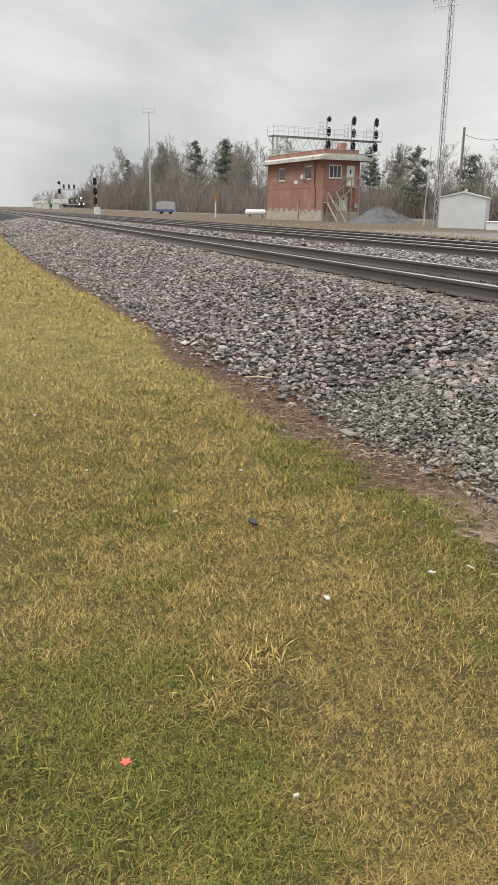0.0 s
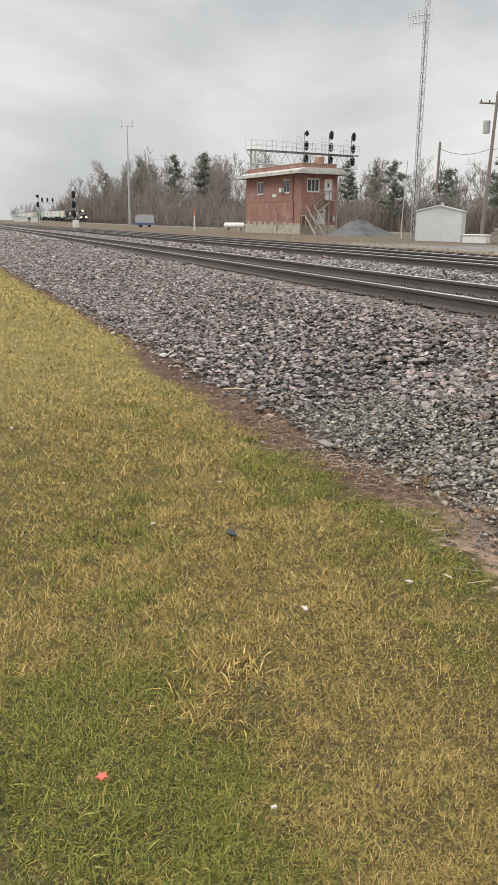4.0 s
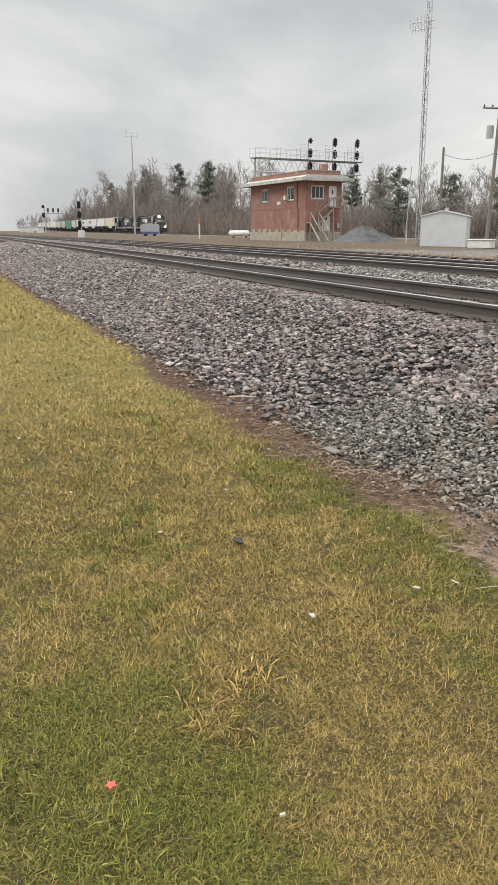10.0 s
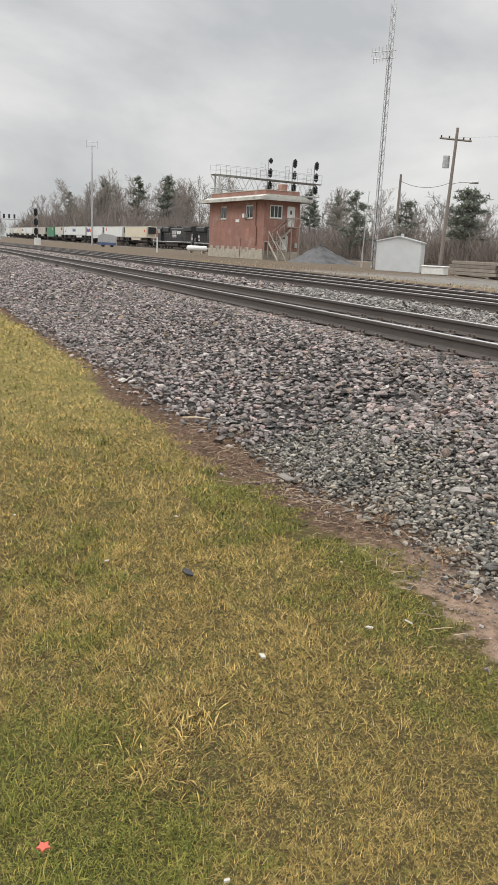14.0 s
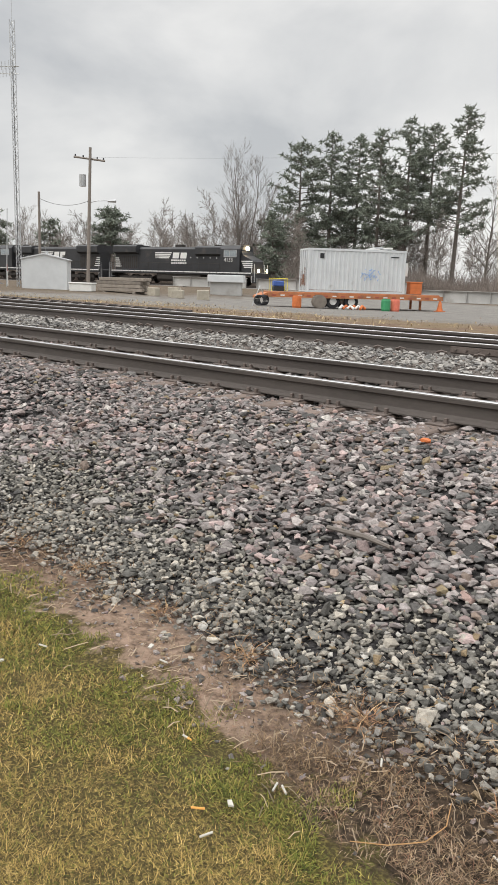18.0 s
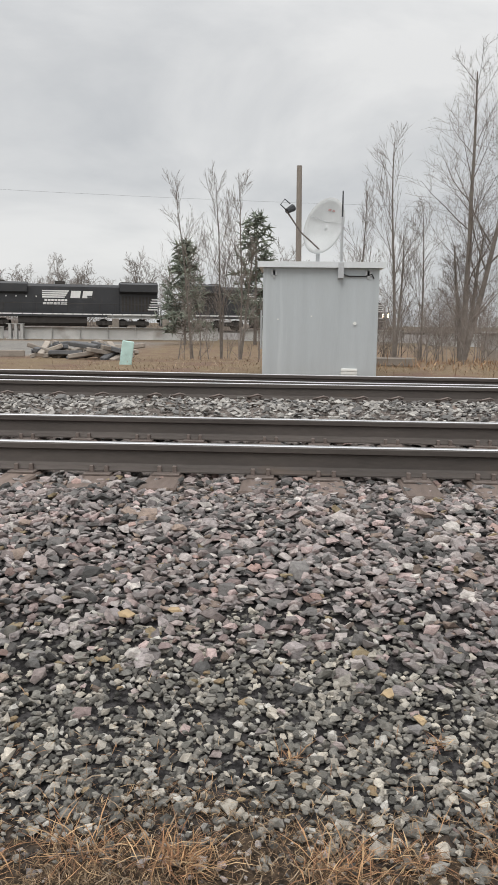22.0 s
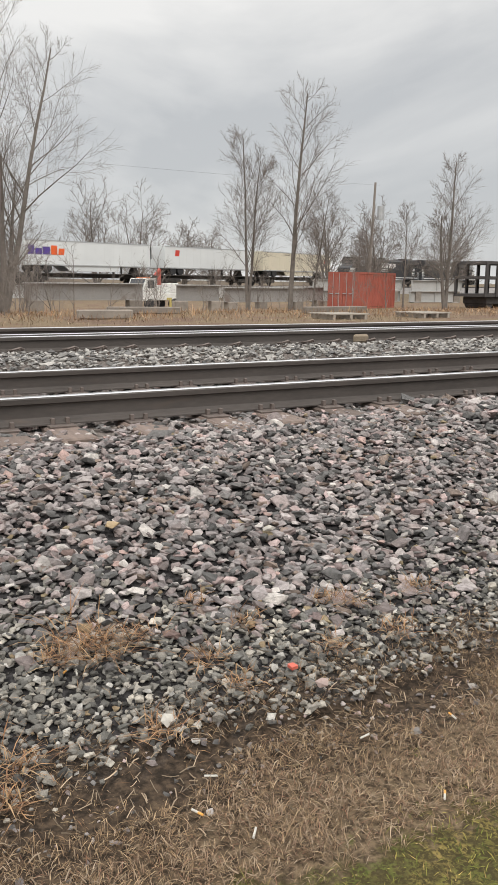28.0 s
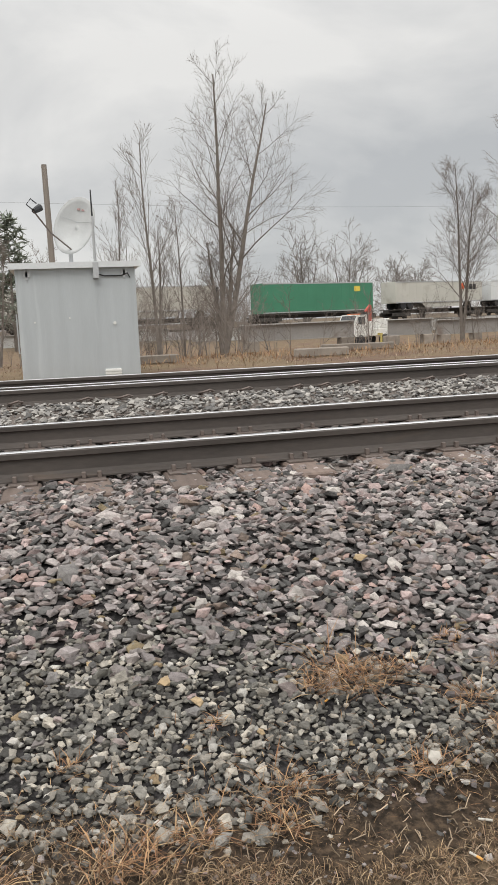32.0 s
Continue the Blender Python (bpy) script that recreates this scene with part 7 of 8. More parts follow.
T_TAN = mat("trailer_grey_tan", (0.46, 0.44, 0.39), 0.55, 0, 0.1, 0.5, 20, 0.02)
C_BLUE, C_ORANGE, C_GREENM = mat("print_violet", (0.09, 0.05, 0.28), 0.6), mat("print_orange", (0.80, 0.13, 0.03), 0.6), mat("print_green", (0.08, 0.45, 0.16), 0.6)
C_GREY, C_RED, C_BROWN, C_BLACK = mat("print_grey", (0.22, 0.22, 0.22), 0.6), mat("print_red", (0.6, 0.06, 0.04), 0.6), mat("print_brown", (0.12, 0.06, 0.03), 0.6), mat("print_black", (0.02, 0.02, 0.02), 0.6)


def parcel_marks(second):
    """A broad two-coloured mark as plain blocks."""
    a = -7.7
    return [("b", a, 3.15, 0.75, 0.95, C_BLUE, 0), ("b", a + 0.85, 3.15, 0.75, 0.66, C_BLUE, 0), ("b", a + 1.7, 3.15, 0.9, 0.8, C_BLUE, 0), ("b", a + 2.7, 3.15, 0.75, 0.95, second, 0), ("b", a + 3.55, 3.15, 0.7, 0.66, second, 0.1)]


TRAIN = []        # (object, distance behind the front, turned round)
TRAIN.append((locomotive("black locomotive with white emblem and lit headlights, front of train", "4133", True), 11.15, False))
TRAIN.append((locomotive("black locomotive with white emblem, coupled cab to the rear", "", False), 34.5, True))
LOADS = [("cream road trailer with a small red mark on a flatcar", T_CREAM, [("b", 6.3, 3.3, 0.6, 0.6, C_RED, 0)], True, False),
         ("white road trailer with a small red mark on a flatcar", T_WHITE, [("b", -6.4, 3.5, 0.7, 0.7, C_RED, 0.1)], False, False),
         ("white road trailer with violet and orange marks on a flatcar", T_WHITE, parcel_marks(C_ORANGE), True, False),
         ("white road trailer with violet and green marks on a flatcar", T_WHITE, parcel_marks(C_GREENM), True, False),
         ("white road trailer with a dark grey emblem on a flatcar", T_WHITE, [("b", -5.6, 3.55, 1.6, 0.12, C_GREY, 0), ("b", -5.9, 3.25, 2.0, 0.14, C_GREY, 0), ("b", -6.0, 2.95, 2.6, 0.22, C_GREY, 0), ("b", -3.9, 3.4, 0.6, 0.7, C_GREY, 0)], False, False),
         ("dull white ribbed trailer with black marks and orange square", T_DULL, [("b", 3.7, 3.6, 0.75, 0.75, C_ORANGE, 0)], True, False),
         ("green container on a flatcar", T_GREEN, [("b", 5.0, 3.6, 0.9, 0.6, mat("print_yellow", (0.75, 0.6, 0.1), 0.6), 0)], False, True),
         ("grey-tan road trailer with a brown shield on a flatcar", T_TAN, [("b", -5.2, 3.1, 1.0, 1.1, C_BROWN, 0)], True, False),
         ("dull white road trailer on a flatcar", T_DULL, [], True, False),
         ("white road trailer on a flatcar", T_WHITE, [], True, False),
         ("white road trailer with violet and orange marks on a flatcar", T_WHITE, parcel_marks(C_ORANGE), True, False),
         ("cream road trailer on a flatcar", T_CREAM, [], True, False),
         ("white road trailer on a flatcar", T_WHITE, [], False, False),
         ("dull white road trailer on a flatcar", T_DULL, [], True, False),
         ("white road trailer on a flatcar", T_WHITE, [], True, False)]
MIDS = [58.6, 76.9, 95.4, 113.5, 130.8, 148.7, 168.4, 189.2, 208.5, 226, 243.5, 261, 278.5, 296, 313.5]
for n, (label, colour, marks, skirt, box_only) in enumerate(LOADS):
    mid = MIDS[n]
    tr = road_trailer(label, colour, marks, skirt, 16.1 if not box_only else 15.8, box_only)
    if n == 5:
        for k in range(3):
            part("name_bar", Shape().box(4.7 + 0.72 * k, 5.28 + 0.72 * k, -1.335, -1.322, 3.58, 4.28), C_BLACK, tr)
    TRAIN.append((tr, mid, False))
    TRAIN.append((flatcar("dark steel flatcar carrying a trailer"), mid, False))


def arc_table():
    xs = np.arange(-1100.0, 420.0, 0.5)
    ys = line_y(xs)
    s = np.concatenate([[0], np.cumsum(np.hypot(np.diff(xs), np.diff(ys)))])
    s -= np.interp(-13.9, xs, s)
    return xs, s


ARC_X, ARC_S = arc_table()
SPEED, AT_FOOT = 18.85, 20.74


def on_line(s, turned):
    x_ = float(np.interp(s, ARC_S, ARC_X))
    y_ = float(line_y(x_))
    x1 = float(np.interp(s + 4, ARC_S, ARC_X))
    y1 = float(line_y(x1))
    return pose(x_, y_, float(line_z(x_)), 0, 0, math.degrees(math.atan2(y1 - y_, x1 - x_)) + (180 if turned else 0))

# ---- lawn: short blades, green and straw by patches ----
M_GRASS = mat("green_blades", (0.15, 0.17, 0.04), 0.75, 0, 0.2, 3, 40, 0, island=0.35, spec=0.2,
              palette=[(0.0, (0.138, 0.152, 0.03)), (0.35, (0.2, 0.19, 0.044)), (0.65, (0.30, 0.252, 0.068)), (0.8, (0.06, 0.078, 0.018))])
M_TURF = mat("winter_turf", (0.2, 0.18, 0.06), 0.8, 0, 0.2, 3, 40, 0, island=0.25, spec=0.2,
             palette=[(0.0, (0.42, 0.318, 0.105)), (0.4, (0.51, 0.378, 0.14)), (0.75, (0.32, 0.238, 0.082))])
M_TURF_GREEN = mat("winter_turf_green", (0.15, 0.16, 0.05), 0.8, 0, 0.2, 3, 40, 0, island=0.25, spec=0.2,
                   palette=[(0.0, (0.285, 0.245, 0.066)), (0.4, (0.36, 0.295, 0.09)), (0.7, (0.19, 0.175, 0.05))])
M_THATCH = mat("brown_thatch", (0.14, 0.09, 0.04), 0.9, 0, 0.2, 3, 40, 0, island=0.35, spec=0.2,
               palette=[(0.0, (0.17, 0.115, 0.052)), (0.4, (0.10, 0.068, 0.034)), (0.7, (0.24, 0.165, 0.075))])
M_STRAW = mat("straw_blades", (0.45, 0.33, 0.13), 0.8, 0, 0.2, 3, 40, 0, island=0.35, spec=0.2,
              palette=[(0.0, (0.46, 0.33, 0.115)), (0.3, (0.35, 0.252, 0.084)), (0.5, (0.57, 0.42, 0.168)), (0.66, (0.27, 0.19, 0.067)), (0.85, (0.15, 0.1, 0.042))])
M_DEAD = mat("dead_grass", (0.32, 0.22, 0.13), 0.9, 0, 0.2, 3, 40, 0, island=0.4, spec=0.2,
             palette=[(0.0, (0.25, 0.17, 0.10)), (0.35, (0.155, 0.10, 0.06)), (0.6, (0.38, 0.28, 0.17)), (0.74, (0.09, 0.062, 0.04))])
M_RUST = mat("rusty_stalks", (0.35, 0.2, 0.1), 0.9, 0, 0.2, 3, 40, 0, island=0.3, spec=0.2,
             palette=[(0.0, (0.36, 0.215, 0.115)), (0.3, (0.25, 0.135, 0.075)), (0.6, (0.42, 0.29, 0.165)), (0.8, (0.16, 0.095, 0.055))])
M_GOLD = mat("golden_dry_grass", (0.4, 0.3, 0.17), 0.9, 0, 0.2, 1, 20, 0, island=0.3, spec=0.2,
             palette=[(0.0, (0.36, 0.27, 0.15)), (0.4, (0.27, 0.20, 0.115)), (0.7, (0.44, 0.34, 0.2))])
M_DRY = mat("tall_dry_grass", (0.45, 0.33, 0.17), 0.9, 0, 0.2, 1, 20, 0, island=0.3, spec=0.2,
            palette=[(0.0, (0.30, 0.22, 0.15)), (0.4, (0.22, 0.15, 0.10)), (0.7, (0.36, 0.28, 0.20)), (0.85, (0.21, 0.115, 0.075))])


def patch(x_, y_, k=1.0, ph=0.0):
    """Smooth patches between 0 and 1 over the ground."""
    a = np.sin(x_ * 2.1 * k + 1.3 * np.sin(y_ * 1.7 * k + ph) + ph) + np.sin(y_ * 2.9 * k - 0.8 * np.sin(x_ * 1.3 * k) + 2 * ph)
    b = np.sin(x_ * 6.3 * k + y_ * 4.1 * k + ph) * 0.5 + np.sin(y_ * 8.7 * k - x_ * 3.3 * k) * 0.4
    return np.clip(0.5 + 0.22 * (a + b), 0, 1)


def blades(name, p, z, length, width, lean, material, label, category="grass", droop=0.25, single=False):
    """Bent blades, widest at the bend; single: one straight slip each."""
    n = len(p)
    a = 9.0 * patch(p[:, 0], p[:, 1], 1.3, 2.5) + rs.normal(0, 2.2, n)
    L_ = length * np.exp(rs.normal(0, 0.3, n))
    W_ = width * rs.uniform(0.6, 1.3, n)
    tip = np.abs(rs.normal(lean, 0.35, n))
    d = np.stack([np.cos(a), np.sin(a)], -1)
    s = np.stack([-np.sin(a), np.cos(a)], -1) * W_[:, None] / 2
    base = np.c_[p, z]
    up1 = L_ * 0.55 * np.cos(tip * 0.85)
    out1 = L_ * 0.55 * np.sin(tip * 0.85)
    up2 = up1 + L_ * 0.45 * np.cos(np.minimum(tip * (1 + droop), 1.6))
    out2 = out1 + L_ * 0.45 * np.sin(np.minimum(tip * (1 + droop), 1.6))
    mid = base + np.c_[d * out1[:, None], up1]
    end = base + np.c_[d * out2[:, None], np.maximum(up2, 0.002)]
    s3 = np.c_[s, np.zeros(n)]
    if single:
        return bulk(name, np.stack([base + s3, base - s3, end], 1).reshape(-1, 3), np.arange(3 * n).reshape(n, 3), material, label, category)
    v = np.stack([base, mid + s3, mid - s3, end], 1).reshape(-1, 3)
    i = np.arange(n) * 4
    f = np.concatenate([np.stack([i, i + 1, i + 2], -1), np.stack([i + 2, i + 1, i + 3], -1)])
    return bulk(name, v, f, material, label, category)


def vnoise(x_, y_, cell, seed):
    """Smooth value noise between 0 and 1 with the given cell size."""
    u, v = np.asarray(x_) / cell + 1000.0, np.asarray(y_) / cell + 1000.0
    i, j = np.floor(u).astype(np.int64), np.floor(v).astype(np.int64)
    fu, fv = smooth01(u - i), smooth01(v - j)

    def at(a, b):
        h = (a * 374761393 + b * 668265263 + seed * 974711) & 0x7fffffff
        h = ((h ^ (h >> 13)) * 1274126177) & 0x7fffffff
        return ((h ^ (h >> 16)) & 0xffff) / 65535.0
    return (at(i, j) * (1 - fu) + at(i + 1, j) * fu) * (1 - fv) + (at(i, j + 1) * (1 - fu) + at(i + 1, j + 1) * fu) * fv


def sector(n, az0, az1, r0, r1):
    """Random places between two headings and two ranges from where the camera stands."""
    a = np.radians(rs.uniform(az0, az1, n))
    r = np.sqrt(rs.uniform(r0 * r0, r1 * r1, n))
    return np.stack([-0.3 + r * np.sin(a), 0.1 + r * np.cos(a)], -1)


def on_lawn(p, over=0.06):
    d = lawn_y(p[:, 0]) - p[:, 1] + 0.06 * np.sin(p[:, 0] * 9) + 0.05 * np.sin(p[:, 0] * 3.1 + 1) + 0.05 * np.sin(p[:, 0] * 23) + 0.3 * (vnoise(p[:, 0], p[:, 1], 0.35, 31) - 0.5) + 0.2 * (vnoise(p[:, 0], p[:, 1], 0.1, 33) - 0.5)
    return p[rs.uniform(-over, over, len(p)) < d]


def turf_places(n, az0, az1, near_, far_):
    """Places that thin out with the distance, with soft side limits."""
    a = np.radians(rs.uniform(az0, az1, n) + rs.normal(0, 7, n))
    r = near_ * (far_ / near_) ** (rs.uniform(0, 1, n) ** 1.28) * np.exp(rs.normal(0, 0.22, n))
    return np.stack([-0.3 + r * np.sin(a), 0.1 + r * np.cos(a)], -1)


def spot(p, x_, y_, rx, ry):
    return np.exp(-((p[:, 0] - x_) / rx) ** 2 - ((p[:, 1] - y_) / ry) ** 2)


p = on_lawn(np.concatenate([turf_places(430000, -98, -36, 1.25, 6.5), turf_places(390000, -95, -66, 3.0, 40), turf_places(60000, -50, 72, 1.2, 5), sector(26000, -180, 180, 0.05, 7)]))
r_ = np.hypot(p[:, 0] + 0.3, p[:, 1] - 0.1)
g = 0.34 * (vnoise(p[:, 0], p[:, 1], 0.85, 3) - 0.5) + 0.45 * (vnoise(p[:, 0], p[:, 1], 0.3, 5) - 0.5) + 0.6 * (vnoise(p[:, 0], p[:, 1], 0.09, 8) - 0.5) + 0.14
g = g + 0.5 * smooth01((p[:, 1] - lawn_y(p[:, 0]) + 0.42) / 0.35) * (p[:, 0] > -6.0) * (p[:, 0] < -1.4)
g = g + 0.75 * spot(p, -2.6, -0.1, 0.6, 0.42) + 0.4 * spot(p, -2.15, 0.2, 0.35, 0.3) - 0.4 * spot(p, -3.3, 0.9, 1.0, 0.42) - 0.3 * spot(p, -2.3, 1.05, 0.6, 0.3) + 0.3 * spot(p, -4.4, 0.25, 1.0, 0.5) + 0.5 * (p[:, 0] > 0.8)
thin = vnoise(p[:, 0], p[:, 1], 0.07, 11) * 0.6 + vnoise(p[:, 0], p[:, 1], 0.22, 13) * 0.5
keep = rs.uniform(0, 1, len(p)) < 0.30 + 1.0 * thin
dark = rs.uniform(0, 1, len(p)) < smooth01((0.42 - vnoise(p[:, 0], p[:, 1], 0.13, 17)) / 0.3) * 0.5
far_ = rs.uniform(0, 1, len(p)) < smooth01((r_ - 4.5) / 6.0)
green = rs.uniform(0, 1, len(p)) < smooth01((g - 0.1) / 0.7) * 0.9 + 0.05
for sel, m_, nm, lab, ln, lean in ((green & keep & ~far_, M_GRASS, "green_grass", "short green lawn grass", 1.0, 1.15), (~green & ~dark & keep & ~far_, M_STRAW, "straw_grass", "short straw-coloured winter grass", 1.05, 1.25),
                                   (~green & dark & keep, M_THATCH, "thatch", "brown dead thatch in the lawn", 0.9, 1.5),
                                   (green & keep & far_, M_TURF_GREEN, "turf", "short green-yellow winter turf", 1.0, 1.25), (~green & ~dark & keep & far_, M_TURF, "turf", "short straw-yellow winter turf", 1.0, 1.4)):
    q, rq = p[sel], r_[sel]
    tall_ = 0.65 + 0.7 * vnoise(q[:, 0], q[:, 1], 0.11, 8)
    blades(nm, q, ground_z(q[:, 0], q[:, 1]) - 0.004, ln * tall_ * (0.021 + 0.0026 * np.minimum(rq, 20)), 0.0009 + 0.00082 * np.minimum(rq, 30) + 0.0006 * np.clip(rq - 5, 0, 12), lean, m_, lab, single=nm != "green_grass")
# one coarse straw tuft and green tufts
for (tx, ty, k, m_, ln) in ((-2.95, 0.62, 170, M_STRAW, 0.06), (-2.75, 0.45, 120, M_STRAW, 0.055), (-2.2, 0.02, 200, M_GRASS, 0.055), (-2.55, -0.2, 180, M_GRASS, 0.055), (-3.3, 0.35, 120, M_GRASS, 0.05)):
    q = np.stack([rs.normal(tx, 0.10, k), rs.normal(ty, 0.08, k)], -1)
    blades("grass_tuft", q, ground_z(q[:, 0], q[:, 1]) - 0.004, ln, 0.0055, 1.0, m_, "coarse grass tuft in the lawn")
# dead mat between lawn and stones
p = np.stack([rs.uniform(-7, 4.2, 200000), rs.uniform(1.3, 2.85, 200000)], -1)
lo, hi = lawn_y(p[:, 0]) - 0.05, edge_y(p[:, 0]) + 0.28
dense = 0.3 + 0.4 * smooth01((p[:, 0] + 3) / 1.0) + 0.3 * smooth01((p[:, 0] + 1.6) / 1.2)
sel = (p[:, 1] > lo) & (p[:, 1] < hi) & (rs.uniform(0, 1, len(p)) < dense * (0.3 + 0.9 * patch(p[:, 0], p[:, 1], 1.4, 1.0)))
p = p[sel]
extra = np.stack([rs.uniform(-2.6, 3.6, 120000), rs.uniform(1.5, 2.6, 120000)], -1)
extra = extra[(extra[:, 1] > lawn_y(extra[:, 0]) + 0.03) & (extra[:, 1] < edge_y(extra[:, 0]) - 0.12 + 0.08 * np.sin(extra[:, 0] * 6))]
p = np.concatenate([p, extra])
tan = rs.uniform(0, 1, len(p)) < 0.10 + 0.4 * smooth01((p[:, 0] + 2.6) / 0.8) * smooth01((edge_y(p[:, 0]) - p[:, 1] - 0.1 + 0.1 * np.sin(p[:, 0] * 7)) / 0.25)
for sel, m_, lab in ((tan, M_DRY, "flattened pale straw"), (~tan, M_DEAD, "flattened dead brown grass")):
    q = p[sel]
    clumps = vnoise(q[:, 0], q[:, 1], 0.09, 21) * 0.7 + 0.5 * vnoise(q[:, 0], q[:, 1], 0.3, 23) - 0.1
    keep = rs.uniform(0, 1, len(q)) < 0.1 + 1.5 * clumps
    q, clumps = q[keep], clumps[keep]
    blades("dead_grass_mat", q, ground_z(q[:, 0], q[:, 1]) - 0.003 + rs.uniform(0, 0.05, len(q)) * np.clip(clumps, 0, 1) ** 1.5, 0.034, 0.0022, 1.2, m_, lab)
# crumbs of stone and soil on the bare strip
p = np.stack([rs.uniform(-6, 4.2, 2200), rs.normal(0, 0.16, 2200)], -1)
p[:, 1] += edge_y(p[:, 0]) + 0.03
strew("stone_crumbs", np.c_[p, ground_z(p[:, 0], p[:, 1]) + 0.004], 0.009 * np.exp(rs.normal(0, 0.4, len(p))), STONES_FAR, M_STONE, "small dark stone crumbs on the bare strip")
# dry tufts rooted in the stones
tufts = [(0.84, 3.0, 1.6), (0.90, 2.97, 1.3), (0.72, 2.95, 0.8), (1.05, 3.0, 0.8), (1.5, 2.95, 0.8), (2.0, 2.95, 0.9), (2.4, 2.95, 0.8), (1.25, 2.78, 0.9), (-0.06, 2.3, 1.2), (-0.52, 2.3, 1.1), (0.46, 2.5, 1.0), (0.42, 2.36, 0.8), (-0.79, 2.35, 1.2), (-0.50, 2.3, 1.0), (-1.30, 2.15, 1.0), (1.35, 3.14, 0.6), (-1.05, 2.2, 1.0), (0.15, 2.38, 1.0),
         (0.95, 2.5, 0.9), (1.3, 2.62, 0.8), (1.75, 2.7, 0.8), (2.1, 2.7, 0.9), (-2.0, 2.25, 0.9), (-2.6, 2.3, 0.9), (-3.2, 2.35, 0.8), (-3.9, 2.4, 0.8), (-4.5, 2.4, 0.8), (0.3, 2.85, 0.5), (1.9, 3.0, 0.6), (-0.2, 2.75, 0.5)]
for tx, ty, k in tufts:
    n = int(85 * k)
    q = np.stack([rs.normal(tx, 0.045 * k, n), rs.normal(ty, 0.03 * k, n)], -1)
    blades("dry_tuft", q, ground_z(q[:, 0], q[:, 1]) + (0.05 if ty > 2.6 else 0.03), 0.095 * k, 0.0036, 1.35, M_RUST, "dry brown grass tuft among the stones", "grass", 0.15)
# straws strewn over the foot of the bank
p = np.stack([rs.uniform(-5, 3.6, 5200), rs.normal(0.22, 0.2, 5200)], -1)
p[:, 1] += edge_y(p[:, 0])
p = p[rs.uniform(0, 1, len(p)) < 0.25 + 1.1 * (vnoise(p[:, 0], p[:, 1], 0.25, 41) - 0.25)]
p = p[(p[:, 0] < 0.4) | (rs.uniform(0, 1, len(p)) < 0.5)]
blades("loose_straw", p, ground_z(p[:, 0], p[:, 1]) + 0.02 + 0.03 * smooth01((p[:, 1] - edge_y(p[:, 0])) / 0.3), 0.045, 0.0022, 1.5, M_RUST, "loose dry straws between the stones", "straw", 0.1)
# tall dry grass beyond the second track
p = np.stack([rs.uniform(-24, 34, 26000), 14.8 + np.abs(rs.normal(0, 9, 26000))], -1)
w = np.clip(0.25 + 0.9 * patch(p[:, 0], p[:, 1], 0.4, 3.0), 0, 1) * np.where(p[:, 0] < -5, 0.15, 1.0)
w = w * np.where((p[:, 0] < -9) & (p[:, 1] > 22), 0.1, 1.0)
p = p[(rs.uniform(0, 1, len(p)) < w) & ~((p[:, 0] > -1.0) & (p[:, 0] < 1.5) & (p[:, 1] < 16.8))]
blades("dry_verge_grass", p, ground_z(p[:, 0], p[:, 1]) - 0.01, 0.10, 0.014, 1.0, M_DRY, "pale dry grass along the far verge")
p = np.stack([rs.uniform(1.6, 30, 13000), 17 + np.abs(rs.normal(0, 6, 13000))], -1)
p = p[rs.uniform(0, 1, len(p)) < patch(p[:, 0], p[:, 1], 0.5, 1.0)]
blades("rusty_verge_grass", p, ground_z(p[:, 0], p[:, 1]) - 0.01, 0.2, 0.012, 0.8, M_RUST, "taller rusty dry grass and weeds")

p = np.stack([rs.uniform(-64, -22, 11000), 16.6 + np.abs(rs.normal(0, 5.0, 11000))], -1)
p = np.concatenate([p, np.stack([rs.uniform(-34, -9, 9000), 14.4 + np.abs(rs.normal(0, 3.0, 9000))], -1)])
p = p[rs.uniform(0, 1, len(p)) < 1.4 * vnoise(p[:, 0], p[:, 1], 3.0, 51) - 0.1]
blades("dry_verge_grass", p, ground_z(p[:, 0], p[:, 1]) - 0.01, 0.11, 0.035, 1.4, M_GOLD, "golden dry grass beside the shed", single=True)

# ---- litter and single stones ----
M_PAPER = mat("white_paper", (0.52, 0.50, 0.45), 0.8, 0, 0.1, 20, 120, 0.1)
M_FILTER = mat("cigarette_filter", (0.72, 0.36, 0.09), 0.8, 0, 0.2, 60, 300, 0.05)
M_LEAF = mat("red_scrap", (0.55, 0.12, 0.08), 0.7, 0, 0.2, 30, 200, 0.05)


def rest(x_, y_, lift=0.0, turn=0.0):
    return pose(x_, y_, gz(x_, y_) + 0.008 + lift, 0, 0, turn)


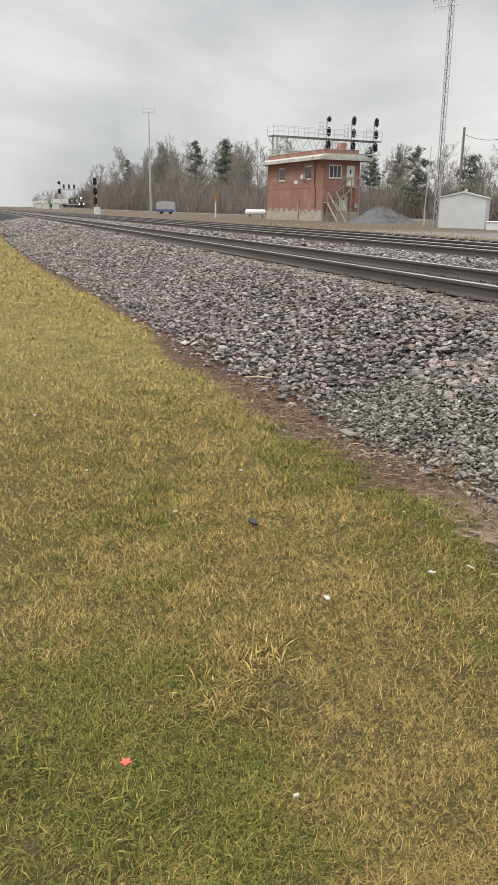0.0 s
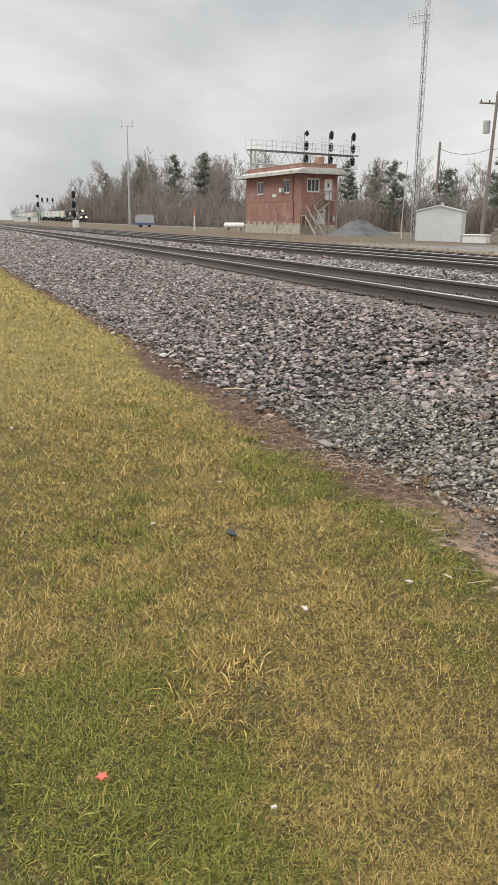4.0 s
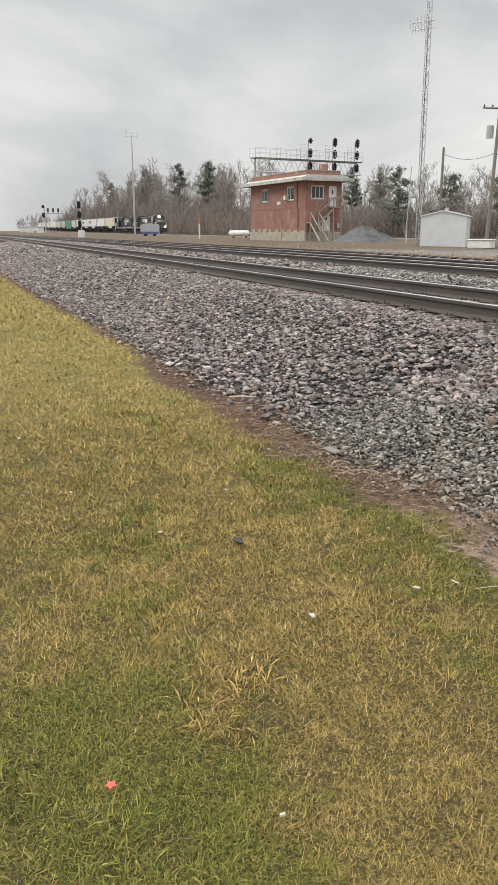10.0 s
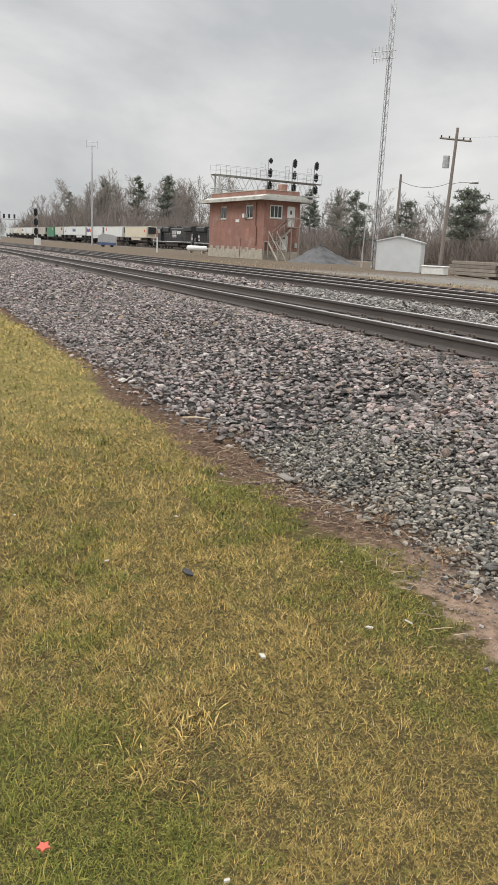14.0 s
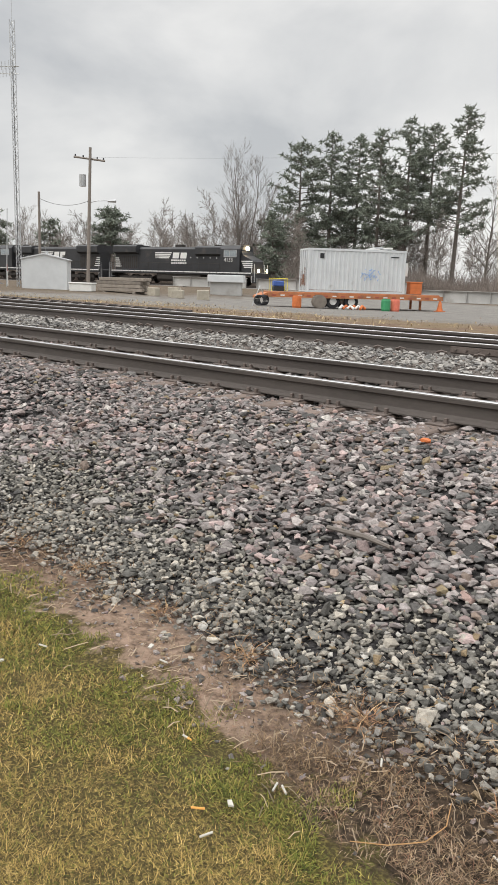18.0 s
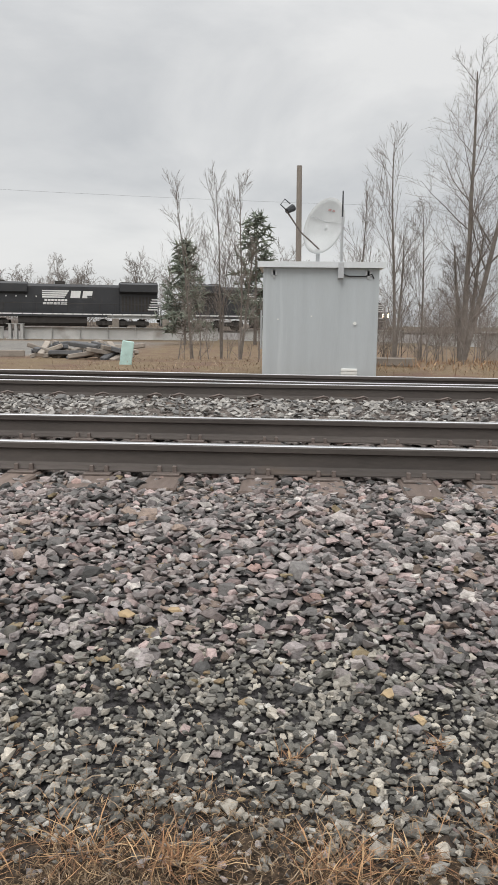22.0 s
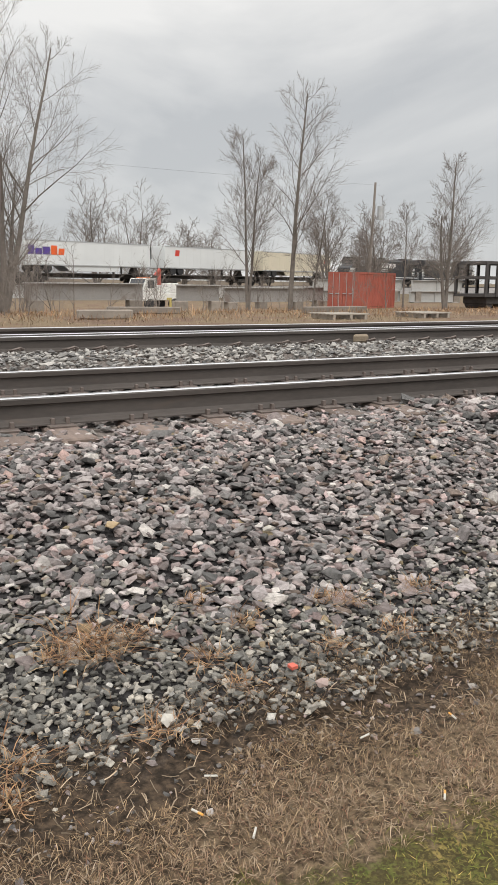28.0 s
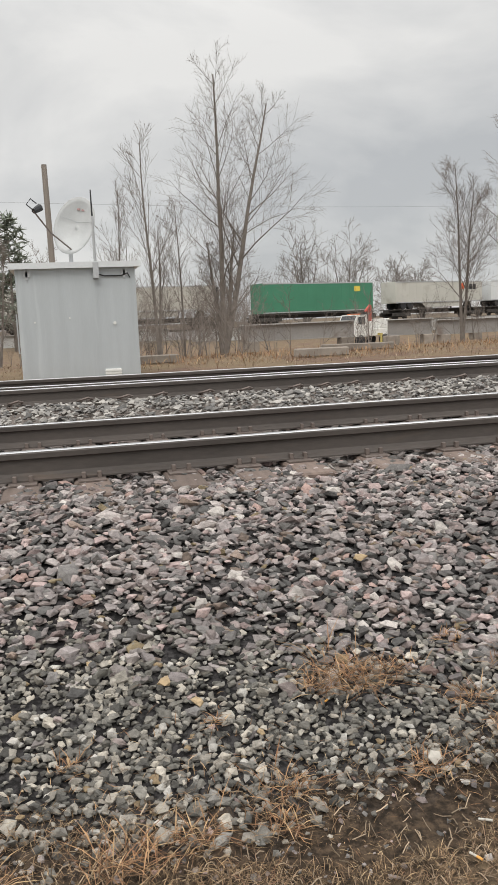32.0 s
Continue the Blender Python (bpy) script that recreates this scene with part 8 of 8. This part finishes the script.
butts = [(-2.37, 1.76, 1), (-2.08, 1.54, 2), (-1.98, 1.48, 0), (-1.98, 1.78, 0), (-1.95, 1.79, 0), (-2.83, 2.05, 0), (0.75, 2.93, 1), (0.78, 2.91, 0), (0.91, 2.13, 1), (1.02, 2.27, 0), (1.59, 2.24, 0), (1.62, 1.87, 1),
         (1.95, 2.20, 1), (-1.81, 2.12, 0), (-1.32, 1.97, 0), (-3.27, 1.76, 0), (1.02, 1.98, 0)]
for n, (x_, y_, kind) in enumerate(butts):
    o = thing("cigarette_end", ("white cigarette end on the ground", "white cigarette end with an orange filter", "orange cigarette filter in the grass")[kind], "cigarette end", rest(x_, y_, 0.012, 37 * n), group="cigarette ends")
    part("paper", Shape().tube([(-0.02, 0, 0), (0.004, 0, 0)], 0.0036, 8), M_FILTER if kind == 2 else M_PAPER, o)
    part("filter", Shape().tube([(0.004, 0, 0), (0.022, 0, 0)], 0.0037, 8), M_FILTER if kind else M_PAPER, o)
chips = [(-3.2, 1.03, 0.03), (-3.27, 1.56, 0.025), (-4.36, 0.66, 0.02), (-2.02, 1.62, 0.025), (-6.56, 0.08, 0.03), (-1.6, -0.1, 0.018), (-2.96, 2.09, 0.03), (-5.2, 0.3, 0.02), (-4.9, 1.2, 0.018), (-2.2, 0.5, 0.015)]
for n, (x_, y_, r_) in enumerate(chips):
    o = thing("paper_scrap", "small white scrap lying in the grass", "litter", rest(x_, y_, 0.014, 50 * n), group="white scraps")
    r_ = r_ * 0.65
    part("scrap", Shape().prism([(-r_, -r_ * 0.4), (r_ * 0.8, -r_ * 0.5), (r_, r_ * 0.3), (-r_ * 0.5, r_ * 0.5)], 0, 0.006, "z"), M_PAPER, o)
o = thing("red_scrap", "small red star-shaped scrap in the grass", "litter", rest(-2.45, 0.07, 0.03, 20))
part("scrap", Shape().prism([(0.016 * (1.3 if k % 2 else 0.7) * math.cos(k * 0.628), 0.016 * (1.3 if k % 2 else 0.7) * math.sin(k * 0.628)) for k in range(10)], 0, 0.005, "z"), M_LEAF, o)
o = thing("red_scrap", "small orange-red scrap between the stones", "litter", rest(1.54, 2.64, 0.035, 20))
part("scrap", Shape().prism([(-0.018, -0.013), (0.013, -0.018), (0.018, 0.012), (-0.006, 0.019)], 0, 0.012, "z"), M_LEAF, o)
o = thing("dead_leaf", "dark curled dead leaf on the lawn", "leaf", rest(-4.07, 1.0, 0.015, 10))
part("leaf", Shape().prism([(-0.05, 0), (-0.02, 0.022), (0.03, 0.015), (0.055, 0), (0.02, -0.02), (-0.02, -0.02)], 0, 0.008, "z"), M_BLACK, o)
o = thing("pale_stick", "pale split stick at the foot of the stones", "stick", rest(-7.5, 2.2, 0.03, 66))
part("stick", Shape().tube([(-0.13, 0, 0), (0, 0.01, 0.005), (0.13, 0, 0)], [0.008, 0.011, 0.006], 6), mat("pale_wood", (0.55, 0.45, 0.33), 0.9), o)
o = thing("flat_stone", "flat pale stone at the edge of the bank", "stone", rest(-5.5, 2.2, 0.01, 8))
part("stone", Shape().box(-0.08, 0.08, -0.035, 0.035, 0, 0.022, bevel=0.008), mat("pale_slab", (0.22, 0.20, 0.18), 0.9), o)
o = thing("dark_stick", "dark weathered stick lying on the stones", "stick", pose(-2.81, 3.34, gz(-2.81, 3.34) + 0.06, 0, 0, -4))
part("stick", Shape().tube([(-0.2, 0, 0), (0.05, 0.01, 0.01), (0.22, 0, 0)], [0.012, 0.016, 0.01], 6), M_BARK, o)
M_TANST = mat("tan_stone", (0.36, 0.265, 0.155), 0.85, 0, 0.25, 30, 160, 0.3)
for n, (x_, y_, s_, m_, lab) in enumerate(((-3.2, 4.63, 0.042, M_ORANGE, "bright orange painted stone on the bank"), (1.2, 3.75, 0.04, M_TANST, "tan stone on the bank"), (1.58, 2.49, 0.034, mat("pink_stone", (0.34, 0.26, 0.23), 0.85), "pinkish stone at the edge of the bank"),
                                           (0.97, 2.51, 0.032, mat("pale_stone", (0.45, 0.42, 0.37), 0.85), "pale stone at the foot of the bank"), (1.95, 3.55, 0.036, mat("pale_stone", (0.45, 0.42, 0.37), 0.85), "pale stone on the bank"),
                                           (-1.77, 3.02, 0.034, mat("pale_stone", (0.45, 0.42, 0.37), 0.85), "pale stone on the bank"), (-3.17, 2.67, 0.045, mat("mid_stone", (0.30, 0.29, 0.28), 0.85), "large grey stone at the foot of the bank"),
                                           (0.16, 3.08, 0.034, M_TANST, "tan stone on the bank"), (-0.9, 3.5, 0.038, M_TANST, "tan stone on the bank"), (-0.7, 3.55, 0.036, M_TANST, "tan stone on the bank"))):
    v_, f_ = STONES[n % len(STONES)]
    o = thing("single_stone", lab, "stone", pose(x_, y_, gz(x_, y_) + 0.055 + s_ * 0.25, 0, 0, 40 * n))
    part("stone", Shape().add([tuple(q * s_) for q in v_], [tuple(int(i) for i in t) for t in f_]), m_, o)
o = thing("string", "thin orange cord curled on the dead grass", "cord", pose(0, 0, gz(-1.5, 1.9) + 0.025))
part("cord", Shape().tube([(-1.66, 1.74, 0), (-1.57, 1.80, 0.004), (-1.50, 1.88, 0.01), (-1.485, 1.97, 0.02), (-1.52, 2.06, 0.03)], 0.0016, 6), mat("faded_cord", (0.42, 0.24, 0.10), 0.9), o)
# twigs on the bare strip
M_STRAWSTICK = mat("pale_twig", (0.30, 0.23, 0.16), 0.9, 0, 0.2, 10, 100, 0, island=0.5)
tw = Shape()
for k in range(1500):
    x_ = rs.uniform(-7.5, 3.0)
    y_ = edge_y(x_) + rs.normal(-0.08, 0.15)
    a_ = rs.uniform(0, math.pi)
    l_ = rs.uniform(0.008, 0.03) if k % 4 or x_ > -1.5 else rs.uniform(0.025, 0.055)
    z_ = gz(x_, y_) + 0.012 + 0.03 * max(0.0, min(1.0, (y_ - float(edge_y(x_))) / 0.2))
    tw.tube([(x_ - l_ * math.cos(a_), y_ - l_ * math.sin(a_), z_), (x_, y_, z_ + rs.uniform(0, 0.015)), (x_ + l_ * math.cos(a_), y_ + l_ * math.sin(a_), z_ + rs.uniform(0, 0.015))], 0.0016 if k % 4 else 0.0022, 3, False)
tagged(new("twig_litter", tw.mesh("twig_litter", M_STRAWSTICK)), "small pale twigs and stalks on the bare strip", "twigs", "", "stuff")


def motions():
    """The train runs at an even speed along the far line, from far on the left to the right."""
    times = [0, 1, 2, 3, 4, 5, 6, 7, 8, 9, 10, 11, 12, 13, 14, 16, 18, 20, 22, 24, 26, 28, 30, 32]
    for ob, behind, turned in TRAIN:
        walk(ob, [(t, on_line(SPEED * (t - AT_FOOT) - behind, turned)) for t in times])


motions()
